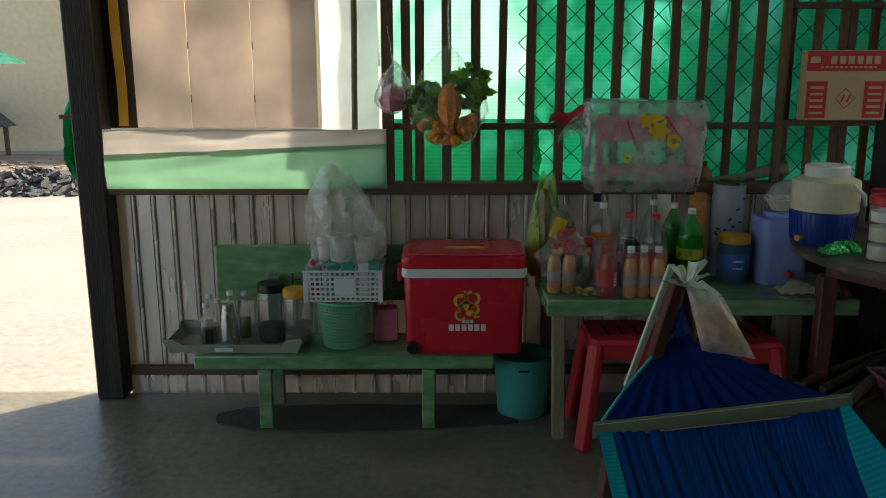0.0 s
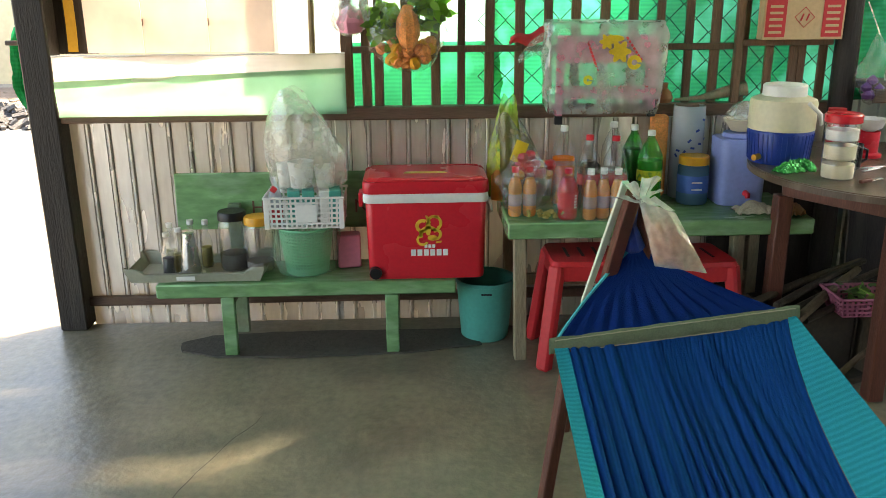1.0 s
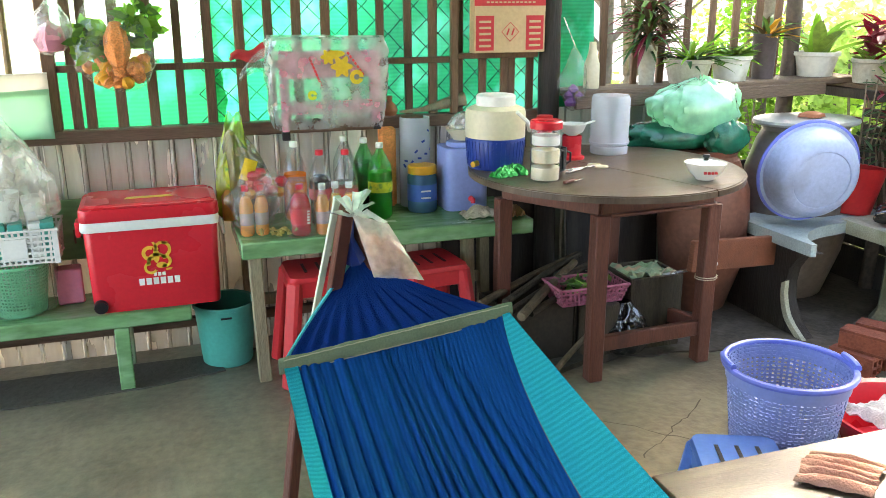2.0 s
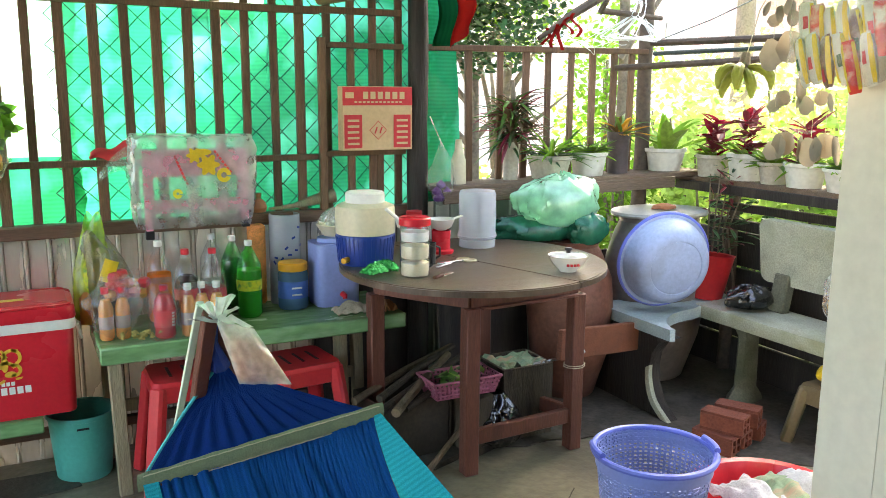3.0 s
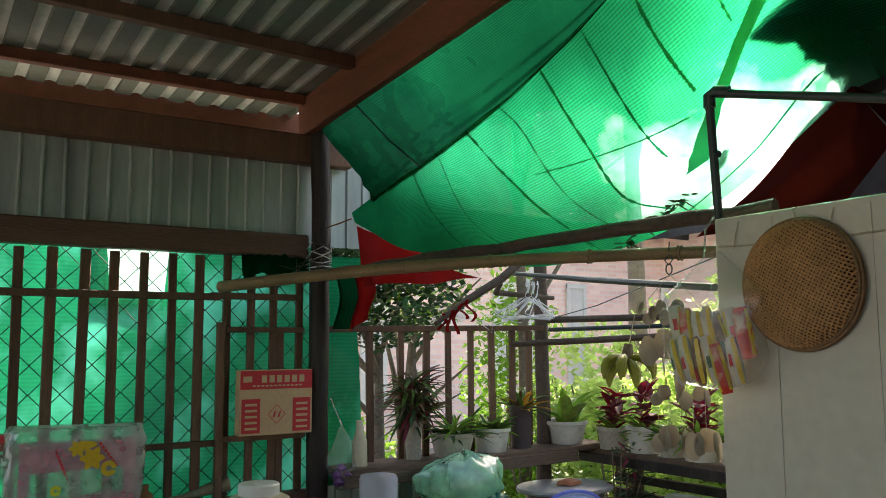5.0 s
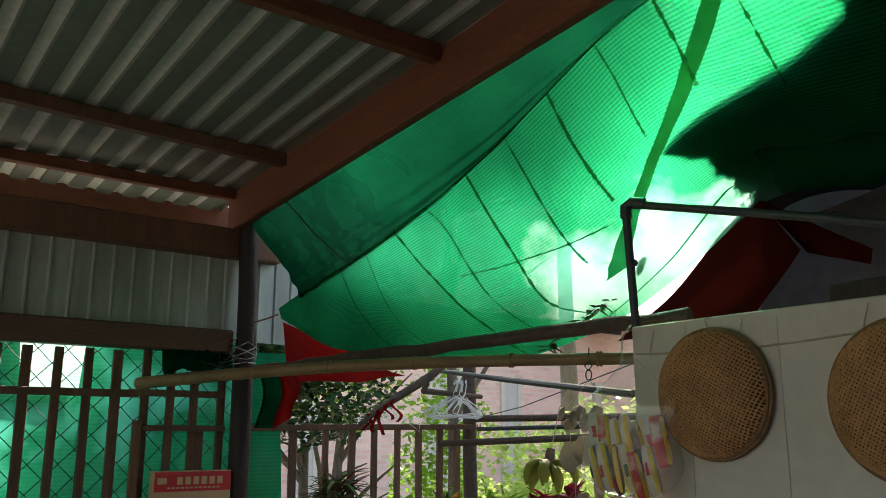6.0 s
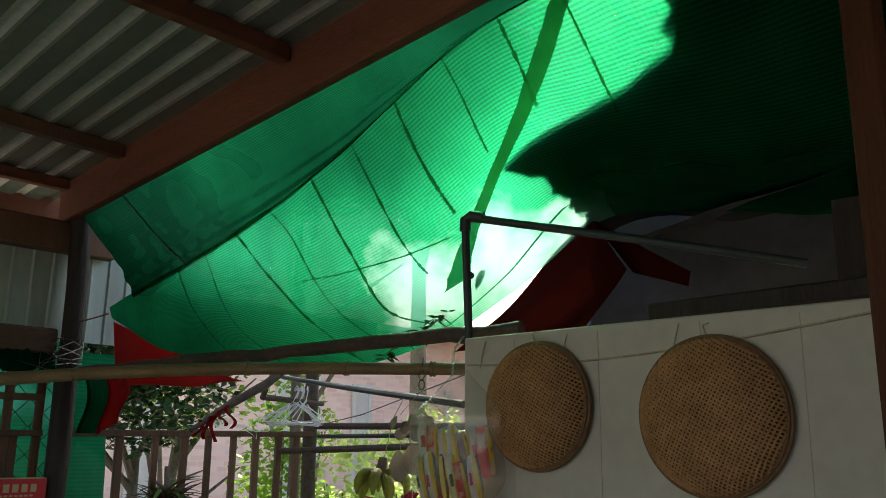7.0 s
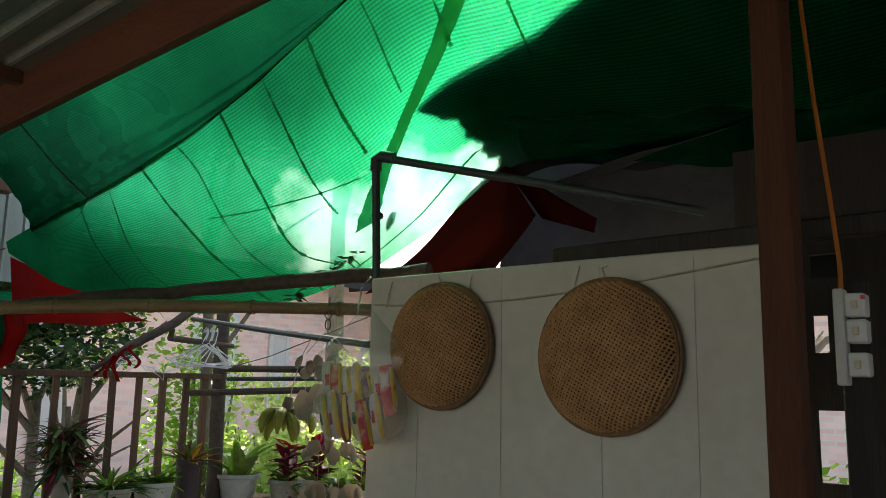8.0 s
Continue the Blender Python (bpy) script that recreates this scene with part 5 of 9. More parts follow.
part("bag", Geo().lathe([(0.08, 0.003), (0.125, 0.012), (0.133, 0.08), (0.14, 0.16), (0.13, 0.2)], (bx, by, 0.3265), 40, wob=0.16), F["basket_bag"], bk, "thin clear bag")

cr = thing("white_crate", (-0.41, 3.44, 0.535), "white pierced plastic crate with packets, resting on the basket", "crate")


def rect_wall(x0, x1, y0, y1, z0, h, flare):
    def fn(u, v):
        u = u % 1.0
        f = flare * v
        c = [(x0 - f, y0 - f), (x1 + f, y0 - f), (x1 + f, y1 + f), (x0 - f, y1 + f), (x0 - f, y0 - f)]
        L = [x1 - x0, y1 - y0, x1 - x0, y1 - y0]
        s = u * sum(L)
        for k in range(4):
            if s <= L[k] + 1e-9:
                p = lerp((*c[k], 0), (*c[k + 1], 0), min(s / L[k], 1))
                return (p.x, p.y, z0 + h * v)
            s -= L[k]
        return (c[0][0], c[0][1], z0 + h * v)
    return fn


part("wall", mesh_wall(rect_wall(-0.565, -0.255, 3.35, 3.55, 0.54, 0.13, 0.006), 50, 6, 0.40, 0.42), M["white"], cr, solid=0.003)
part("base", Geo().box((-0.41, 3.45, 0.5435), (0.31, 0.20, 0.006)), M["white"], cr)
part("label_plate", Geo().box((-0.40, 3.344, 0.605), (0.085, 0.004, 0.075), bev=0.001), M["white"], cr)
for x in (-0.565, -0.257):
    part("corner", Geo().box((x, 3.349, 0.605), (0.022, 0.01, 0.135), bev=0.002), M["white"], cr)
part("rim", Geo().tube([(-0.574, 3.341, 0.671), (-0.246, 3.341, 0.671), (-0.246, 3.559, 0.671), (-0.574, 3.559, 0.671), (-0.574, 3.341, 0.671)], 0.005, 6), M["white"], cr)
for x, mt in ((-0.46, "teal"), (-0.40, "teal"), (-0.33, "white"), (-0.29, "teal")):
    part("packet", Geo().box((x, 3.42, 0.62), (0.05, 0.10, 0.145), 8, 0.003), M[mt], cr, "small packet in the crate")
sb = thing("squeeze_bottle", (-0.535, 3.41, 0.5465), "clear bottle with a red printed label in the crate", "bottle")
part("body", Geo().lathe([(0, 0), (0.027, 0.001), (0.028, 0.12), (0.012, 0.16), (0.011, 0.2), (0, 0.2)], (-0.535, 3.41, 0.547), 18), F["frosted"], sb)
part("label", Geo().box((-0.535, 3.381, 0.70), (0.024, 0.003, 0.024), Matrix.Rotation(radians(40), 3, "Y")), M["card_red"], sb)
part("label", Geo().lathe([(0.0285, 0.01), (0.0285, 0.07)], (-0.535, 3.41, 0.547), 18), M["card_red"], sb)


def bag_shape(c, rx, ry, h, knot, wob=0.25, n=72, rows=36, seed=0.0, belly=0.4):
    """A slack plastic bag that swells at belly and gathers into a knot."""
    def fn(u, v):
        t = 2 * math.pi * u
        r = math.sin(math.pi * min(0.5 * v / belly, 0.5)) ** 0.5 if v < belly else 1 - (1 - knot) * ((v - belly) / (1 - belly)) ** 1.5
        r *= 1 + wob * noise.noise((math.cos(t) * 2.2 + seed, math.sin(t) * 2.2, v * 4 + seed)) + 0.07 * noise.noise((math.cos(t) * 9, math.sin(t) * 9 + seed, v * 16)) - 0.16 * abs(noise.noise((math.cos(t) * 5 + seed, math.sin(t) * 5, v * 7 + 2 * math.cos(t)))) + 0.05
        return (c[0] + rx * r * math.cos(t) + 0.02 * noise.noise((v * 3, seed, 0)), c[1] + ry * r * math.sin(t), c[2] + h * v)
    return Geo().grid(fn, n, rows)




def carrier_bag(c, rx, ry, h, lean, seed):
    """A thin carrier bag with pleats that run up into two pulled handles."""
    def fn(u, v):
        t = 2 * math.pi * u
        r = min(1.0, (v / 0.12) ** 0.5) if v < 0.35 else 1 - 0.50 * ((v - 0.35) / 0.65) ** 1.6
        pleat = 0.12 * noise.noise((math.cos(t) * 2 + seed, math.sin(t) * 2, v * 2.4)) + 0.05 * noise.noise((math.cos(t) * 9, math.sin(t) * 9 + seed, v * 2.2)) + 0.05 * noise.noise((math.cos(t) * 18, math.sin(t) * 18, v * 14 + seed))
        r *= 1 + pleat * (0.6 + v)
        top = h * v * (1 + 0.11 * v * math.cos(2 * t + seed))
        return (c[0] + rx * r * math.cos(t) + lean * v * v, c[1] + ry * r * math.sin(t), c[2] + top)
    return Geo().grid(fn, 72, 36)


cbg = thing("plastic_bag", (-0.41, 3.46, 0.665), "big crumpled clear carrier bag with white cups, on the crate", "plastic bag")
part("bag", carrier_bag((-0.405, 3.46, 0.665), 0.165, 0.10, 0.40, -0.05, 3.3), F["bag_white"], cbg, smooth=80)
for x, z, r, h in ((-0.43, 0.672, 0.055, 0.13), (-0.33, 0.672, 0.045, 0.11), (-0.50, 0.675, 0.03, 0.12)):
    part("cup", Geo().lathe([(0, 0), (r * 0.75, 0), (r, h), (r * 0.95, h), (r * 0.7, 0.006), (0, 0.006)], (x, 3.46, z), 20), M["white"], cbg, "stacked white paper cup")
single("paper_packet", Geo().box((-0.245, 3.50, 0.40), (0.10, 0.08, 0.145), 6, 0.006), M["pink"], "small pink packet on the bench", "packet")

# bucket
bu = thing("bucket", (0.348, 3.47, 0), "turquoise plastic bucket on the floor", "bucket")
part("body", Geo().lathe([(0, 0.004), (0.100, 0.0), (0.105, 0.01), (0.125, 0.255), (0.132, 0.258), (0.132, 0.275), (0.121, 0.272), (0.101, 0.012), (0, 0.012)], (0.348, 3.47, 0.0), 36), M["teal"], bu)
part("print_bar", Geo().box((0.345, 3.3455, 0.232), (0.045, 0.002, 0.008)), M["black"], bu)
part("bail", Geo().tube([(0.348 + 0.128 * math.cos(radians(a)), 3.47 + 0.128 * math.sin(radians(a)), 0.245 - 0.01 * math.sin(radians(a))) for a in range(0, 181, 12)], 0.003, 5), M["silver_wire"], bu)

# ---- green table and its bottles ----
gt = thing("green_table", (1.03, 3.40, 0), "low wooden table covered in green marbled plastic", "table")
part("tabletop", Geo().box((1.03, 3.40, 0.562), (1.235, 0.46, 0.066), bev=0.006), M["green_paint"], gt)
for x, y in ((0.475, 3.205), (1.40, 3.30), (0.475, 3.58), (1.58, 3.58)):
    part("leg", Geo().beam((x, y, 0), (x - 0.012, y, 0.53), 0.052, 0.05), M["old_wood"], gt)
part("stretcher", Geo().beam((0.5, 3.58, 0.22), (1.56, 3.58, 0.22), 0.03, 0.05), M["old_wood"], gt)
GZ = 0.596


def pop_bottle(x, y, h, r, cap, fill_mat, fill, body, label, print_mat=None):
    b = thing("drink_bottle", (x, y, GZ), label, "bottle", "large drink bottles")
    prof = [(0, 0.003), (r * 0.8, 0.0), (r, 0.014), (r * 0.97, h * 0.28), (r, h * 0.42), (r, h * 0.60), (r * 0.93, h * 0.69), (r * 0.66, h * 0.79), (0.020, h * 0.875), (0.0145, h * 0.905), (0.0135, h * 0.945)]
    part("body", Geo().lathe(prof, (x, y, GZ), 24), F[body], b)
    if fill_mat:
        fp = [(0, 0.005)] + [(max(q - 0.003, 0.004), z) for q, z in prof[1:] if z < h * fill] + [(r * 0.9 if fill < 0.66 else r * 0.6, h * fill), (0, h * fill + 0.001)]
        part("drink", Geo().lathe(fp, (x, y, GZ), 20), F[fill_mat], b)
    if print_mat:
        part("label", Geo().lathe([(r * 1.01, h * 0.36), (r * 1.02, h * 0.44), (r * 1.01, h * 0.50)], (x, y, GZ), 24), M[print_mat], b)
    part("cap", Geo().lathe([(0.0150, h * 0.93), (0.0165, h * 0.935), (0.0162, h - 0.002), (0.014, h), (0, h)], (x, y, GZ), 18), M[cap], b)


pop_bottle(0.681, 3.49, 0.335, 0.052, "white", "orange_drink", 0.60, "clear", "tall clear bottle of orange drink with a white cap")
pop_bottle(0.766, 3.37, 0.315, 0.047, "red", "dark_drink", 0.66, "clear", "tall bottle of dark cola with a red cap", "card_red")
pop_bottle(0.912, 3.575, 0.335, 0.050, "white", "clear_drink", 0.4, "clear", "tall clear water bottle with a white cap")
pop_bottle(0.868, 3.345, 0.315, 0.050, "red", "dark_drink", 0.3, "clear", "half-empty clear bottle with a red cap", "card_red")
pop_bottle(0.988, 3.52, 0.33, 0.049, "white", "dark_drink", 0.7, "bottle_green", "dark green drink bottle with a white cap")
pop_bottle(1.030, 3.405, 0.325, 0.052, "white", "green_drink", 0.62, "bottle_green", "bright green drink bottle with a yellow label", "lemon_print")


def small_bottle(x, y, fill_mat, cap, label):
    b = thing("juice_bottle", (x, y, GZ), label, "bottle", "small drink bottles")
    h, r = 0.205, 0.029
    prof = [(0, 0.002), (r * 0.8, 0), (r, 0.01), (r * 0.94, h * 0.35), (r, h * 0.6), (r * 0.5, h * 0.82), (0.012, h * 0.9)]
    part("body", Geo().lathe(prof, (x, y, GZ), 18), F["clear"], b)
    part("drink", Geo().lathe([(0, 0.004)] + [(max(q - 0.002, 0.003), z) for q, z in prof[1:5]] + [(r * 0.6, h * 0.76), (0, h * 0.77)], (x, y, GZ), 16), F[fill_mat], b)
    part("label", Geo().lathe([(r * 0.96, h * 0.22), (r * 0.955, h * 0.35), (r * 1.0, h * 0.46)], (x, y, GZ), 18), F["frosted"], b, "pale printed sleeve")
    part("cap", Geo().lathe([(0.0135, h * 0.88), (0.0145, h * 0.89), (0.0145, h), (0, h)], (x, y, GZ), 14), M[cap], b)


rb_ = thing("juice_bottle", (0.658, 3.24, GZ), "squat bottle of red soft drink with a red printed label", "bottle", "small drink bottles")
rp_ = [(0, 0.002), (0.034, 0), (0.041, 0.010), (0.038, 0.06), (0.042, 0.115), (0.037, 0.145), (0.020, 0.175), (0.0135, 0.188)]
part("body", Geo().lathe(rp_, (0.658, 3.24, GZ), 22), F["clear"], rb_)
part("drink", Geo().lathe([(0, 0.004)] + [(q - 0.002, z) for q, z in rp_[1:6]] + [(0.02, 0.168), (0, 0.169)], (0.658, 3.24, GZ), 20), F["red_drink"], rb_)
part("label", Geo().lathe([(0.0402, 0.045), (0.0398, 0.075), (0.0432, 0.112)], (0.658, 3.24, GZ), 22), M["card_red"], rb_, "red label with white print")
for k in range(5):
    part("print_bar", Geo().box((0.684, 3.2075 + 0.001 * (k % 2), GZ + 0.052 + 0.012 * k), (0.012, 0.004, 0.006), Matrix.Rotation(radians(38), 3, "Z")), M["white"], rb_)
part("cap", Geo().lathe([(0.0150, 0.185), (0.0160, 0.187), (0.0160, 0.205), (0, 0.206)], (0.658, 3.24, GZ), 14), M["red"], rb_, "red cap")
for i, x in enumerate((0.745, 0.80, 0.855)):
    small_bottle(x, 3.225 + 0.012 * (i % 2), "amber_drink", "white", "small bottle of amber tea in shrink wrap")
single("shrink_wrap", taper_box(0.600, 0.716, 3.188, 3.292, GZ + 0.001, 0.820, 1.02, 0.03), F["wrap"], "clear shrink wrap round a red drink", "plastic wrap")
single("shrink_wrap", taper_box(0.722, 0.888, 3.188, 3.285, GZ + 0.001, 0.79, 1.02, 0.02), F["wrap"], "clear shrink wrap round three amber drinks", "plastic wrap")
for i, x in enumerate((0.452, 0.512)):
    small_bottle(x, 3.292, "amber_drink", "red", "small bottle of amber drink inside a clear bag")
single("snack_bag", bag_shape((0.488, 3.29, GZ), 0.098, 0.062, 0.25, 0.45, 0.32, seed=6.1, belly=0.55), F["bag"], "crumpled clear bag round two amber bottles", "plastic bag")
ygb = thing("plastic_bag", (0.42, 3.51, GZ), "tall yellow-green plastic bag holding packets", "plastic bag")
part("bag", carrier_bag((0.425, 3.52, GZ), 0.075, 0.035, 0.42, 0.02, 2.2), F["bag_yellow"], ygb, smooth=80)
for x, y, z, r, h, mt in ((0.40, 3.50, 0.012, 0.03, 0.14, "bag_good_orange"), (0.45, 3.50, 0.012, 0.032, 0.12, "bag_good_olive"), (0.42, 3.51, 0.15, 0.034, 0.13, "lemon_print")):
    part("packet", Geo().lathe([(0, 0), (r * 0.9, 0.006), (r, h * 0.3), (r * 0.9, h * 0.8), (r * 0.4, h), (0, h)], (x, y, GZ + z), 14, wob=0.2), M[mt], ygb)
olb = thing("plastic_bag", (0.50, 3.50, GZ), "olive-brown plastic bag of packets and red goods", "plastic bag")
part("bag", carrier_bag((0.515, 3.50, GZ), 0.095, 0.06, 0.36, -0.07, 4.1), F["bag_olive"], olb, smooth=80)
# yellow patch laid on the bag as the highlight of a fold
part("fold_highlight", Geo().grid(lambda u, v: (0.445 + 0.05 * u + 0.03 * v, 3.436 - 0.006 * math.sin(3 * u), 0.80 + 0.085 * v - 0.02 * u), 6, 6), M["wrap_yellow"], olb, "yellow patch painted in as a fold's highlight")
for i in range(12):
    c = (0.485 + 0.030 * (i % 5) + 0.008 * (i // 5), 3.425 + 0.010 * (i % 3), 0.735 + 0.036 * (i // 5) + 0.008 * (i % 2))
    part("red_fruit", Geo().lathe([(0, -0.026), (0.02, -0.016), (0.028, 0), (0.02, 0.017), (0, 0.023)], c, 12, wob=0.2), M["red_dull"] if i % 4 else M["bag_good_orange"], olb)
single("plastic_bag", bag_shape((0.572, 3.43, GZ), 0.062, 0.05, 0.24, 0.3, 0.3, seed=2.4), F["bag"], "clear bag with wrapped red goods", "plastic bag")
g = Geo()
for i in range(26):
    a, r = rnd.uniform(0, 6.28), rnd.uniform(0, 0.055)
    p = Vector((0.565 + r * math.cos(a) * 1.3, 3.215 + r * math.sin(a) * 0.6, GZ + 0.012 + rnd.uniform(0, 0.022)))
    q = p + Vector((rnd.uniform(-0.03, 0.03), rnd.uniform(-0.02, 0.02), rnd.uniform(-0.008, 0.012)))
    g.tube([p, lerp(p, q, 0.5) + Vector((0, 0, 0.005)), q], [0.003, 0.009, 0.002], 6)
single("dried_herbs", g, M["sawdust"], "small heap of dried yellow herbs on the table", "herbs", kind="stuff")

jar = thing("blue_jar", (1.238, 3.47, GZ), "blue plastic jar with an orange lid", "jar")
part("body", Geo().lathe([(0, 0), (0.060, 0.0), (0.065, 0.008), (0.065, 0.155), (0.055, 0.17), (0.055, 0.178)], (1.238, 3.47, GZ), 28), F["blue_jar"], jar)
part("lid", Geo().lathe([(0.06, 0.168), (0.064, 0.17), (0.064, 0.2), (0.06, 0.205), (0, 0.206)], (1.238, 3.47, GZ), 28), M["yellow_lid"], jar, "orange screw lid")
part("label", Geo().lathe([(0.0662, 0.05), (0.0662, 0.125)], (1.238, 3.47, GZ), 28), M["stool_blue"], jar)
for i, z in enumerate((0.66, 0.69)):
    part("print_bar", Geo().box((1.235, 3.402, z + 0.005), (0.045, 0.002, 0.007)), M["white"], jar)
can = thing("water_dispenser", (1.43, 3.48, GZ), "lilac plastic water container with a red tap", "water container")
part("body", taper_box(1.33, 1.53, 3.39, 3.57, GZ, 0.875, 0.97, 0.04), M["lilac"], can)
part("lid", Geo().lathe([(0.07, 0), (0.075, 0.005), (0.07, 0.02), (0, 0.026)], (1.43, 3.48, 0.875), 24), M["lilac"], can)
part("tap", Geo().tube([(1.44, 3.39, 0.65), (1.44, 3.365, 0.648), (1.44, 3.36, 0.635)], [0.014, 0.012, 0.009], 10), M["red"], can, "red tap")
bo = thing("covered_bowl", (1.43, 3.48, 0.902), "cream bowl with a crumpled bag, standing on the water container", "bowl")
part("bowl", Geo().lathe([(0, 0), (0.04, 0.0), (0.075, 0.05), (0.073, 0.052), (0.04, 0.005), (0, 0.006)], (1.43, 3.48, 0.902), 24), M["cream"], bo)
part("bag", bag_shape((1.43, 3.48, 0.925), 0.075, 0.06, 0.10, 0.2, 0.35, seed=5.5, n=24, rows=10), F["bag_teal"], bo, "crumpled clear bag")
vase = thing("patterned_tube", (1.24, 3.585, GZ), "tall pale blue tube with dark leaf prints", "tube")
part("body", Geo().lathe([(0, 0), (0.068, 0.0), (0.068, 0.40), (0.064, 0.402), (0.064, 0.01), (0, 0.01)], (1.24, 3.585, GZ), 26), F["frosted"], vase)
for i in range(9):
    a = radians(-150 + 15 * i + rnd.uniform(-6, 6))
    z = GZ + 0.19 + 0.022 * i * (1 if i % 2 else 0.4)
    part("leaf_print", Geo().box((1.24 + 0.0695 * math.cos(a), 3.585 + 0.0695 * math.sin(a), z), (0.018, 0.002, 0.009), Matrix.Rotation(a + math.pi / 2, 3, "Z") @ Matrix.Rotation(rnd.uniform(-1, 1), 3, "Y"), 0.0008), M["blue"], vase)
single("orange_carton", Geo().box((1.115, 3.60, GZ + 0.18), (0.075, 0.05, 0.36), 4, 0.012), M["orange_food"], "tall orange packet behind the bottles", "packet")
cl = Geo().grid(lambda u, v: (1.36 + 0.16 * u, 3.23 + 0.10 * v, GZ + 0.006 + 0.026 * abs(noise.noise((u * 4, v * 4, 1))) + 0.03 * math.sin(u * 3.1) * math.sin(v * 3.1)), 20, 14)
single("folded_cloth", cl, M["cloth_pale"], "crumpled beige cloth on the green table", "cloth", solid=0.006)
cl = Geo().grid(lambda u, v: (1.50 + 0.13 * u, 3.22 + 0.09 * v, GZ + 0.006 + 0.03 * math.sin(u * 3.1) * math.sin(v * 3.1) + 0.02 * math.sin(u * 22 + 3 * v)), 26, 12)
single("coiled_rope", cl, M["wicker"], "coil of brown rope on the green table", "rope", solid=0.006)

# pink rack wrapped in film on the rail
rk = thing("wrapped_rack", (0.86, 3.56, 1.0), "pink plastic rack wrapped in clear printed film on the rail", "rack")
for x, z0, y in ((0.66, 0.935, 3.535), (1.055, 0.965, 3.535), (0.68, 1.0, 3.62), (1.06, 1.0, 3.62)):
    part("leg", Geo().box((x, y, (z0 + 0.03 + 1.29) / 2), (0.03, 0.022, 1.29 - z0 - 0.03), bev=0.004), M["pink"], rk)
    part("foot", Geo().box((x, y, z0 + 0.012), (0.034, 0.026, 0.036), bev=0.003), M["black"], rk, "black rubber foot")
part("shelf", mesh_wall(lambda u, v: (0.66 + 0.40 * u, 3.526, 1.035 + 0.055 * v), 30, 3, 0.5, 0.5), M["pink"], rk, solid=0.003)
part("shelf_top", Geo().box((0.858, 3.575, 1.062), (0.38, 0.085, 0.008)), M["pink"], rk)
part("top_panel", Geo().box((0.858, 3.528, 1.235), (0.40, 0.006, 0.10), bev=0.002), M["pink"], rk)
part("top_shelf", Geo().box((0.858, 3.578, 1.288), (0.43, 0.10, 0.012), bev=0.003), M["pink"], rk)
part("string", Geo().tube([(0.645, 3.515, 1.09), (0.8, 3.512, 1.085), (1.0, 3.514, 1.088), (1.07, 3.515, 1.085)], 0.0025, 5), M["card_red"], rk)


def rack_wrap(u, v):
    t = 2 * math.pi * u
    c, s = math.cos(t), math.sin(t)
    k = 1 / max(abs(c), abs(s))
    px, py = c * k ** 0.85, s * k ** 0.85
    lump = 0.016 * noise.noise((px * 3, py * 3, v * 5)) + 0.008 * noise.noise((px * 7, py * 7, v * 9))
    h = 0.975 + 0.372 * min(v / 0.82, 1) + 0.014 * noise.noise((px * 2, py * 2, 3)) + (0.016 * noise.noise((px * 5, py * 5, 9)) if v > 0.7 else 0)
    sh = (1.0 if v < 0.82 else 1 - (v - 0.82) / 0.18) * (0.93 + 0.10 * math.sin(min(v, 0.82) / 0.82 * 2.4))
    return (0.852 + px * (0.250 + lump) * sh, 3.572 + py * (0.072 + lump * 0.6) * sh, h)


part("film", Geo().grid(rack_wrap, 110, 46), F["rack_film"], rk, "clear film wrapping")
part("film_tail", Geo().grid(lambda u, v: (0.63 - 0.15 * u, 3.53 - 0.03 * u + 0.01 * math.sin(v * 6), 1.32 - 0.11 * u * u - 0.09 * v * (1 - u) - 0.03 * v), 10, 8), F["bag_teal"], rk, "loose tail of film")
def flower(cx_, cz_, r, n_=6):
    """A ragged round blossom outline."""
    return [(cx_ + r * (0.8 + 0.2 * math.cos(n_ * 2 * math.pi * i / 36)) * math.cos(2 * math.pi * i / 36), cz_ + r * (0.8 + 0.2 * math.cos(n_ * 2 * math.pi * i / 36)) * math.sin(2 * math.pi * i / 36)) for i in range(36)]


for k_, poly in enumerate((flower(0.845, 1.272, 0.034), flower(0.90, 1.232, 0.048), swirl(0.962, 1.188, 0.012, 0.018, 0, 340), swirl(0.772, 1.118, 0.006, 0.014, 0, 340), blob(0.875, 1.285, 0.04, 0.014))):
    part("print_blob", Geo().slab(poly, 3.4925 - 0.0004 * k_, 3.494 - 0.0004 * k_, "y"), M["wrap_yellow"], rk)
part("tape", Geo().grid(lambda u, v: (0.805 + 0.06 * u + 0.01 * v, 3.4905 - 0.003 * math.sin(3 * v), 1.15 - 0.17 * v), 4, 8), F["bag_white"], rk, "cloudy strip of film")
for i in range(9):
    x, z = 0.765 + 0.006 * i, 1.275 - 0.015 * i
    part("print_bar", Geo().box((x, 3.4975, z), (0.014, 0.002, 0.009), Matrix.Rotation(radians(60), 3, "Y")), M["card_red"], rk)
for i in range(7):
    x, z = 0.93 + 0.010 * i, 1.285 - 0.014 * i
    part("print_bar", Geo().box((x, 3.4975, z), (0.012, 0.002, 0.009), Matrix.Rotation(radians(55), 3, "Y")), M["card_red"], rk)
tool = thing("red_dark_cloth", (0.53, 3.60, 1.256), "dark red cloth tucked behind the cross rail", "cloth")
part("cloth", Geo().grid(lambda u, v: (0.46 + 0.16 * u, 3.622 - 0.02 * math.sin(v * 3), 1.256 + 0.075 * v * (0.4 + 0.6 * u) + 0.01 * math.sin(u * 9)), 10, 6), M["card_red"], tool, solid=0.01)
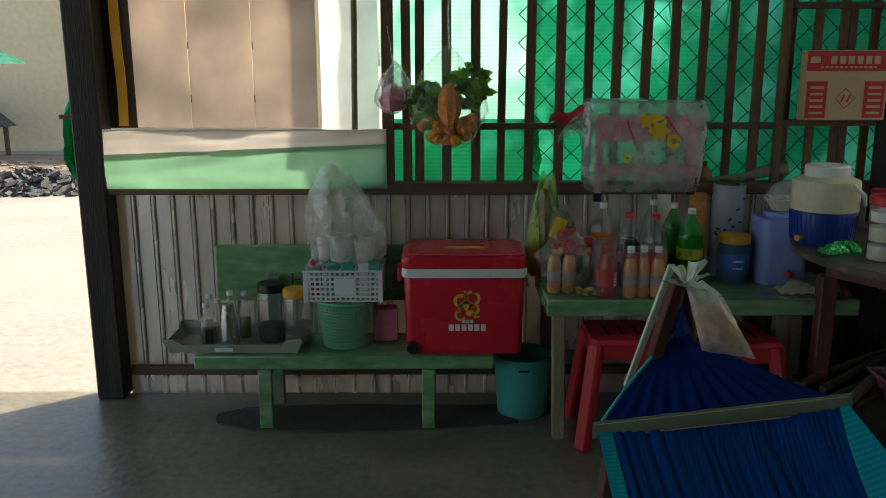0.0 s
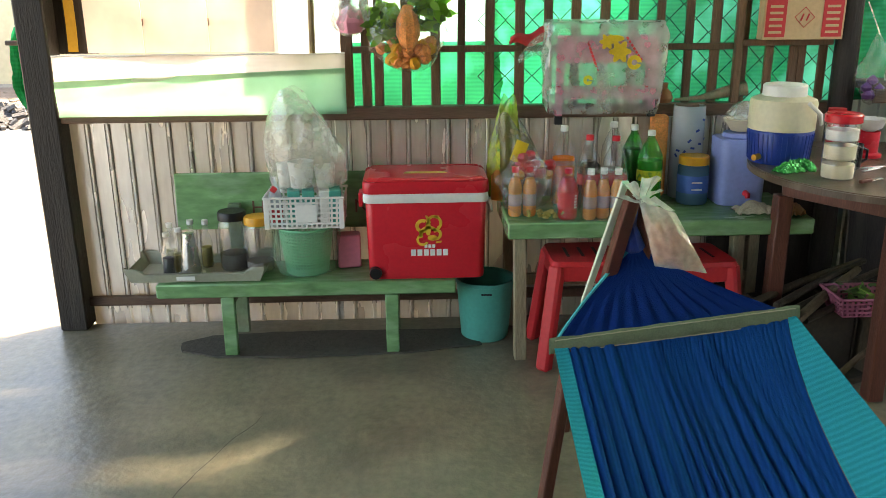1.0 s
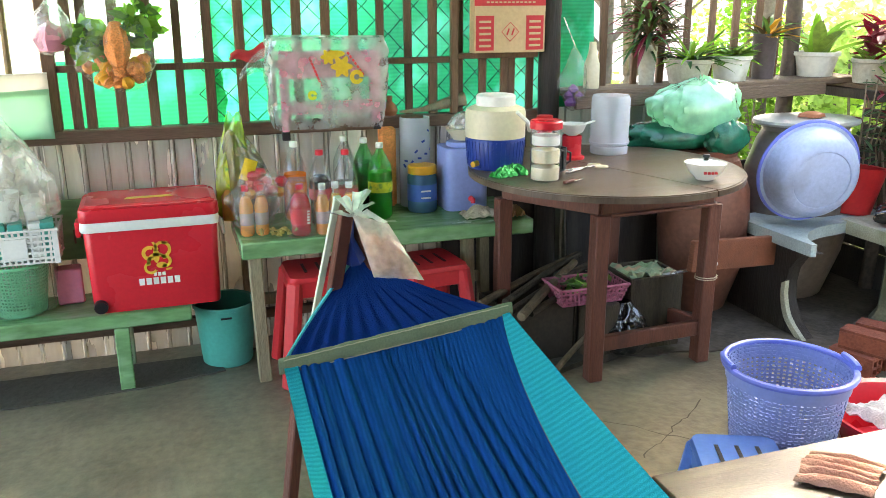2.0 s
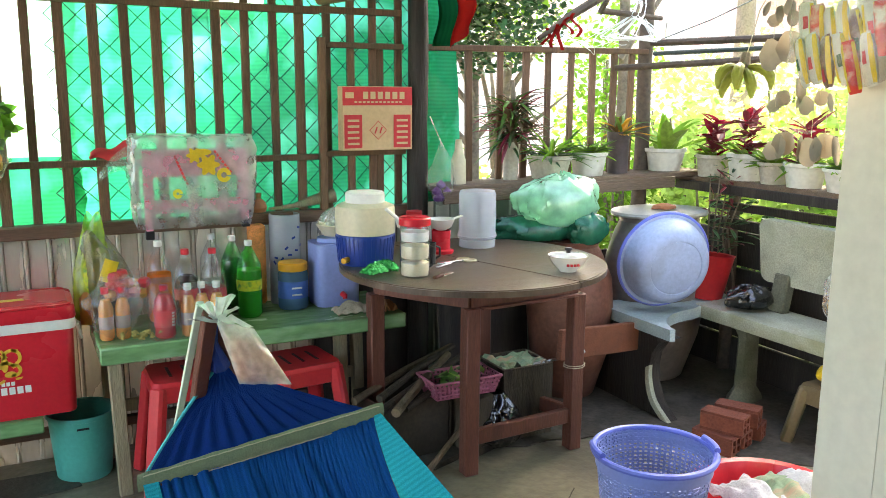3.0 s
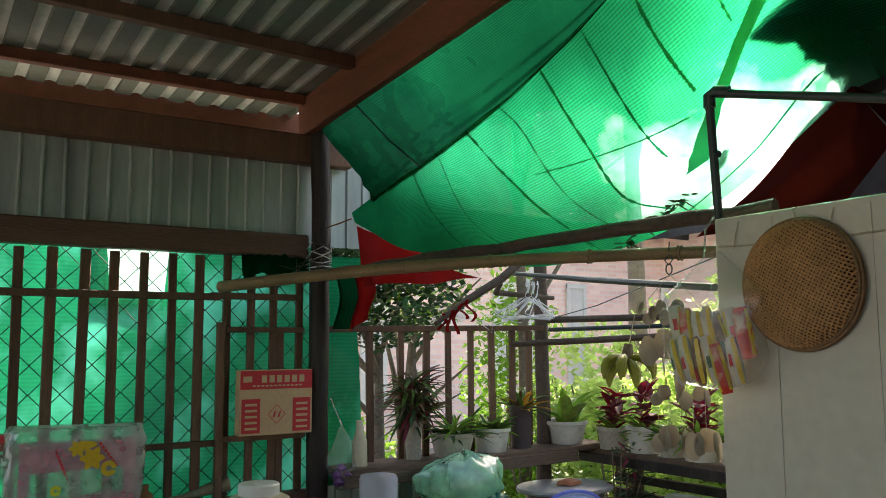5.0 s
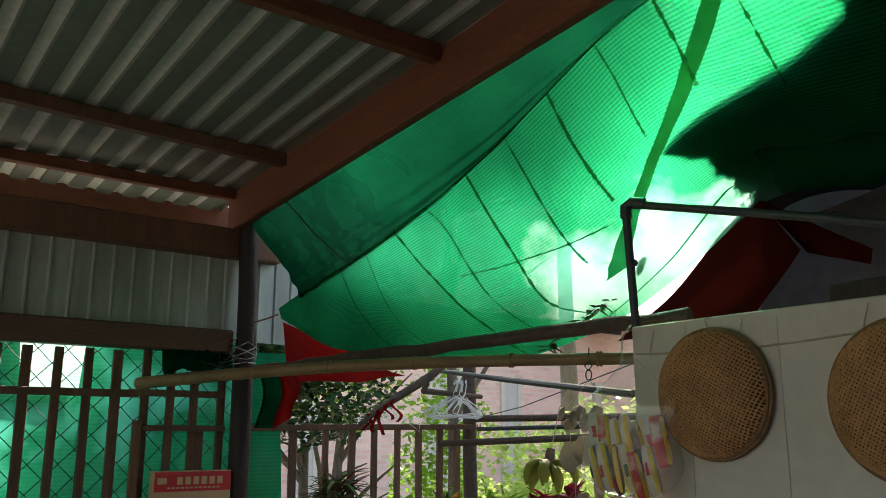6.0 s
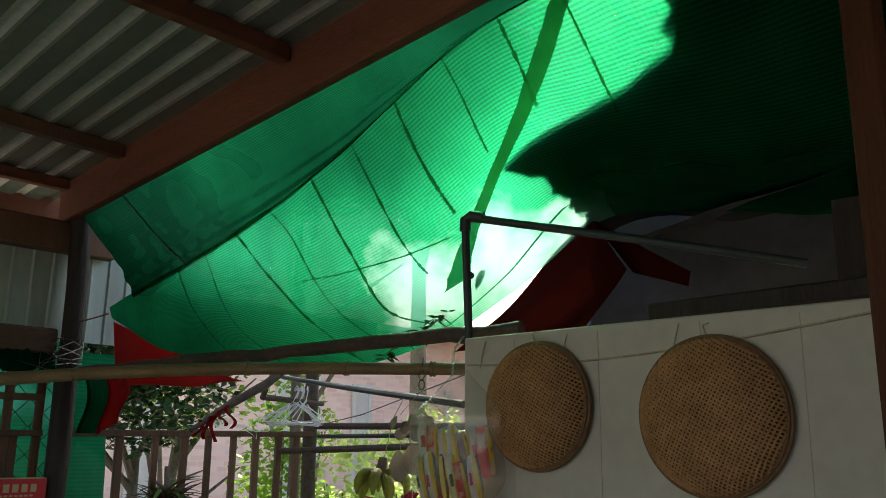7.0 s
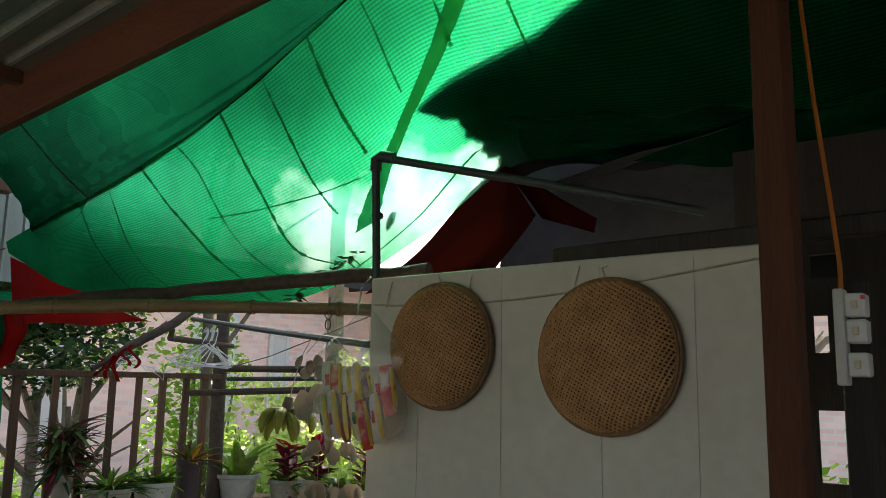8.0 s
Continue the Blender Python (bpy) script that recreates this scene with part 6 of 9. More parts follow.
single("dark_jug", Geo().lathe([(0, 0), (0.03, 0), (0.038, 0.02), (0.03, 0.045), (0.012, 0.06), (0.014, 0.085), (0, 0.086)], (1.145, 3.655, 1.001), 16), M["terracotta"], "small dark clay jug on the rail", "jug")
single("tool_handle", Geo().tube([(1.19, 3.655, 1.012), (1.30, 3.655, 1.018), (1.42, 3.65, 1.045), (1.50, 3.645, 1.06)], [0.006, 0.012, 0.026, 0.034], 10), M["old_wood"], "wooden tool resting on the waist rail", "tool")

# plastic bags hanging from the lattice
hb = thing("vegetable_bag", (0.03, 3.60, 1.15), "clear hanging bag of orange and green vegetables", "bag of vegetables")
part("bag", bag_shape((0.03, 3.575, 1.148), 0.165, 0.07, 0.43, 0.05, 0.2, seed=1.7, belly=0.45), F["bag"], hb)
part("loop", Geo().tube([(0.03, 3.575, 1.56), (0.025, 3.60, 1.70), (0.03, 3.64, 1.87)], 0.004, 5), F["bag_white"], hb)
for i in range(34):
    a, r = rnd.uniform(0, 6.28), rnd.random() ** 0.5
    c = (0.03 + 0.115 * r * math.cos(a), 3.575 + rnd.uniform(-0.04, 0.03), 1.235 + 0.05 * r * math.sin(a) + 0.9 * (0.115 * r * math.cos(a)) ** 2)
    part("carrot_slice", Geo().lathe([(0, -0.026), (0.018, -0.02), (0.025, 0.0), (0.018, 0.02), (0, 0.026)], c, 14, wob=0.5, rot=Matrix.Rotation(rnd.uniform(-1.2, 1.2), 3, "Y")), M["orange_food"] if i % 3 else M["yellow_lid"], hb, smooth=80)
for i in range(190):
    a, r = rnd.uniform(0, 6.28), rnd.uniform(0.0, 0.085)
    cx_, cz_ = (-0.055, 1.34) if i % 2 else (0.115, 1.41)
    c = Vector((cx_ + r * math.cos(a), 3.575 + rnd.uniform(-0.05, 0.03), cz_ + 1.1 * r * math.sin(a)))
    d = Vector((rnd.uniform(-1, 1), rnd.uniform(-0.6, 0.6), rnd.uniform(-0.4, 1))).normalized() * rnd.uniform(0.02, 0.042)
    q = d.cross(Vector((0, 1, 0.2))).normalized() * 0.016
    part("green_leaf", Geo().add([c - d, c + q - 0.2 * d, c + 0.7 * q + 0.5 * d, c + d, c - 0.7 * q + 0.5 * d, c - q - 0.2 * d + Vector((0, 0.008, 0))], [(0, 1, 2, 3, 4, 5)]), F["petal"] if i % 3 else M["leaf"], hb)
part("orange_gourd", Geo().lathe([(0, -0.09), (0.03, -0.08), (0.05, -0.03), (0.045, 0.03), (0.02, 0.085), (0, 0.09)], (0.03, 3.54, 1.335), 18, wob=0.15), M["orange_food"], hb)
hb2 = thing("hanging_bag", (-0.20, 3.58, 1.30), "small cloudy bag hanging from the lattice", "plastic bag")
part("bag", bag_shape((-0.205, 3.585, 1.295), 0.078, 0.05, 0.22, 0.08, 0.25, seed=8.7), F["bag_white"], hb2)
part("content", Geo().lathe([(0, -0.05), (0.045, -0.04), (0.058, 0), (0.04, 0.05), (0, 0.07)], (-0.205, 3.585, 1.355), 14, wob=0.3), M["pink"], hb2)
part("loop", Geo().tube([(-0.205, 3.585, 1.50), (-0.215, 3.60, 1.58), (-0.23, 3.62, 1.66)], 0.003, 5), F["bag_white"], hb2)

# printed carton on the cross rail
cb = thing("carton", (1.68, 3.60, 1.268), "kraft carton printed in red, propped on the cross rail", "carton")
part("box", Geo().box((1.683, 3.585, 1.413), (0.345, 0.06, 0.288), bev=0.003), M["card_pale"], cb)
part("print_band", Geo().box((1.683, 3.5535, 1.513), (0.341, 0.002, 0.082)), M["card_red"], cb)
for x in (1.562, 1.803):
    part("print_panel", Geo().box((x, 3.5535, 1.355), (0.085, 0.002, 0.15)), M["card_red"], cb)
    for i in range(5):
        part("print_bar", Geo().box((x, 3.5515, 1.30 + 0.026 * i), (0.055, 0.002, 0.01)), M["card_pale"], cb)
for i in range(6):
    part("print_bar", Geo().box((1.622 + 0.036 * i, 3.5515, 1.517), (0.024, 0.002, 0.032)), M["card_pale"], cb)
part("print_bar", Geo().box((1.545, 3.5515, 1.517), (0.04, 0.002, 0.026)), M["card_pale"], cb)
for i in range(12):
    part("print_bar", Geo().box((1.575 + 0.02 * i, 3.5515, 1.487), (0.013, 0.002, 0.007)), M["card_pale"], cb)
part("print_frame", Geo().slab(swirl(1.683, 1.36, 0.04, 0.003, 0, 360, 4), 3.5515, 3.5535, "y"), M["card_red"], cb)
for k in range(2):
    part("print_bar", Geo().box((1.672 + 0.024 * k, 3.5515, 1.36), (0.006, 0.002, 0.03), Matrix.Rotation(radians(20), 3, "Y")), M["card_red"], cb)
# ---- round table and what stands on it ----
TX, TY, TR, TT = 1.87, 2.985, 0.555, 0.84
rt = thing("round_table", (TX, TY, 0), "dark round wooden dining table with a split top", "table")
GAP = radians(33)


def half_top(sign, lo, hi, r):
    """One half of the round top, cut along the gap that runs through the middle."""
    d, s = Vector((math.cos(GAP + math.pi / 2), math.sin(GAP + math.pi / 2))), Vector((math.cos(GAP), math.sin(GAP)))
    pts = []
    for i in range(33):
        t = -math.pi / 2 + math.pi * i / 32
        p = d * (r * math.sin(t)) + s * (sign * (r * math.cos(t) + 0.003))
        pts.append((TX + p.x, TY + p.y))
    return pts if sign > 0 else pts[::-1]


GAP = math.atan2(2.42 - TY, 1.81 - TX) - math.pi / 2 + 0.42
for sg in (1, -1):
    top = Geo().slab(half_top(sg, 0, 0, TR - 0.006), TT - 0.004, TT)
    top.slab(half_top(sg, 0, 0, TR), TT - 0.026, TT - 0.004)
    part("tabletop_half", top, M["table"], rt)
LEGS = [(1.745, 2.77), (2.275, 2.80), (2.12, 3.33), (1.50, 3.16)]
for x, y in LEGS:
    part("leg", Geo().beam((x, y, 0), (x, y, 0.70), 0.062, 0.062, 0.005), M["redwood"], rt)
for k in range(4):
    a, b = LEGS[k], LEGS[(k + 1) % 4]
    part("apron", Geo().beam((*a, 0.755), (*b, 0.755), 0.03, 0.115, 0.003), M["redwood"], rt)
part("apron_moulding", Geo().beam((LEGS[0][0] + 0.04, LEGS[0][1] - 0.02, 0.695), (LEGS[1][0], LEGS[1][1] - 0.02, 0.695), 0.022, 0.014), M["redwood"], rt)
part("stretcher", Geo().beam((*LEGS[0], 0.155), (*LEGS[1], 0.155), 0.03, 0.065), M["redwood"], rt)
part("stretcher", Geo().beam((*LEGS[1], 0.155), (*LEGS[2], 0.155), 0.03, 0.065), M["redwood"], rt)
part("leg_tie", Geo().tube([(2.275 + 0.046 * math.cos(t * 0.7), 2.80 + 0.046 * math.sin(t * 0.7), 0.37 + 0.0010 * t) for t in range(19)], 0.0022, 5), M["cloth_pale"], rt, "white string tie")
part("gap_filler", Geo().box((TX, TY, TT - 0.02), (0.9, 0.02, 0.008), Matrix.Rotation(GAP + math.pi / 2, 3, "Z")), M["black"], rt)

jx, jy = 1.45, 3.14
jug = thing("drinks_cooler", (jx, jy, TT), "round drinks cooler with cream top and dark blue base", "drinks cooler")
part("base", Geo().lathe([(0, 0), (0.105, 0.0), (0.112, 0.01), (0.121, 0.12), (0.118, 0.125)] , (jx, jy, TT), 40), M["blue"], jug, "dark blue ribbed base")
for i in range(40):
    a = 2 * math.pi * i / 40
    part("rib", Geo().beam((jx + 0.112 * math.cos(a), jy + 0.112 * math.sin(a), TT + 0.012), (jx + 0.1205 * math.cos(a), jy + 0.1205 * math.sin(a), TT + 0.115), 0.006, 0.004, 0), M["blue"], jug)
part("body", Geo().lathe([(0.118, 0.125), (0.122, 0.127), (0.122, 0.225), (0.118, 0.238), (0.09, 0.25), (0.078, 0.252)], (jx, jy, TT), 40), M["cream"], jug)
part("lid", Geo().lathe([(0.078, 0.25), (0.08, 0.252), (0.08, 0.288), (0.074, 0.294), (0.04, 0.292), (0, 0.292)], (jx, jy, TT), 36), M["white"], jug, "white screw lid")
part("strap", Geo().tube([(jx + 0.04, jy - 0.125, TT + 0.235), (jx + 0.09, jy - 0.115, TT + 0.195), (jx + 0.125, jy - 0.06, TT + 0.15)], 0.008, 8), M["white"], jug, "white carrying strap")
part("tap", Geo().tube([(jx - 0.10, jy - 0.06, TT + 0.03), (jx - 0.125, jy - 0.075, TT + 0.028)], 0.012, 10), M["yellow_lid"], jug)

qx, qy = 1.53, 2.83
cj = thing("layered_canister", (qx, qy, TT), "clear stacked canister of pale powder with a red lid", "canister")
for i in range(3):
    z0 = TT + 0.001 + 0.066 * i
    tier = part("tier", Geo().lathe([(0, 0), (0.054, 0.0), (0.057, 0.004), (0.057, 0.058), (0.054, 0.064)], (qx, qy, z0), 30), F["clear"], cj)
    part("powder", Geo().lathe([(0, 0.002), (0.052, 0.003), (0.0535, 0.05 - 0.012 * (i == 2)), (0, 0.052 - 0.012 * (i == 2))], (qx, qy, z0), 26), M["cream"] if i < 2 else M["white"], tier)
part("lid", Geo().lathe([(0.058, 0), (0.062, 0.002), (0.062, 0.026), (0.057, 0.032), (0.045, 0.030), (0, 0.03)], (qx, qy, TT + 0.195), 32), M["red"], cj, "red ridged lid")
part("side_grip", Geo().tube([(qx + 0.058, qy + 0.01, TT + 0.02), (qx + 0.085, qy + 0.02, TT + 0.03), (qx + 0.085, qy + 0.02, TT + 0.10), (qx + 0.058, qy + 0.01, TT + 0.11)], 0.006, 7), M["black"], cj)

bw = thing("lidded_bowl", (2.11, 2.64, TT), "white porcelain bowl with floral print and a knobbed lid", "bowl")
part("bowl", Geo().lathe([(0, 0.0), (0.034, 0.0), (0.036, 0.006), (0.062, 0.03), (0.078, 0.06), (0.08, 0.064), (0.076, 0.062), (0.05, 0.022), (0, 0.012)], (2.11, 2.64, TT), 36), M["porcelain"], bw)
part("lid", Geo().lathe([(0.074, 0.061), (0.06, 0.068), (0.02, 0.073), (0, 0.074)], (2.11, 2.64, TT), 36), F["frosted"], bw, "frosted glass lid")
part("knob", Geo().lathe([(0.01, 0.072), (0.008, 0.08), (0.015, 0.086), (0.013, 0.094), (0, 0.096)], (2.11, 2.64, TT), 16), M["black"], bw, "black knob")
for i in range(4):
    a = radians(-125 + 12 * i)
    part("flower_print", Geo().box((2.11 + 0.0665 * math.cos(a), 2.64 + 0.0665 * math.sin(a), TT + 0.035), (0.011, 0.004, 0.012), Matrix.Rotation(a + math.pi / 2, 3, "Z") @ Matrix.Rotation(-0.5, 3, "X"), 0.001), M["card_red"], bw)
wj = thing("clear_jar", (2.05, 3.27, TT), "empty upturned clear plastic jar on the round table", "jar")
part("body", Geo().lathe([(0.078, 0.0), (0.083, 0.003), (0.083, 0.03), (0.079, 0.036), (0.088, 0.045), (0.088, 0.06), (0.084, 0.07), (0.085, 0.24), (0.078, 0.256), (0, 0.258)], (2.05, 3.27, TT), 32), F["frosted"], wj)
part("ring", Geo().lathe([(0.087, 0.047), (0.0905, 0.052), (0.087, 0.058)], (2.05, 3.27, TT), 32), F["frosted"], wj)
rc = thing("red_cup", (1.83, 3.20, TT), "red plastic cup with a white strainer on top", "cup")
part("cup", Geo().lathe([(0, 0), (0.055, 0), (0.056, 0.012), (0.04, 0.018), (0.042, 0.10), (0.04, 0.10), (0.037, 0.02), (0, 0.02)], (1.83, 3.20, TT), 26), M["red"], rc)
part("strainer", Geo().lathe([(0.02, 0.10), (0.045, 0.115), (0.06, 0.15), (0.057, 0.15), (0.04, 0.118), (0, 0.11)], (1.83, 3.20, TT), 24), M["white"], rc, "white strainer")
part("strainer_grip", Geo().beam((1.885, 3.20, 0.985), (1.955, 3.24, 0.99), 0.014, 0.006), M["white"], rc)
rc2 = thing("red_jar", (1.76, 3.33, TT), "small red plastic jar with a red lid", "jar")
part("body", Geo().lathe([(0, 0), (0.032, 0), (0.034, 0.14), (0.03, 0.15), (0, 0.15)], (1.76, 3.33, TT), 20), M["red"], rc2)
part("lid", Geo().lathe([(0.035, 0.145), (0.037, 0.15), (0.035, 0.172), (0, 0.174)], (1.76, 3.33, TT), 20), M["red_dull"], rc2)
mg = thing("black_mug", (1.665, 2.99, TT), "small black mug behind the canister", "mug")
part("mug", Geo().lathe([(0, 0), (0.03, 0), (0.033, 0.09), (0.03, 0.09), (0.027, 0.01), (0, 0.01)], (1.665, 2.99, TT), 20), M["black"], mg)
part("ear", Geo().tube([(1.695, 2.99, TT + 0.075), (1.72, 2.995, TT + 0.065), (1.72, 2.995, TT + 0.03), (1.695, 2.99, TT + 0.02)], 0.005, 6), M["black"], mg)
sc = thing("scissors", (1.74, 2.95, TT), "steel scissors lying on the round table", "scissors")
part("blade", Geo().beam((1.66, 2.90, TT + 0.006), (1.80, 2.985, TT + 0.006), 0.014, 0.004, 0.001), M["steel"], sc)
part("blade", Geo().beam((1.66, 2.935, TT + 0.011), (1.81, 2.96, TT + 0.011), 0.013, 0.004, 0.001), M["steel"], sc)
for c in ((1.835, 3.005), (1.845, 2.962)):
    part("finger_ring", Geo().tube([(c[0] + 0.026 * math.cos(t * 0.45), c[1] + 0.017 * math.sin(t * 0.45), TT + 0.006) for t in range(15)], 0.005, 6), M["cream"], sc)
kn = thing("paring_knife", (1.60, 2.76, TT), "small knife with a brown handle at the table edge", "knife")
part("blade", Geo().beam((1.61, 2.755, TT + 0.004), (1.67, 2.79, TT + 0.004), 0.016, 0.002, 0.0005), M["steel"], kn)
part("grip", Geo().beam((1.56, 2.725, TT + 0.007), (1.615, 2.757, TT + 0.007), 0.014, 0.012, 0.003), M["redwood"], kn)
for k, (x, y, a) in enumerate(((1.405, 2.93, 20), (1.465, 2.965, -30))):
    m = Matrix.Rotation(radians(a), 3, "Z")

    def pouch(u, v, x=x, y=y, m=m, k=k):
        p = m @ Vector(((u - 0.5) * 0.105, (v - 0.5) * 0.065, 0))
        z = 0.004 + 0.036 * (math.sin(math.pi * u) * math.sin(math.pi * v)) ** 0.6 + 0.012 * noise.noise((u * 8, v * 8, k))
        return (x + p.x, y + p.y, TT + max(z, 0.003))
    single("snack_packet", Geo().grid(pouch, 18, 12), M["foil_green"], "crinkled shiny green foil packet on the round table", "packet", "foil packets", solid=0.004)
pb = thing("hanging_bag", (1.99, 3.55, 1.0), "clear bag of purple onions tied to the corner post", "plastic bag")
part("bag", bag_shape((1.985, 3.50, 1.0), 0.065, 0.05, 0.30, 0.05, 0.25, seed=4.2), F["bag"], pb)
for i in range(5):
    part("onion", Geo().lathe([(0, -0.022), (0.02, -0.012), (0.024, 0.004), (0.012, 0.018), (0, 0.026)], (1.96 + 0.022 * (i % 3), 3.49 + 0.014 * (i // 3), 1.04 + 0.03 * (i // 2)), 12), M["onion"], pb)
part("tie", Geo().tube([(1.985, 3.50, 1.29), (1.965, 3.53, 1.36), (1.95, 3.56, 1.42)], 0.003, 5), F["bag_white"], pb)


# ---- red stools under the green table ----
def plastic_stool(name, mt, x, y, h, a, b, label, turn=0.0):
    """A moulded stool: square top, splayed legs and a skirt."""
    s = thing(name, (x, y, 0), label, "stool", name + "s")
    m = Matrix.Rotation(radians(turn), 3, "Z")
    top = taper_box(-a, a, -a, a, h - 0.022, h, 1.03, 0.035)
    g = Geo()
    g.f = top.f
    g.v = [tuple(m @ Vector(p) + Vector((x, y, 0))) for p in top.v]
    part("seat", g, mt, s)
    for i in range(3):
        c = m @ Vector(((i - 1) * 0.06, 0, 0))
        part("slot", Geo().box((x + c.x, y + c.y, h + 0.0012), (0.012, a * 0.9, 0.002), m), M["black"], s)
    for qx in (-1, 1):
        for qy in (-1, 1):
            p0 = m @ Vector((qx * b, qy * b, 0)) + Vector((x, y, 0))
            p1 = m @ Vector((qx * (a - 0.022), qy * (a - 0.022), h - 0.015)) + Vector((x, y, 0))
            part("leg", Geo().beam(p0, p1, 0.062, 0.05, 0.012), mt, s)
    for qa, qb in (((-1, -1), (1, -1)), ((1, -1), (1, 1)), ((1, 1), (-1, 1)), ((-1, 1), (-1, -1))):
        p0 = m @ Vector((qa[0] * (a - 0.008), qa[1] * (a - 0.008), h - 0.05)) + Vector((x, y, 0))
        p1 = m @ Vector((qb[0] * (a - 0.008), qb[1] * (a - 0.008), h - 0.05)) + Vector((x, y, 0))
        part("skirt", Geo().beam(p0, p1, 0.012, 0.065, 0.003), mt, s)
    return s


plastic_stool("red_stool", M["red_dull"], 0.72, 3.245, 0.45, 0.135, 0.165, "red moulded plastic stool under the green table")
plastic_stool("red_stool", M["red_dull"], 1.17, 3.20, 0.45, 0.135, 0.165, "red moulded plastic stool under the green table", 6)
plastic_stool("blue_stool", M["stool_blue"], 1.70, 1.79, 0.20, 0.125, 0.13, "low blue plastic stool on the concrete floor", -24)

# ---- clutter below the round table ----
# two boards added to make the recess under the tables dark
single("dark_board", Geo().box((1.66, 3.655, 0.33), (0.54, 0.02, 0.64), Matrix.Rotation(radians(-2), 3, "X"), 0.003), M["post"], "near-black board added for the shade below the tables", "board")
single("dark_board", Geo().box((2.28, 3.60, 0.38), (0.52, 0.02, 0.76), Matrix.Rotation(radians(-5), 3, "X"), 0.003), M["post"], "near-black board added for the shade behind the clay jar", "board")
cb2 = thing("cardboard_box", (1.60, 3.12, 0), "open worn cardboard box on the floor below the table", "box")
part("side", Geo().box((1.60, 2.99, 0.13), (0.34, 0.008, 0.26), 6), M["shaded_card"], cb2)
part("side", Geo().box((1.60, 3.25, 0.13), (0.34, 0.008, 0.26), 6), M["shaded_card"], cb2)
part("side", Geo().box((1.44, 3.11, 0.13), (0.008, 0.25, 0.26), 6), M["shaded_card"], cb2)
part("side", Geo().box((1.77, 3.13, 0.13), (0.008, 0.25, 0.26), 6), M["shaded_card"], cb2)
part("floor", Geo().box((1.60, 3.12, 0.006), (0.33, 0.25, 0.006), 6), M["shaded_card"], cb2)
for i, (p0, p1, r, mt) in enumerate((((1.40, 2.90, 0.272), (2.02, 3.30, 0.325), 0.018, "shaded_wood"), ((1.46, 2.86, 0.278), (1.90, 3.26, 0.345), 0.020, "old_stick"), ((1.52, 2.90, 0.270), (2.06, 3.22, 0.305), 0.015, "shaded_wood"), ((1.44, 2.98, 0.300), (1.98, 3.36, 0.350), 0.016, "shaded_wood"),
                                  ((1.36, 3.06, 0.275), (2.0, 3.42, 0.330), 0.017, "old_stick"), ((1.48, 2.72, 0.02), (2.0, 3.1, 0.14), 0.013, "old_stick"), ((1.62, 2.84, 0.02), (2.2, 2.98, 0.05), 0.011, "shaded_wood"))):
    single("stick", Geo().tube([p0, lerp(p0, p1, 0.5) + Vector((0, 0, 0.01)), p1], [r, r * 0.95, r * 0.8], 8), M[mt], "length of firewood leaning on the box below the table", "stick", "firewood sticks")
pk = thing("pink_basket", (1.82, 2.99, 0.265), "pink pierced plastic basket with green vegetables", "basket")
part("wall", mesh_wall(rect_wall(1.68, 1.96, 2.93, 3.07, 0.268, 0.075, 0.02), 46, 4, 0.5, 0.5), M["pink_dull"], pk, solid=0.003)
part("base", Geo().box((1.82, 3.0, 0.268), (0.28, 0.14, 0.005)), M["pink_dull"], pk)
part("rim", Geo().tube([(1.66, 2.91, 0.343), (1.98, 2.91, 0.343), (1.98, 3.09, 0.343), (1.66, 3.09, 0.343), (1.66, 2.91, 0.343)], 0.006, 6), M["pink_dull"], pk)
for i in range(26):
    c = Vector((rnd.uniform(1.70, 1.94), rnd.uniform(2.95, 3.06), rnd.uniform(0.30, 0.38)))
    d = Vector((rnd.uniform(-1, 1), rnd.uniform(-1, 1), rnd.uniform(0, 0.6))).normalized() * 0.05
    s = d.cross(Vector((0, 0, 1))).normalized() * 0.018
    part("green_leaf", Geo().add([c - d, c + s, c + d, c - s], [(0, 1, 2, 3)]), M["leaf"] if i % 3 else M["leaf_light"], pk)
single("timber_crate", Geo().box((1.83, 3.10, 0.13), (0.10, 0.42, 0.26), 20, 0.006), M["shaded_wood"], "dark timber block holding up the pink basket", "crate")
bx2 = thing("low_box", (2.15, 3.08, 0), "shallow wooden box with scraps below the table", "box")
for c, s in (((2.15, 2.97, 0.17), (0.26, 0.015, 0.34)), ((2.15, 3.19, 0.17), (0.26, 0.015, 0.34)), ((2.025, 3.08, 0.17), (0.015, 0.22, 0.34)), ((2.275, 3.08, 0.17), (0.015, 0.22, 0.34))):
    part("board", Geo().box(c, s, bev=0.002), M["shaded_wood"], bx2)
part("rag_layer", Geo().grid(lambda u, v: (2.03 + 0.24 * u, 2.98 + 0.2 * v, 0.33 + 0.05 * noise.noise((u * 5, v * 5, 4))), 14, 12), M["cloth_green"], bx2)
single("black_bag", bag_shape((1.98, 2.96, 0.0), 0.12, 0.10, 0.25, 0.3, 0.3, seed=12.0), F["bag_black"], "crumpled black plastic bag below the table", "plastic bag")
single("plank", Geo().beam((2.30, 2.95, 0.42), (2.92, 3.08, 0.36), 0.03, 0.14), M["rafter"], "red-brown plank leaning behind the round table", "plank", at=(2.6, 3.0, 0.3))
single("steel_rod", Geo().tube([(2.2, 3.0, 0.33), (2.45, 2.96, 0.37)], 0.008, 6), M["steel"], "short metal rod across the box", "rod")

# ---- hammock on its stand ----
hm = thing("hammock", (0.85, 1.2, 0), "blue woven nylon hammock with turquoise borders on a timber stand", "hammock")
BL, BR = Vector((0.415, 2.075, 0.555)), Vector((1.03, 2.0, 0.665))
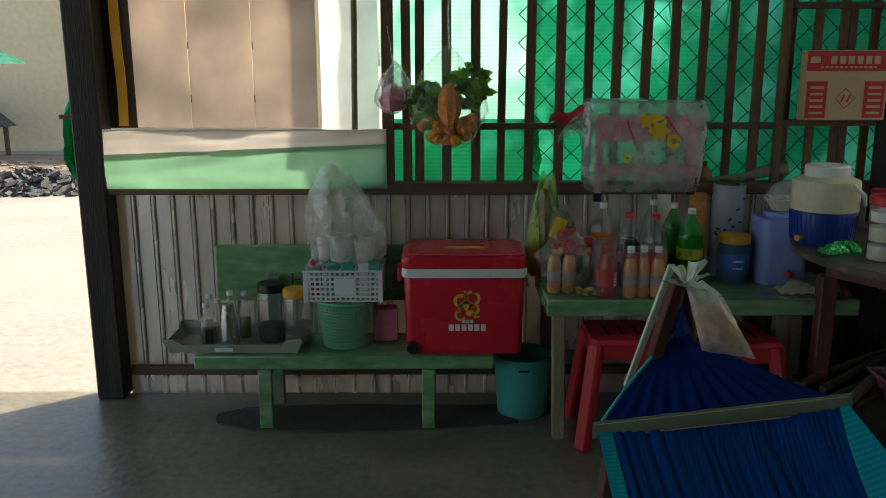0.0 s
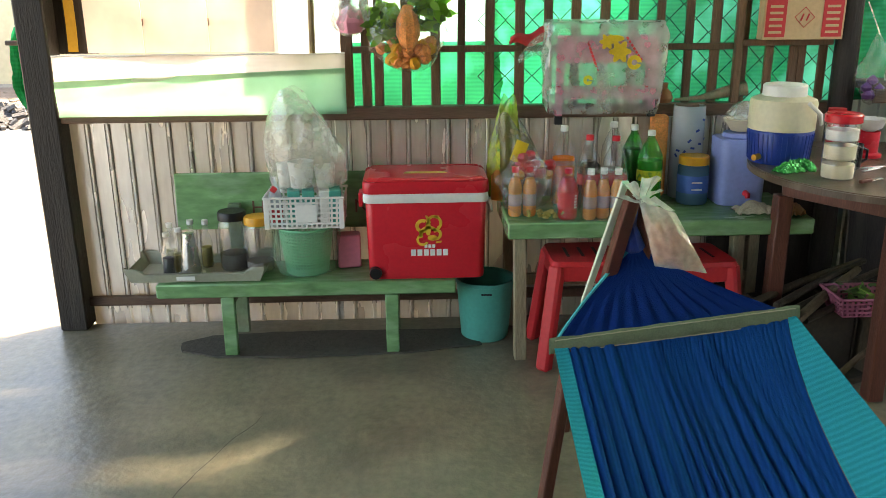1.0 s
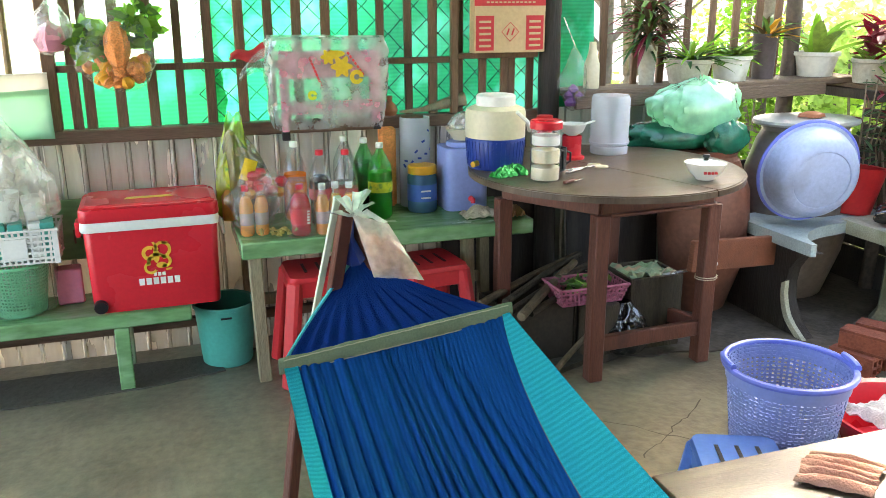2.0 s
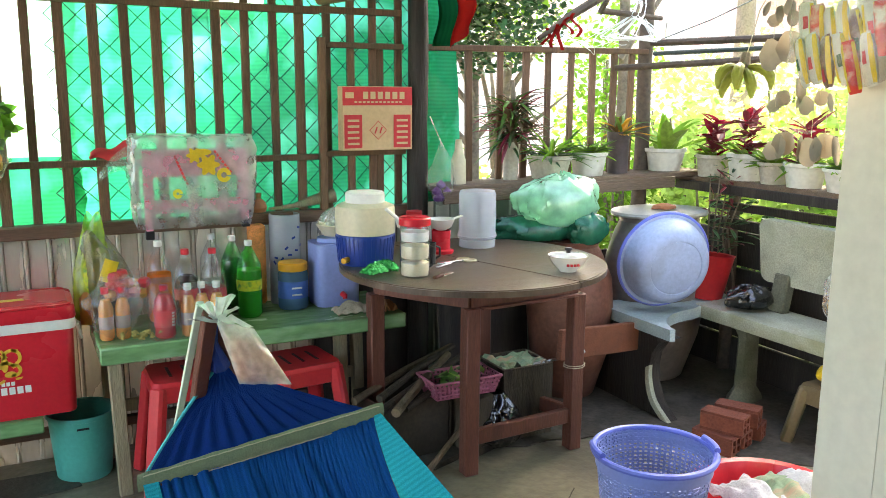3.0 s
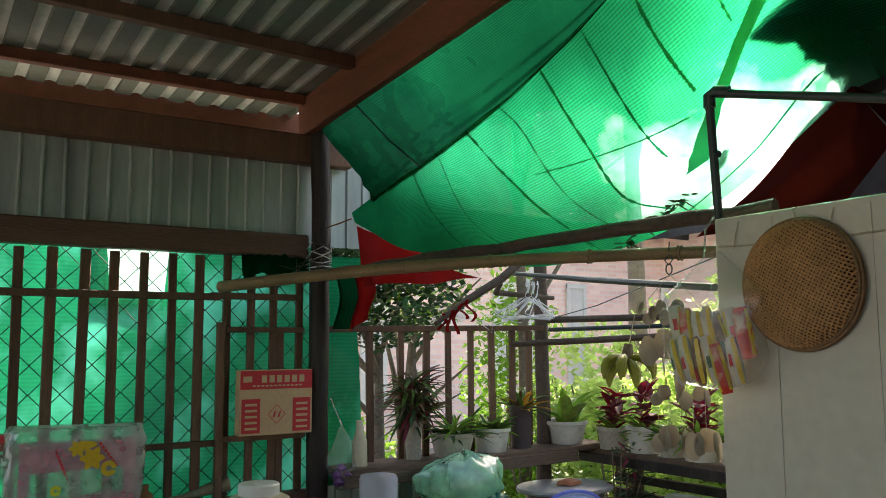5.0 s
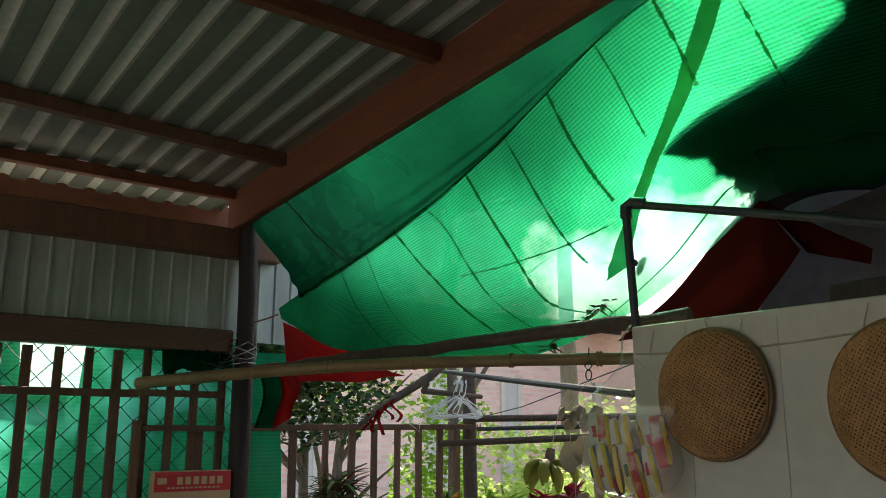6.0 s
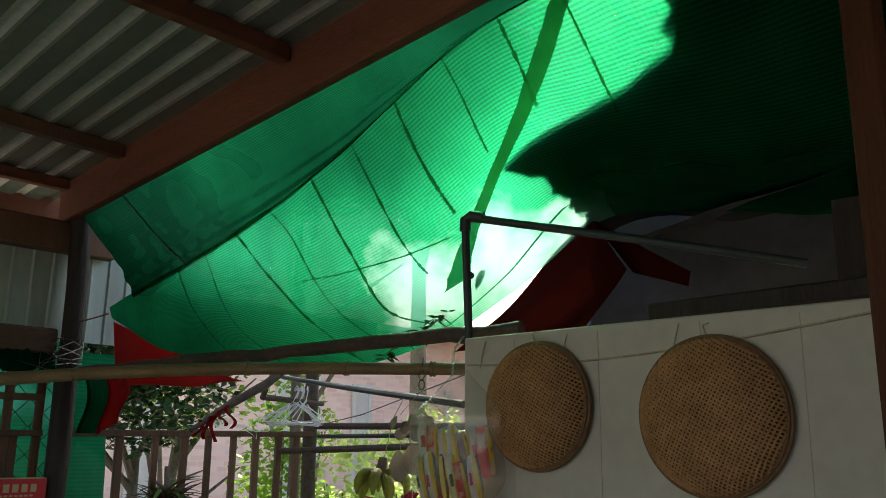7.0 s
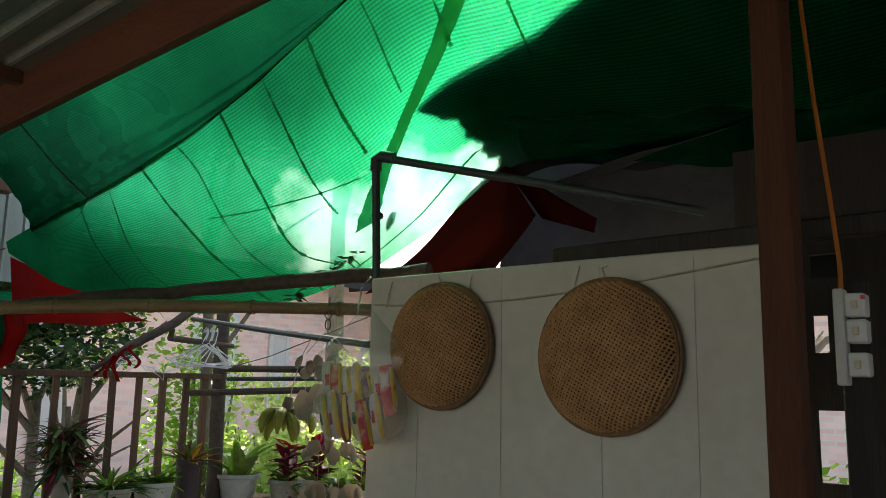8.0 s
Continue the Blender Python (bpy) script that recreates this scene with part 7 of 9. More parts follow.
APEX = Vector((0.625, 2.10, 0.83))


def bed_edge(side, v):
    """The hammock's border from the near spreader bar (v = 0) to the far one (v = 1)."""
    a = BL if side < 0 else BR
    b = Vector((0.70, -0.72, 0.60)) if side < 0 else Vector((1.42, -0.68, 0.66))
    p = lerp(a, b, v)
    bulge = math.sin(math.pi * v)
    p.z -= 0.30 * bulge if side < 0 else 0.40 * bulge
    p.x += side * 0.10 * bulge
    return p


def bed(u, v):
    l, r = bed_edge(-1, v), bed_edge(1, v)
    p = lerp(l, r, u)
    p.z -= 0.10 * math.sin(math.pi * u) * math.sin(math.pi * min(v * 1.6, 1)) + 0.02 * math.sin(math.pi * u)
    ph = u * 2 * math.pi * 23 + 0.8 * math.sin(v * 3) + 7.0 * noise.noise((u * 4, v * 0.7, 0))
    slack = min(1.0, max(0.0, (border_at(v) - u) / 0.03)) * min(1.0, max(0.0, (u - 0.03) / 0.05))
    deep = max(0.35, 0.85 + 1.3 * noise.noise((u * 7, v * 1.1, 5)))
    p.z += 0.024 * (abs(math.sin(ph / 2)) ** 0.6 - 0.68) * (0.35 + 0.65 * min(v * 5, 1)) * deep * slack
    p.z += 0.006 * noise.noise((u * 14, v * 6, 2)) * slack
    return p




def border_at(v):
    return 0.975 - 0.19 * (1 - math.exp(-v / 0.09))


part("bed", Geo().grid(lambda u, v: bed(0.06 + (border_at(v) - 0.06) * u, v), 300, 60), F["hammock"], hm, smooth=80)
part("border", Geo().grid(lambda u, v: bed(0.06 * u, v), 6, 60), F["hammock_teal"], hm, "turquoise woven border", smooth=80)
part("border", Geo().grid(lambda u, v: bed(border_at(v) + (1 - border_at(v)) * u, v) + Vector((0, 0, 0.004)), 30, 60), F["hammock_teal"], hm, "turquoise woven border", smooth=80)


def gather(u, v):
    p = lerp(lerp(BL, BR, u), APEX, v)
    p.z += 0.010 * (1 - v) * math.sin(u * 2 * math.pi * 12) * min(v * 5, 1) + 0.03 * math.sin(math.pi * v) * (0.5 - abs(u - 0.5)) - 0.02 * math.sin(math.pi * v)
    p.y += 0.05 * math.sin(math.pi * v)
    return p


part("gathered_end", Geo().grid(gather, 90, 24), F["hammock_navy"], hm, "dark blue gathered end", smooth=80)
part("edge_cord", Geo().tube([gather(0, i / 10) + Vector((-0.004, 0, 0)) for i in range(11)], 0.005, 6), M["hammock_teal"], hm)


def sleeve(u, v):
    p = lerp(BL + Vector((-0.012, 0.002, -0.002)), BR + Vector((0.012, -0.002, 0.002)), u)
    a = 2 * math.pi * v
    return p + Vector((0, 0.010 * math.cos(a), 0.024 * math.sin(a) + 0.004 * noise.noise((u * 12, 0, 0))))


bar = part("spreader_sleeve", Geo().grid(sleeve, 60, 12), M["khaki"], hm, "khaki webbing sleeve over the spreader bar")
for dz in (0.019, -0.019):
    part("stitching", Geo().tube([lerp(BL, BR, i / 40) + Vector((0, -0.0085, dz + 0.001 * (i % 2))) for i in range(41)], 0.0016, 5), M["stitch"], bar)
part("spreader_sleeve", Geo().tube([bed_edge(-1, 1), bed_edge(1, 1)], 0.02, 10), M["khaki"], hm)
part("gathered_end", Geo().grid(lambda u, v: lerp(lerp(bed_edge(-1, 1), bed_edge(1, 1), u), (1.06, -1.05, 0.95), v), 30, 8), M["hammock_dark"], hm)
part("stand_leg", Geo().beam((0.552, 2.60, 0), (0.585, 1.99, 1.0), 0.035, 0.035, 0.004), M["redwood"], hm, "red-brown timber stand leg")
part("stand_leg", Geo().beam((0.92, 2.55, 0), (0.605, 2.03, 0.99), 0.035, 0.035, 0.004), M["redwood"], hm)
part("stand_leg", Geo().beam((0.85, -1.35, 0), (1.06, -1.06, 1.0), 0.035, 0.035, 0.004), M["redwood"], hm)
part("stand_leg", Geo().beam((1.35, -1.35, 0), (1.07, -1.08, 1.0), 0.035, 0.035, 0.004), M["redwood"], hm)
part("stand_leg", Geo().beam((0.385, 2.04, 0.0), (0.462, 2.07, 0.55), 0.034, 0.034, 0.004), M["redwood"], hm)
part("stand_rail", Geo().beam((0.74, 2.565, 0.03), (1.10, -1.33, 0.03), 0.04, 0.04), M["redwood"], hm)
part("pale_stick", Geo().beam((0.535, 2.28, 0.60), (0.562, 1.985, 1.03), 0.018, 0.012, 0.002), M["pale_stick"], hm, "pale green painted stick")
part("tie", Geo().tube([APEX, (0.60, 2.06, 0.90), (0.597, 2.02, 0.975)], [0.03, 0.016, 0.012], 8), M["hammock_dark"], hm)

sp = thing("spice_pouch", (0.68, 1.98, 0.79), "clear pouch of orange chilli salt hanging on the hammock stand", "pouch")
A0, A1, A2, A3 = Vector((0.595, 1.975, 0.985)), Vector((0.685, 1.965, 0.955)), Vector((0.778, 1.97, 0.795)), Vector((0.645, 1.972, 0.815))


def pouch_face(side):
    def fn(u, v):
        p = lerp(lerp(A0, A1, u), lerp(A3, A2, u), v)
        b = (math.sin(math.pi * u) * math.sin(math.pi * v)) ** 0.7
        return p + Vector((0, side * (0.004 + 0.022 * b + 0.006 * noise.noise((u * 6, v * 6, side))), 0))
    return fn


part("front", Geo().grid(pouch_face(-1), 20, 20), F["pouch"], sp)
part("back", Geo().grid(pouch_face(1), 20, 20), F["pouch"], sp)
part("salt", Geo().grid(lambda u, v: lerp(lerp(A0, A1, 0.06 + 0.88 * u), lerp(A3, A2, 0.06 + 0.88 * u), 0.22 + 0.74 * v) + Vector((0, -0.012 * math.sin(math.pi * u) * math.sin(math.pi * v), 0)), 16, 16), M["orange_food"], sp, solid=0.012)
for k, (d, w) in enumerate((((-0.03, 0.0, 0.05), 0.03), ((0.02, -0.01, 0.065), 0.035), ((-0.055, 0, 0.015), 0.03), ((0.035, 0, 0.03), 0.03))):
    part("tied_tail", Geo().grid(lambda u, v, d=d, w=w: Vector((0.60, 1.975, 0.98)) + Vector(d) * v + Vector(((u - 0.5) * w * (0.4 + v), 0.006 * math.sin(u * 9), 0.004 * math.sin(u * 7 + v * 3))), 6, 6), F["bag_tail"], sp, "knotted white bag tail")
part("neck", Geo().grid(lambda u, v: lerp(lerp(Vector((0.575, 1.965, 1.0)), Vector((0.63, 1.962, 0.995)), u), lerp(A0, A1, u), v) + Vector((0, -0.008 * math.sin(3.1 * v), 0.004 * math.sin(u * 14))), 10, 6), F["bag_tail"], sp)

# ---- low table in front of the partition, laundry basket, basin ----
lt = thing("low_table", (1.70, 1.22, 0), "low brown wooden table with a worn glossy top", "table")
part("tabletop", Geo().box((1.69, 1.20, 0.345), (0.90, 0.72, 0.03), bev=0.004), M["table"], lt)
for x in (1.30, 2.09):
    for y in (0.90, 1.50):
        part("leg", Geo().box((x, y, 0.165), (0.05, 0.05, 0.33), bev=0.004), M["redwood"], lt)
for y in (0.90, 1.50):
    part("apron", Geo().box((1.695, y, 0.295), (0.74, 0.025, 0.07), bev=0.003), M["redwood"], lt)


def rag(u, v):
    """A cloth folded into five soft ridges, its ends uneven."""
    lift = abs(math.sin(v * 5 * math.pi / 1.02)) ** 0.7
    return (1.545 + 0.128 * u + 0.138 * v + 0.010 * math.sin(v * 9) * u, 1.415 - 0.120 * u + 0.092 * v + 0.012 * noise.noise((u * 4, v * 3, 2.0)),
            0.3625 + (0.010 + 0.024 * lift * (0.55 + 0.45 * math.sin(math.pi * u))) * (0.6 + 0.7 * noise.noise((u * 3 + 5, v * 4, 1.0)) ** 2) + 0.012 * math.sin(math.pi * v))


single("table_rag", Geo().grid(rag, 26, 60), M["rag"], "folded green and pink striped cloth on the low table", "cloth", solid=0.004, smooth=60)
lb = thing("laundry_basket", (2.03, 2.0, 0), "lilac pierced plastic laundry basket with a blue rim", "laundry basket")
part("wall", mesh_wall(round_wall(2.03, 2.0, 0.012, 0.152, 0.192, 0.335), 60, 24, 0.5, 0.55), M["lilac"], lb, solid=0.003)
part("base", Geo().lathe([(0, 0.0), (0.150, 0.0), (0.156, 0.03), (0.150, 0.03), (0.148, 0.008), (0, 0.008)], (2.03, 2.0, 0.0), 40), M["lilac"], lb)
part("band", Geo().lathe([(0.190, 0.30), (0.194, 0.302), (0.197, 0.35), (0.191, 0.35)], (2.03, 2.0, 0.0), 44), M["lilac"], lb)
part("rim", Geo().tube([(2.03 + 0.202 * math.cos(t * math.pi / 24), 2.0 + 0.202 * math.sin(t * math.pi / 24), 0.353) for t in range(49)], 0.011, 8, False), M["lilac_rim"], lb, "blue rolled rim")
for a in (-20, 160):
    ca, sa = math.cos(radians(a)), math.sin(radians(a))
    part("grip", Geo().tube([(2.03 + 0.205 * math.cos(radians(a + d)), 2.0 + 0.205 * math.sin(radians(a + d)), 0.368) for d in range(-16, 17, 4)], 0.011, 8), M["lilac_rim"], lb)
rb = thing("red_basin", (2.46, 1.88, 0), "red plastic basin full of wet laundry", "basin")
part("basin", Geo().lathe([(0, 0.004), (0.19, 0.0), (0.2, 0.01), (0.255, 0.15), (0.272, 0.155), (0.272, 0.168), (0.25, 0.162), (0.195, 0.014), (0, 0.012)], (2.46, 1.88, 0.0), 44), M["red"], rb)
for k, mt in enumerate(("cloth_grey", "cloth_green", "cloth_grey")):
    part("laundry", Geo().grid(lambda u, v, k=k: (2.30 + 0.10 * k + 0.20 * u, 1.74 + 0.28 * v - 0.03 * k, 0.15 + 0.05 * math.sin(3.1 * u) * math.sin(3.1 * v) + 0.03 * noise.noise((u * 5, v * 5, k * 3)) + 0.008 * k), 18, 18), M[mt], rb, "crumpled laundry", solid=0.006)
# ---- jars, basin and stone bench in the yard corner ----
SZ = 0.47
arc = [(3.20 + 0.36 * math.cos(radians(a)) - 0.02, 2.74 + 0.30 * math.sin(radians(a))) for a in range(172, 89, -9)]
sl = thing("stone_slab", (3.1, 3.15, 0), "grey-blue stone seat slab with a scooped edge", "stone seat")
part("slab", Geo().slab([(2.80, 3.34), (2.80, 2.79)] + arc + [(3.30, 3.08), (3.56, 3.18), (3.56, 3.42)], SZ - 0.055, SZ), M["stone_blue"], sl)
scoop = [(2.815, SZ - 0.056), (2.90, 0.375), (2.945, 0.31), (2.957, 0.245), (2.950, 0.16), (2.906, 0.074), (2.80, 0.0)]
part("support", Geo().slab([(3.36, 0.0), (3.36, SZ - 0.056)] + scoop, 2.835, 2.90, "x"), M["post"], sl, "near-black pedestal with a scooped side")
edge_ = [along([(0, a, b) for a, b in scoop], 0.50 + 0.5 * i / 12) for i in range(13)]
part("curved_leg", Geo().add([(x, p.y - 0.005, p.z + 0.005) for p in edge_ for x in (2.828, 2.850)] + [(x, p.y + 0.02, p.z - 0.012) for p in edge_ for x in (2.828, 2.850)],
     [(2 * i, 2 * i + 1, 2 * i + 3, 2 * i + 2) for i in range(12)] + [(26 + 2 * i, 26 + 2 * i + 2, 26 + 2 * i + 3, 26 + 2 * i + 1) for i in range(12)] + [(2 * i, 2 * i + 2, 26 + 2 * i + 2, 26 + 2 * i) for i in range(12)] + [(2 * i + 1, 27 + 2 * i, 27 + 2 * i + 2, 2 * i + 3) for i in range(12)]), M["stone"], sl, "pale curved rim of the pedestal")
sb2 = thing("stone_bench", (3.42, 2.5, 0), "mossy terrazzo stone bench with a backrest", "bench")


def rounded_slab(x0, x1, y0, y1, z0, z1, r):
    return taper_box(x0, x1, y0, y1, z0, z1, 0.985, r)


part("seat", rounded_slab(3.25, 3.56, 1.75, 3.12, SZ - 0.06, SZ + 0.005, 0.03), M["stone"], sb2)
bkr = Geo()
tmp = taper_box(-0.47, 0.47, -0.16, 0.16, 0, 0.05, 1.0, 0.045)
rot = Matrix.Rotation(radians(90), 3, "Z") @ Matrix.Rotation(radians(82), 3, "X")
bkr.f = tmp.f
bkr.v = [tuple(rot @ Vector(p) + Vector((3.50, 2.47, 0.765))) for p in tmp.v]
part("backrest", bkr, M["stone"], sb2)
# supports and legs take the shaded copy of the stone colour
for y in (2.80, 2.05):
    part("back_support", Geo().beam((3.50, y, SZ), (3.535, y, 0.66), 0.09, 0.06, 0.008), M["stone_shaded"], sb2)
for y in (2.88, 1.95):
    part("leg", Geo().lathe([(0.09, 0.0), (0.085, 0.03), (0.055, 0.08), (0.05, 0.34), (0.08, SZ - 0.061), (0, SZ - 0.061)], (3.40, y, 0), 8, sx=1.3, sy=0.7), M["stone_shaded"], sb2, "stone leg in a darker, shaded tone")

bj = thing("water_jar", (3.24, 3.40, 0), "large grey-brown glazed water jar with a flat lid", "jar")
part("body", Geo().lathe([(0, 0), (0.17, 0.0), (0.2, 0.02), (0.29, 0.25), (0.335, 0.52), (0.33, 0.68), (0.28, 0.82), (0.25, 0.87), (0.262, 0.90), (0.245, 0.90), (0, 0.89)], (3.24, 3.40, 0), 44, sx=0.9, sy=0.7), M["glaze"], bj)
part("lid", Geo().lathe([(0, 0.902), (0.285, 0.902), (0.29, 0.912), (0.285, 0.924), (0.20, 0.928), (0, 0.934)], (3.24, 3.40, 0), 44, sx=0.97, sy=0.75), M["lid_grey"], bj, "flat grey metal lid")
part("stone_weight", Geo().lathe([(0, 0), (0.05, 0.003), (0.045, 0.018), (0.02, 0.028), (0, 0.03)], (3.23, 3.36, 0.934), 12, wob=0.4, sx=1.4), M["terracotta"], bj)
tj = thing("clay_jar", (2.62, 3.42, 0), "brown terracotta jar beside the round table", "jar")
part("body", Geo().lathe([(0, 0), (0.12, 0.0), (0.14, 0.02), (0.20, 0.22), (0.225, 0.45), (0.21, 0.62), (0.15, 0.76), (0, 0.762)], (2.66, 3.38, 0), 40, sy=0.95), M["jar_clay"], tj)
part("rim", Geo().lathe([(0.148, 0.758), (0.135, 0.78), (0.145, 0.81), (0.125, 0.81), (0.12, 0.77), (0.148, 0.758)], (2.66, 3.38, 0), 40, sy=0.95), M["jar_clay"], tj)
gb = thing("net_bag", (2.50, 3.42, 0.80), "pale green plastic bag over a dark green one on the jar", "plastic bag")


def heap(c, rx, ry, rz, seed, wob=0.3):
    return Geo().grid(lambda u, v: (c[0] + rx * math.sin(math.pi * (0.03 + 0.94 * v)) * math.cos(2 * math.pi * u) * (1 + wob * noise.noise((2 * math.cos(6.28 * u) + seed, 2 * math.sin(6.28 * u), v * 3)) + 0.12 * noise.noise((7 * math.cos(6.28 * u), 7 * math.sin(6.28 * u), v * 9 + seed)) - 0.22 * abs(noise.noise((4 * math.cos(6.28 * u) + seed, 4 * math.sin(6.28 * u), v * 5))) + 0.06),
                                    c[1] + ry * math.sin(math.pi * (0.03 + 0.94 * v)) * math.sin(2 * math.pi * u),
                                    c[2] + rz * (1 - math.cos(math.pi * v)) * (1 + 0.35 * wob * noise.noise((3 * math.cos(6.28 * u), seed, v * 3)) - 0.05 * abs(noise.noise((9 * u, seed, v * 11))))), 88, 44)


part("pale_bag", heap((2.56, 3.36, 0.875), 0.225, 0.13, 0.135, 3.0), F["bag_green"], gb, "pale green crumpled bag")
part("dark_bag", heap((2.50, 3.42, 0.80), 0.30, 0.13, 0.075, 7.0), F["bag_darkgreen"], gb, "dark green crumpled bag")
part("dark_fold", heap((2.68, 3.28, 0.79), 0.11, 0.07, 0.085, 11.0), F["bag_darkgreen"], gb)

ba = thing("wash_basin", (3.03, 3.05, SZ), "lilac-blue plastic wash basin propped on its side", "basin")
tilt = Matrix.Rotation(radians(-14), 3, "Z") @ Matrix.Rotation(radians(98), 3, "X")
prof = [(0, 0.128), (0.125, 0.128), (0.133, 0.124), (0.136, 0.128), (0.150, 0.127), (0.172, 0.116), (0.192, 0.094), (0.208, 0.056), (0.217, 0.012), (0.220, 0.0), (0.236, 0.0), (0.240, -0.008), (0.236, -0.016), (0.222, -0.008), (0.204, 0.05), (0.17, 0.108), (0.14, 0.120), (0, 0.120)]
part("basin", Geo().lathe(prof, (3.02, 3.10, 0.722), 56, rot=tilt), M["basin_blue"], ba)
part("rim", Geo().tube([Vector((3.02, 3.10, 0.722)) + tilt @ Vector((0.239 * math.cos(t * math.pi / 26), 0.239 * math.sin(t * math.pi / 26), -0.008)) for t in range(53)], 0.009, 8, False), M["lilac_rim"], ba, "darker blue rolled rim")
part("base_ring", Geo().tube([Vector((3.02, 3.10, 0.722)) + tilt @ Vector((0.075 * math.cos(t * math.pi / 20), 0.075 * math.sin(t * math.pi / 20), 0.125)) for t in range(41)], 0.002, 5, False), M["lilac_rim"], ba)
rk2 = thing("red_bucket", (3.42, 3.17, SZ), "dark red plastic bucket tipped behind the basin", "bucket")
part("body", Geo().lathe([(0, 0.0), (0.09, 0.0), (0.125, 0.23), (0.13, 0.235), (0.12, 0.23), (0.085, 0.01), (0, 0.01)], (3.40, 3.20, SZ + 0.001), 30, rot=Matrix.Rotation(radians(6), 3, "Y")), M["red_dull"], rk2)
single("black_bag", heap((3.42, 2.90, SZ + 0.006), 0.13, 0.10, 0.06, 21.0, 0.4), F["bag_black"], "crumpled black plastic bag on the stone bench", "plastic bag")
wb = thing("hanging_bag", (3.36, 2.32, SZ), "white plastic bag of yellow fruit hung on the backrest", "plastic bag")
part("bag", bag_shape((3.36, 2.36, SZ + 0.07), 0.06, 0.07, 0.30, 0.1, 0.25, seed=15.0), F["bag_white"], wb)
part("fruit", Geo().lathe([(0, -0.04), (0.03, -0.025), (0.04, 0), (0.03, 0.03), (0, 0.04)], (3.36, 2.37, SZ + 0.15), 14), M["gold"], wb)
part("loop", Geo().tube([(3.36, 2.36, SZ + 0.36), (3.42, 2.36, 0.88), (3.50, 2.36, 0.925)], 0.004, 5), F["bag_white"], wb)


def hollow_brick(name_at, turn):
    x, y, z = name_at
    m = Matrix.Rotation(radians(turn), 3, "Z")
    b = thing("hollow_brick", (x, y, z), "red hollow clay brick stacked on the floor", "brick", "stacked bricks")
    L, W_, H_ = 0.19, 0.085, 0.085
    for c, s in (((0, 0, 0.006), (L, W_, 0.012)), ((0, 0, H_ - 0.006), (L, W_, 0.012)), ((0, -W_ / 2 + 0.006, H_ / 2), (L, 0.012, H_ - 0.024)), ((0, W_ / 2 - 0.006, H_ / 2), (L, 0.012, H_ - 0.024)),
                 ((0, 0, H_ / 2), (L, 0.010, H_ - 0.024)), ((0, -W_ / 4, H_ / 2), (L, W_ / 2 - 0.018, 0.010)), ((0, W_ / 4, H_ / 2), (L, W_ / 2 - 0.018, 0.010))):
        p = m @ Vector(c)
        part("clay_web", Geo().box((x + p.x, y + p.y, z + p.z), s, m, 0.001), M["brick"], b)


for at, turn in (((2.83, 2.50, 0), -72), ((2.93, 2.53, 0), -70), ((2.865, 2.49, 0.0855), -66), ((3.05, 2.56, 0), -62), ((2.985, 2.53, 0.0855), -60)):
    hollow_brick(at, turn)
plastic_stool("brown_stool", M["stool_brown"], 3.32, 2.28, 0.28, 0.12, 0.145, "low dull brown plastic stool below the stone bench")
single("yellow_sack", heap((3.32, 2.28, 0.283), 0.10, 0.09, 0.055, 31.0, 0.3), M["wrap_yellow"], "yellow packet on the cream stool", "packet")

# ---- potted plants on the shelf ----


def leaf_blade(base, way, length, width, droop, n=7, fold=0.25):
    """A long leaf that arches from base."""
    out = Geo()
    way = Vector(way).normalized()
    side = way.cross(Vector((0, 0, 1)))
    side = side.normalized() if side.length > 1e-3 else Vector((1, 0, 0))
    verts = []
    p, d = Vector(base), way.copy()
    for i in range(n + 1):
        t = i / n
        w = width * (math.sin(math.pi * min(0.12 + 0.88 * t, 1)) ** 0.7) * (1 if t < 0.98 else 0.1)
        verts += [p - side * w / 2, p + Vector((0, 0, -fold * w)), p + side * w / 2]
        d = (d + Vector((0, 0, -droop / n))).normalized()
        p = p + d * (length / n)
    out.add(verts, [q for i in range(n) for q in ((3 * i, 3 * i + 1, 3 * i + 4, 3 * i + 3), (3 * i + 1, 3 * i + 2, 3 * i + 5, 3 * i + 4))])
    return out


def pot_geo(x, y, z, r0, r1, h):
    return Geo().lathe([(0, 0), (r0, 0.0), (r0 * 1.02, 0.006), (r1 * 0.96, h * 0.82), (r1, h * 0.84), (r1 * 1.05, h * 0.86), (r1 * 1.05, h), (r1 * 0.94, h), (r1 * 0.9, h * 0.85), (0, h * 0.84)], (x, y, z), 30)


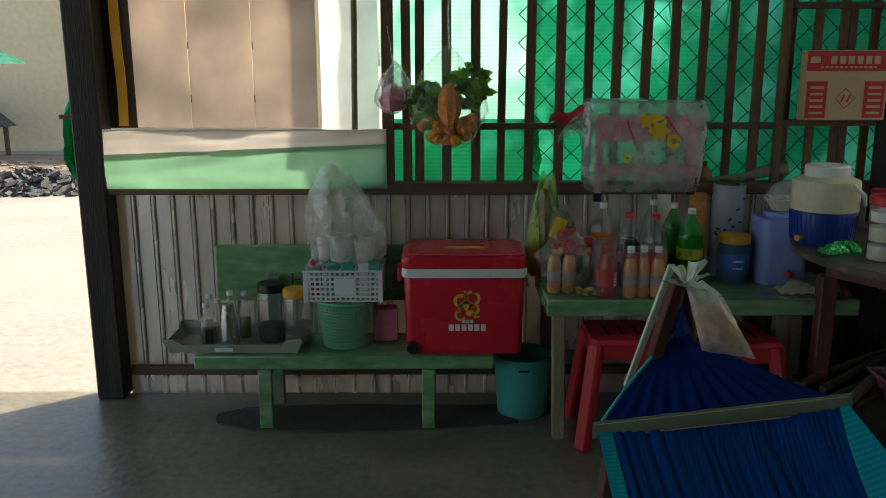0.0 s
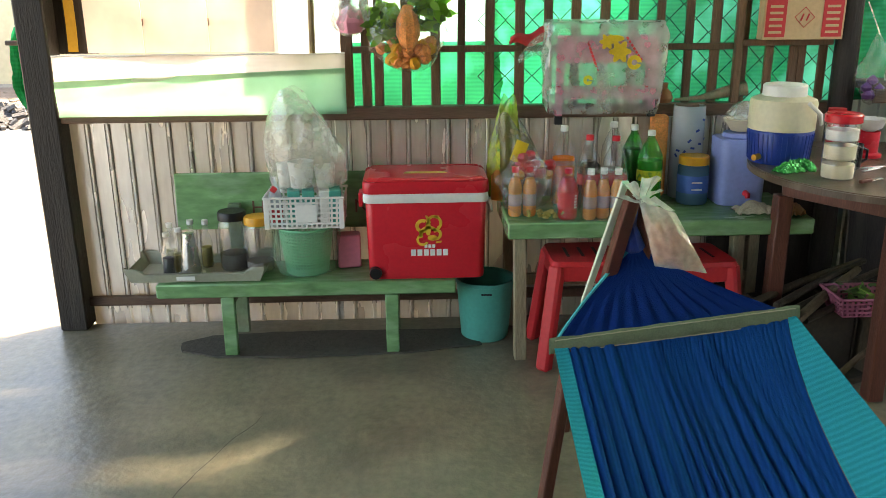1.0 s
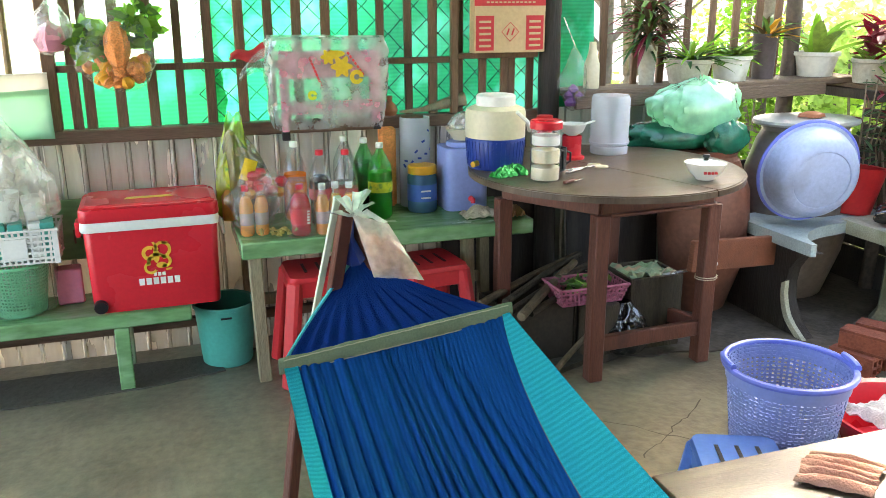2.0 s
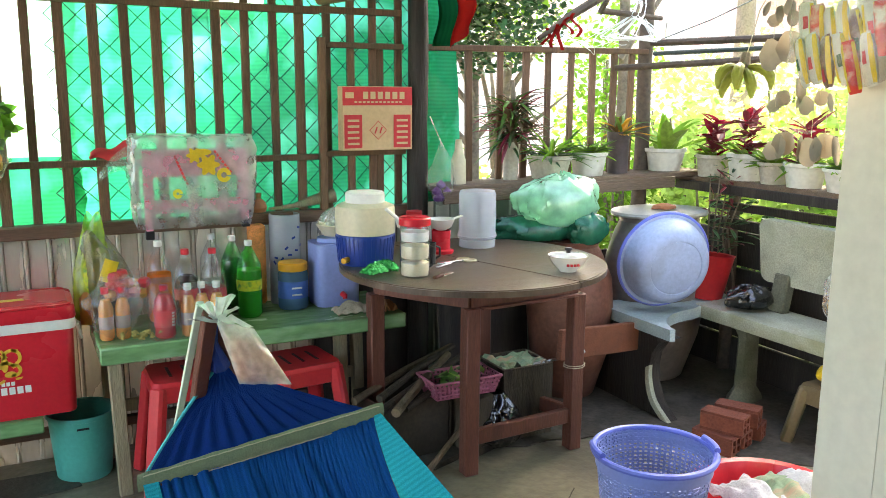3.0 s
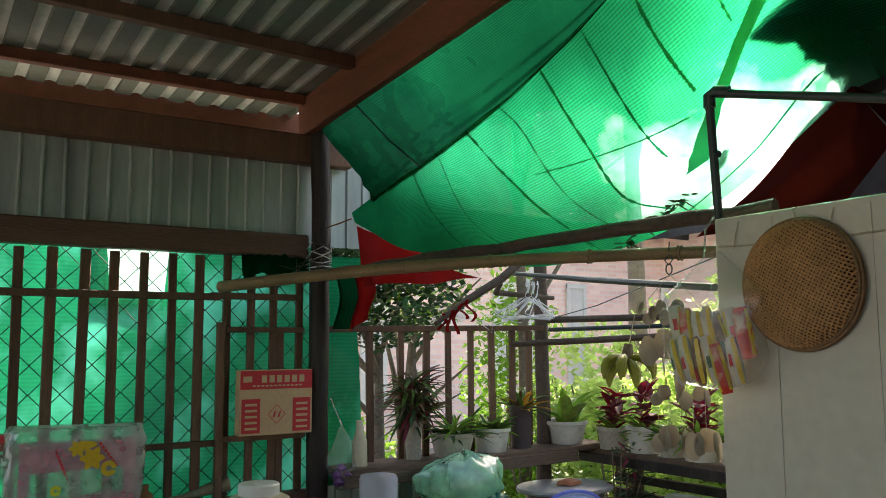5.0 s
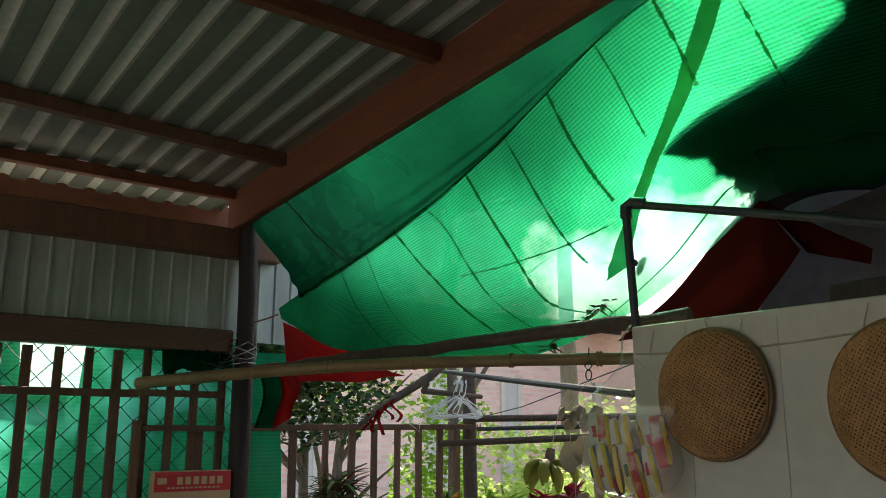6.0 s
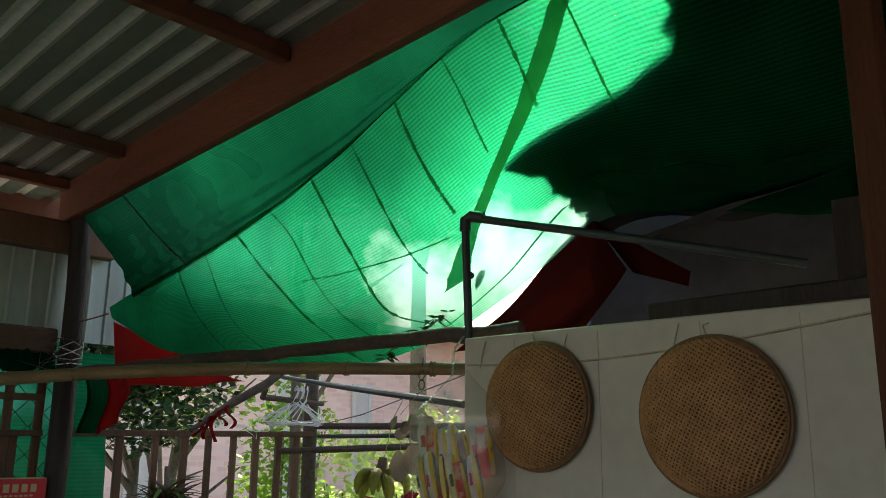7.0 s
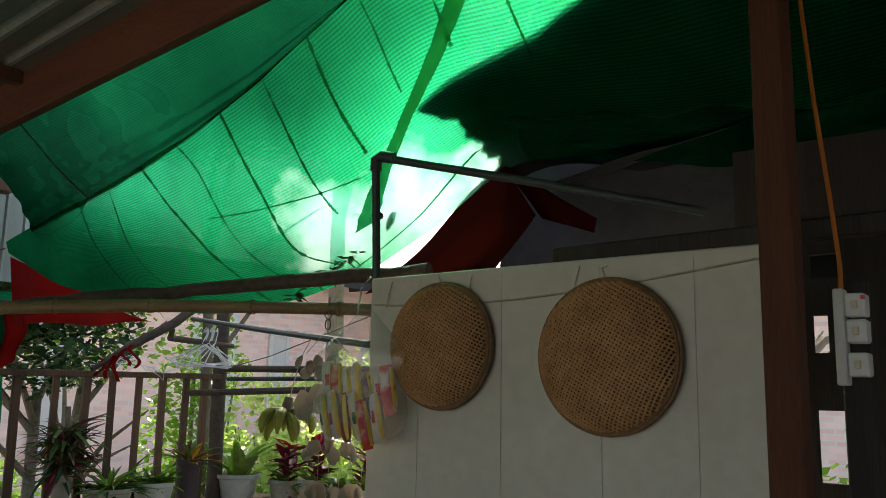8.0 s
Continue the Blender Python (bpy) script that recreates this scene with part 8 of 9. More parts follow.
def potted(x, y, z, r0, r1, h, pot_mat, style, label, seed, size=1.0):
    rr = random.Random(seed)
    p = thing("potted_plant", (x, y, z), label, "potted plant", "potted plants")
    pot = part("pot", pot_geo(x, y, z, r0, r1, h), M[pot_mat], p)
    part("soil", Geo().lathe([(0, h * 0.86), (r1 * 0.9, h * 0.855)], (x, y, z), 20), M["earth"], p)
    base = Vector((x, y, z + h * 0.86))

    def leafy(count, length, width, droop, mats, lift=(0.2, 1.3), rise=0.0):
        for i in range(count):
            a = rr.uniform(0, 2 * math.pi)
            e = rr.uniform(*lift)
            way = (math.cos(a), math.sin(a), e)
            b = base + Vector((rr.uniform(-0.3, 0.3) * r1, rr.uniform(-0.3, 0.3) * r1, rise * rr.random()))
            part("leaf", leaf_blade(b, way, length * rr.uniform(0.6, 1.15), width * rr.uniform(0.7, 1.2), droop * rr.uniform(0.5, 1.3)), rr.choice(mats), p)
    if style == "spiky":
        leafy(64, 0.24 * size, 0.022, 0.9, [M["leaf_dark"], M["leaf"], F["petal"]])
    elif style == "bushy":
        leafy(75, 0.14 * size, 0.035, 0.8, [F["petal"], M["leaf_light"], M["leaf"]])
    elif style == "broad":
        leafy(16, 0.26 * size, 0.06, 1.0, [F["petal"], M["leaf_light"]], (0.8, 2.5))
    elif style == "bromeliad":
        leafy(34, 0.21 * size, 0.032, 1.0, [M["leaf_bronze"], M["leaf"], M["yellow_lid"]], (0.4, 2.0))
    elif style == "cordyline":
        part("stem", Geo().tube([base, base + Vector((0.01, 0, 0.20 * size)), base + Vector((0.0, 0, 0.34 * size))], [0.02, 0.016, 0.012], 8), M["bark"], p)
        leafy(170, 0.22 * size, 0.022, 1.0, [M["leaf_bronze"], M["leaf_dark"], M["leaf_bronze"], M["leaf_red"], M["leaf"]], (-0.3, 1.5), 0.24 * size)
    elif style == "red":
        leafy(46, 0.11 * size, 0.045, 0.8, [M["leaf_red"], F["petal_red"], M["leaf_red"]], (0.2, 1.6), 0.20)
        leafy(30, 0.14 * size, 0.03, 0.9, [F["petal"], M["leaf_light"]], (0.1, 1.6))
    return p


PZ = 1.094
potted(2.425, 3.60, PZ - 0.004, 0.035, 0.045, 0.20, "pot_clay", "cordyline", "bushy bronze-leaved plant in a narrow stained clay pot", 1, 0.98)
potted(2.645, 3.58, PZ, 0.085, 0.115, 0.125, "pot_clay", "spiky", "spiky green plant in a grey clay bowl pot", 2, 1.15)
potted(2.90, 3.59, PZ + 0.004, 0.075, 0.098, 0.13, "pot_white", "bushy", "bushy green plant in an off-white pot", 3)
potted(3.105, 3.60, PZ + 0.006, 0.052, 0.06, 0.23, "pot_dark", "bromeliad", "orange-green bromeliad in a dark tall pot", 4)
potted(3.43, 3.60, PZ + 0.012, 0.085, 0.115, 0.13, "pot_white", "broad", "broad-leaved plant in a white pot", 5, 1.05)
RZ = 1.088
potted(3.60, 3.40, RZ, 0.075, 0.09, 0.12, "pot_clay", "red", "dark purple-red plant in a pale pot", 6)
potted(3.62, 3.18, RZ, 0.08, 0.10, 0.14, "pot_white", "red", "red and green coleus in a ridged white pot", 7, 1.15)
potted(3.60, 2.98, RZ, 0.06, 0.08, 0.11, "pot_clay", "bushy", "leafy green plant in a small clay pot", 8)
potted(3.61, 2.80, RZ, 0.08, 0.10, 0.12, "pot_white", "red", "deep red leaf plant in a stained white pot", 9, 1.1)
potted(3.62, 2.56, RZ, 0.09, 0.115, 0.11, "pot_white", "bushy", "low green plant in a long white trough", 10)
potted(3.62, 2.30, RZ, 0.08, 0.10, 0.12, "pot_white", "bushy", "leafy green plant in a white pot", 11, 1.1)
single("pale_bottle", Geo().lathe([(0, 0), (0.035, 0), (0.038, 0.02), (0.036, 0.12), (0.02, 0.17), (0.016, 0.22), (0, 0.22)], (2.11, 3.57, PZ - 0.006), 20), M["cream"], "tall cream bottle on the plant shelf", "bottle")
vine = thing("hanging_plant", (3.50, 3.30, 0.62), "dark leafy shrub growing beside the shelf post", "shrub")
for i in range(5):
    pts = [(3.50 + 0.03 * i, 3.32 - 0.03 * i, 0.47), (3.48 + 0.035 * i, 3.28, 0.80), (3.45 + 0.05 * i, 3.26 - 0.02 * i, 1.12)]
    part("stem", Geo().tube(pts, [0.007, 0.005, 0.003], 6), M["bark"], vine)
for i in range(110):
    c = Vector((3.44 + rnd.uniform(0, 0.24), 3.12 + rnd.uniform(0, 0.2), rnd.uniform(0.72, 1.2)))
    part("leaf", leaf_blade(c, (rnd.uniform(-1, 1), rnd.uniform(-1, 1), rnd.uniform(-0.2, 0.7)), rnd.uniform(0.05, 0.09), 0.022, 0.6, 3), M["leaf_dark"] if i % 4 else M["leaf_red"], vine)

# ---- poles across the opening ----
po = thing("bamboo_pole", (1.45, 3.58, 1.92), "long bamboo pole lashed to the corner post", "pole")
bp_pts = [lerp((1.42, 3.57, 1.925), (2.24, 1.50, 1.93), i / 30) + Vector((0, 0, 0.025 * math.sin(i / 30 * 3.1))) for i in range(31)]
part("cane", Geo().tube(bp_pts, [0.026 - 0.008 * i / 30 for i in range(31)], 12), M["bamboo"], po)
for i in (4, 9, 14, 19, 24, 28):
    part("node_ring", Geo().tube([bp_pts[i] - (bp_pts[i + 1] - bp_pts[i]) * 0.08, bp_pts[i], bp_pts[i] + (bp_pts[i + 1] - bp_pts[i]) * 0.08], [0.024, 0.029 - 0.008 * i / 30, 0.024], 12), M["bamboo"], po)
lg = thing("dark_log", (1.98, 3.55, 2.0), "dark crooked log carrying the net edge", "pole")
lp = [lerp((1.93, 3.52, 2.0), (2.32, 1.40, 2.055), i / 16) + Vector((0.012 * noise.noise((i, 0, 0)), 0, 0.018 * noise.noise((i * 0.7, 3, 0)))) for i in range(17)]
part("trunk", Geo().tube(lp, [0.024 + 0.004 * noise.noise((i * 1.3, 1, 1)) for i in range(17)], 10), M["log"], lg)
part("branch", Geo().tube([(2.70, 3.0, 2.085), (2.54, 3.0, 1.965), (2.35, 3.0, 1.862), (2.18, 3.0, 1.755)], [0.020, 0.021, 0.018, 0.010], 8), M["log"], lg, "crooked forked branch")
part("side_stick", Geo().tube([(2.62, 3.12, 1.945), (2.80, 3.40, 1.930), (3.20, 3.42, 1.912)], [0.012, 0.016, 0.012], 8), M["log"], lg)
single("metal_rod", Geo().tube([(3.08, 3.62, 2.055), (2.66, 2.6, 1.94), (2.24, 1.56, 1.83)], 0.012, 8), M["dark_pole"], "thin dark metal rod below the bamboo pole", "rod")
single("clothes_line", Geo().tube([(3.3, 3.6, 1.80), (2.75, 2.6, 1.83), (2.25, 1.52, 1.93)], 0.0025, 5), M["dark_pole"], "thin dark line strung to the pole", "line")
hg = thing("wire_hangers", (2.72, 3.5, 1.75), "bundle of bent wire coat hangers on the rail", "coat hangers")
for k in range(12):
    o = Vector((2.99 + 0.008 * k, 3.40 + 0.006 * (k % 5), 1.915 + 0.004 * (k % 4)))
    m = Matrix.Rotation(radians(-42 + 7 * k), 3, "Z") @ Matrix.Rotation(rnd.uniform(-0.12, 0.12), 3, "Y")
    tri = [(0, 0, 0.055), (0.016, 0, 0.070), (0.020, 0, 0.050), (0, 0, 0.0), (-0.15, 0, -0.105), (-0.14, 0, -0.115), (0.14, 0, -0.115), (0.15, 0, -0.105), (0, 0, 0.0)]
    part("hanger", Geo().tube([o + m @ Vector(q) for q in tri], 0.0024, 5), M["pale_wire"], hg)
for k in range(11):
    o = Vector((rnd.uniform(2.36, 2.95), 3.57 + rnd.uniform(-0.02, 0.02), 1.772 + rnd.uniform(0, 0.02)))
    pts = [o]
    for _ in range(6):
        pts.append(pts[-1] + Vector((rnd.uniform(-0.03, 0.075), rnd.uniform(-0.03, 0.02), rnd.uniform(-0.035, 0.04))))
    part("wire_tail", Geo().tube(pts, 0.0018, 5), M["pale_wire"], hg)
rbn = thing("red_ribbon", (2.24, 3.0, 1.72), "strip of red plastic ribbon caught on the branch", "ribbon")
for k in range(5):
    part("strip", Geo().grid(lambda u, v, k=k: (2.20 + 0.03 * k + 0.018 * u + 0.02 * math.sin(v * 5 + k), 2.985 - 0.01 * k + 0.01 * math.sin(v * 7), 1.80 + 0.015 * k - (0.07 + 0.025 * (k % 3)) * v), 3, 10), F["red_cloth"], rbn)
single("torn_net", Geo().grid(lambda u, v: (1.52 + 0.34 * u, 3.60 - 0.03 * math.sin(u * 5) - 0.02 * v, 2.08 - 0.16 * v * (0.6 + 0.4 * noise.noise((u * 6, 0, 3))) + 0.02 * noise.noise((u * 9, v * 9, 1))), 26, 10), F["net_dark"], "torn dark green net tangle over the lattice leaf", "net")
tw = Geo()
for k in range(14):
    p = Vector((1.86 + rnd.uniform(-0.05, 0.05), 3.55, 2.05 + rnd.uniform(-0.04, 0.06)))
    tw.tube([p, p + Vector((rnd.uniform(-0.12, 0.06), rnd.uniform(-0.03, 0.02), rnd.uniform(-0.05, 0.07))), p + Vector((rnd.uniform(-0.2, 0.1), rnd.uniform(-0.05, 0.02), rnd.uniform(-0.1, 0.12)))], [0.003, 0.002, 0.001], 5)
single("twigs", tw, M["log"], "dry twigs caught at the corner post", "twigs", kind="stuff")

# ---- green roof net ----
FOLD = [(1.97, 3.42, 2.27), (2.02, 3.15, 2.36), (2.05, 2.55, 2.50), (2.035, 2.0, 2.645), (2.0, 1.56, 2.79), (1.95, 1.30, 2.838), (1.925, 1.0, 2.86), (1.92, 0.0, 2.93), (1.92, -1.2, 3.01)]
EDGE = [(1.975, 3.40, 2.24), (2.06, 3.12, 2.10), (2.20, 2.75, 2.01), (2.32, 2.30, 1.965), (2.42, 1.85, 2.06), (2.54, 1.60, 2.22), (2.64, 1.30, 2.44), (2.80, 0.95, 2.44), (2.95, 0.55, 2.40), (3.05, -0.3, 2.45), (3.1, -1.2, 2.5)]


def by_y(pts, y):
    """The point of a line that runs down in y."""
    lo, hi = 0.0, 1.0
    for _ in range(24):
        mid_ = (lo + hi) / 2
        if along(pts, mid_).y > y:
            lo = mid_
        else:
            hi = mid_
    return along(pts, lo)


def upper_net(u, v):
    """From the rafter down to the fold, its loose end slanting away from the corner post; pleats run along the fold."""
    y = 3.60 - 4.6 * u
    a = Vector((1.880, y, roof_z(y) - 0.08))
    b = by_y(FOLD, max(min(y, 3.60) - 0.34 * max(0.0, 1 - 4 * u), -1.15))
    p = lerp(a, b, 1.04 * v)
    pleat = 0.007 * math.sin(v * 31 + 2.2 * math.sin(u * 9)) * max(0.0, v - 0.35) / 0.65 + 0.012 * noise.noise((u * 26, v * 2.4, 2))
    crush = max(0.0, 1 - abs(u - 0.10) / 0.12) * v
    return p + Vector((0.03 * math.sin(math.pi * v) + pleat + 0.02 * crush * noise.noise((u * 60, v * 9, 7)), 0, -0.02 * math.sin(math.pi * v) + 0.6 * pleat))


def lower_net(u, v):
    """From the fold out and down to the free edge."""
    y = 3.40 - 4.5 * u
    a = by_y(FOLD, max(y, -1.15))
    b = by_y(EDGE, max(y - 0.02, -1.15))
    p = lerp(a, b, v)
    return p + Vector((0.0, 0, -0.07 * math.sin(math.pi * v) * min(u * 6, 1) + 0.010 * noise.noise((u * 22, v * 4, 5))))


nt_ = thing("roof_net", NET_AT, "translucent green shade net slung from the rafter", "shade net")
part("upper_sheet", Geo().grid(upper_net, 260, 60), F["net_upper"], nt_, "darker green net along the rafter", smooth=80)
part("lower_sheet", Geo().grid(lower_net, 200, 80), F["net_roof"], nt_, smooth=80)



def net_strip(path, width, drop, n=24, ragged=0.0, seed=0.0):
    """A strip of doubled knit that follows the lower sheet just below it."""
    out = Geo()
    rows_ = []
    for i in range(n + 1):
        q = along([(a, b, 0) for a, b in path], i / n)
        w = width * (1 + ragged * noise.noise((i * 0.8, seed, 0))) * 0.5
        rows_.append([lower_net(q.x - w, q.y) + Vector((0, 0, -drop)), lower_net(q.x + w, q.y) + Vector((0, 0, -drop))])
    out.add([p for r in rows_ for p in r], [(2 * i, 2 * i + 1, 2 * i + 3, 2 * i + 2) for i in range(n)])
    return out


for k, path in enumerate((((0.10, 0.0), (0.115, 0.4), (0.15, 0.9)), ((0.14, 0.0), (0.16, 0.45), (0.21, 0.98)), ((0.185, 0.0), (0.215, 0.275), (0.25, 0.62), (0.28, 0.98)), ((0.232, 0.0), (0.25, 0.15), (0.27, 0.5), (0.31, 0.95)),
                         ((0.288, 0.0), (0.305, 0.32), (0.32, 0.7), (0.345, 0.9)), ((0.338, 0.0), (0.345, 0.18), (0.355, 0.5), (0.36, 0.62)), ((0.388, 0.0), (0.39, 0.25), (0.395, 0.46)), ((0.44, 0.0), (0.44, 0.125), (0.436, 0.36)),
                         ((0.495, 0.0), (0.49, 0.16), (0.485, 0.3)), ((0.54, 0.0), (0.536, 0.2), (0.53, 0.4)))):
    part("woven_seam", net_strip(path, 0.0016 if k % 2 else 0.0023, 0.006, 44, 1.3, k * 3.7), F["net_band"], nt_, "dark woven seam")
part("fold_band", net_strip(((0.545, 0.0), (0.52, 0.1), (0.465, 0.325), (0.40, 0.56), (0.372, 0.74)), 0.016, 0.014, 30, 0.25), F["net_band"], nt_, "folded double band of net")
part("fold_band", net_strip(((0.25, 0.37), (0.325, 0.455), (0.385, 0.53)), 0.005, 0.008, 30, 0.6), F["net_band"], nt_, "soft overlap line of net")
part("fold_band", net_strip(((0.455, 0.78), (0.41, 0.86), (0.35, 0.94)), 0.006, 0.010, 20, 0.5), F["net_band"], nt_, "narrow fold of net")
part("tie_cord", Geo().tube([upper_net(0.085, 0.0) + Vector((-0.012, 0, -0.01)), upper_net(0.10, 0.5) + Vector((-0.02, 0, -0.02)), upper_net(0.115, 0.98) + Vector((-0.02, 0, -0.01))], 0.004, 6), M["dark_pole"], nt_)
part("tie_cord", Geo().tube([(1.915, 3.55, 2.22), (1.945, 3.45, 2.235), (1.975, 3.40, 2.25)], 0.004, 5), M["wicker_dark"], nt_)
for k in range(2):
    part("dead_leaf", leaf_blade(Vector((2.36 + 0.09 * k, 1.72 - 0.06 * k, 2.26 + 0.03 * k)), (0.2, 0.6, 0.5 - k), 0.08, 0.03, 0.6, 5), M["leaf_dark"], nt_)
for k in range(34):
    f = rnd.random()
    q = lower_net(0.295 + 0.065 * f, 0.955 - 0.12 * f + rnd.uniform(-0.02, 0.02)) + Vector((0, 0, -0.012))
    part("dead_leaf", leaf_blade(q, (rnd.uniform(-1, 1), rnd.uniform(-1, 1), rnd.uniform(-0.5, 0.4)), rnd.uniform(0.03, 0.075), 0.022, 0.5, 3), M["leaf_dark"], nt_)
rc3 = thing("red_canopy", (2.05, 3.4, 2.0), "red cloth hanging below the net by the corner post", "cloth")
part("cloth", Geo().grid(lambda u, v: lerp(lerp((1.99, 3.38, 2.215), (2.62, 3.28, 1.985), u), lerp((2.02, 3.36, 1.93), (2.50, 3.26, 1.975), u), v) + Vector((0, 0.03 * math.sin(u * 9), 0.01 * math.sin(u * 7))), 24, 8), F["red_cloth"], rc3)
part("hanging_end", Geo().grid(lambda u, v: (1.99 + 0.09 * u + 0.02 * math.sin(v * 5), 3.40 + 0.03 * math.sin(u * 6), 1.98 - 0.26 * v * (1 - 0.3 * u)), 8, 12), F["red_cloth"], rc3)
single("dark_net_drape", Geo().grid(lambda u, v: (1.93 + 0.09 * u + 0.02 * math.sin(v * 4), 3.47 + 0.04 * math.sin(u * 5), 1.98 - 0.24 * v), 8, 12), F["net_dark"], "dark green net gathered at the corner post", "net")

# the heavy tarpaulin laid over the net, the red cloth and the pipe frame
tp = thing("tarpaulin", (2.9, 0.6, 2.3), "heavy dark tarpaulin laid over the net", "tarpaulin")


def tarp_edge(v):
    """How far along the net the tarpaulin begins, with a torn tongue half-way down."""
    if v < 0.25:
        e = 0.605 - 0.13 * v
    elif v < 0.43:
        e = 0.573 - 0.143 * ((v - 0.25) / 0.18) ** 1.4
    else:
        e = 0.430 + 0.02 * min((v - 0.43) / 0.15, 1)
    return e + 0.006 * noise.noise((v * 26, 0, 4)) + 0.004 * noise.noise((v * 70, 0, 2))


def tarp_fn(u, v):
    e = tarp_edge(v)
    return lower_net(e + (1.0 - e) * u, 1.16 * v - 0.02) + Vector((0.02, 0, 0.03 + 0.02 * noise.noise((u * 9, v * 7, 2))))


part("sheet", Geo().grid(tarp_fn, 50, 70), M["tarp"], tp)
part("upper_flap", Geo().grid(lambda u, v: lerp(lower_net(0.60 + 0.40 * u, 0.0), (1.98, 3.40 - 4.5 * (0.60 + 0.40 * u), 3.33 + 0.1 * u), v) + Vector((0, 0, 0.035)), 24, 8), M["tarp"], tp)
part("side_sheet", Geo().grid(lambda u, v: (2.70 + 0.75 * v + 0.04 * noise.noise((u * 5, v * 4, 8)), 1.26 - 2.9 * u + 0.1 * v, 2.38 + 0.16 * v + 0.14 * math.sin(u * 3) + 0.04 * noise.noise((u * 8, v * 3, 1))), 30, 10), M["tarp_grey"], tp, "grey sagging tarpaulin edge")
part("side_wall", Geo().grid(lambda u, v: (2.88 + 0.12 * u + 0.04 * noise.noise((u * 6, v * 4, 3)), 1.52 - 2.9 * u, 1.98 + 0.66 * v + 0.03 * noise.noise((u * 7, v * 2, 9))), 24, 8), M["tarp_grey"], tp)
rcl = thing("red_cloth", (2.6, 1.3, 2.05), "dull red cloth draped behind the pipe frame", "cloth")
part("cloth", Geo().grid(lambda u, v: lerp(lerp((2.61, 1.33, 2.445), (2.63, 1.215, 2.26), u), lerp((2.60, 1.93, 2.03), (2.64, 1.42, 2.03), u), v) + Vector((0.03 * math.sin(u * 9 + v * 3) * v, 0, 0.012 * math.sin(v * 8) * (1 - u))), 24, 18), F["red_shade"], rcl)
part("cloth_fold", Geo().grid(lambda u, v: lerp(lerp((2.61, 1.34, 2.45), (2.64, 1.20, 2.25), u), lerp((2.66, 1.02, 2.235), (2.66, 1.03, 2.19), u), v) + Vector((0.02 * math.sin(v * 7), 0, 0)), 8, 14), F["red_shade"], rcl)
pf = thing("pipe_frame", (2.2, 1.49, 2.0), "dark green metal pipe frame with a rounded elbow", "pipe frame")
part("upright", Geo().tube([(2.19, 1.485, 1.45), (2.185, 1.49, 2.0), (2.172, 1.497, 2.36)], 0.0125, 10), M["dark_pole"], pf)
part("cross_pipe", Geo().tube([(2.176, 1.475, 2.383), (2.35, 1.03, 2.28), (2.52, 0.62, 2.18)], 0.0125, 10), M["dark_pole"], pf)
part("elbow", Geo().tube([(2.173, 1.497, 2.345), (2.172, 1.496, 2.378), (2.176, 1.478, 2.388), (2.190, 1.44, 2.380)], 0.018, 10), M["dark_pole"], pf)
part("valve", Geo().tube([(2.18, 1.49, 2.205), (2.175, 1.475, 2.205)], 0.011, 8), M["dark_pole"], pf)
single("dark_beam", Geo().beam((2.42, 1.02, 2.075), (2.42, -1.2, 2.10), 0.05, 0.05, 0.006), M["post"], "dark timber beam behind the partition top", "beam", kind="structure")
# added sheet that stands in for the unlit space behind
single("dark_wall", Geo().box((3.35, -0.6, 1.1), (0.05, 2.0, 2.2)), M["post"], "near-black wall added for the dark beyond the partition", "wall", kind="structure")

# ---- things on the partition ----


def winnow(name_at, r, label, seed):
    x, y, z = name_at
    w = thing("winnowing_basket", (x, y, z - r), label, "basket", "woven bamboo baskets")
    rr = random.Random(seed)

    def dome(a, b):
        d2 = min((a * a + b * b) / (r * r), 1)
        return x - 0.014 - 0.052 * (1 - d2 ** 1.6) ** 0.55
    n = int(2 * r / 0.0085)
    for k in range(n + 1):
        a = -r + 2 * r * k / n
        h = math.sqrt(max(r * r - a * a, 0)) * 0.985
        if h < 0.01:
            continue
        for flip in (0, 1):
            g = Geo()
            m_ = 12
            vs = []
            for i in range(m_ + 1):
                b = -h + 2 * h * i / m_
                c_, s_ = math.cos(0.5), math.sin(0.5)
                p, q = (a, b) if flip == 0 else (b, a)
                yy, zz = p * c_ - q * s_, p * s_ + q * c_
                off = 0.0016 * (1 if (i + k + flip) % 2 else -1)
                ww = 0.0024 + rr.uniform(-0.0004, 0.0006)
                dy, dz = (c_, s_) if flip == 0 else (-s_, c_)
                xx = dome(yy, zz) + off
                vs += [(xx, y + yy - dy * ww, z + zz - dz * ww), (xx, y + yy + dy * ww, z + zz + dz * ww)]
            g.add(vs, [(2 * i, 2 * i + 1, 2 * i + 3, 2 * i + 2) for i in range(m_)])
            part("bamboo_strip", g, M["wicker"], w, kind="")
    for rad, t, dx in ((r, 0.009, -0.008), (r * 0.985, 0.006, -0.018)):
        part("rim", Geo().tube([(x + dx, y + rad * math.cos(i * math.pi / 36), z + rad * math.sin(i * math.pi / 36)) for i in range(73)], t, 7, False), M["wicker_dark"], w, "dark bound rim")
    # dark disc imitates the shade seen between the strips
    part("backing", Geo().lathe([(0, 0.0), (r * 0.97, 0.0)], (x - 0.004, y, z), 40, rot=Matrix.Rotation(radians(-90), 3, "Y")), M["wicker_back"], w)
    part("hanging_loop", Geo().tube([(x - 0.008, y, z + r - 0.005), (x - 0.01, y + 0.01, z + r + 0.03), (x - 0.006, y - 0.004, z + r + 0.035)], 0.002, 5), M["cloth_pale"], w)


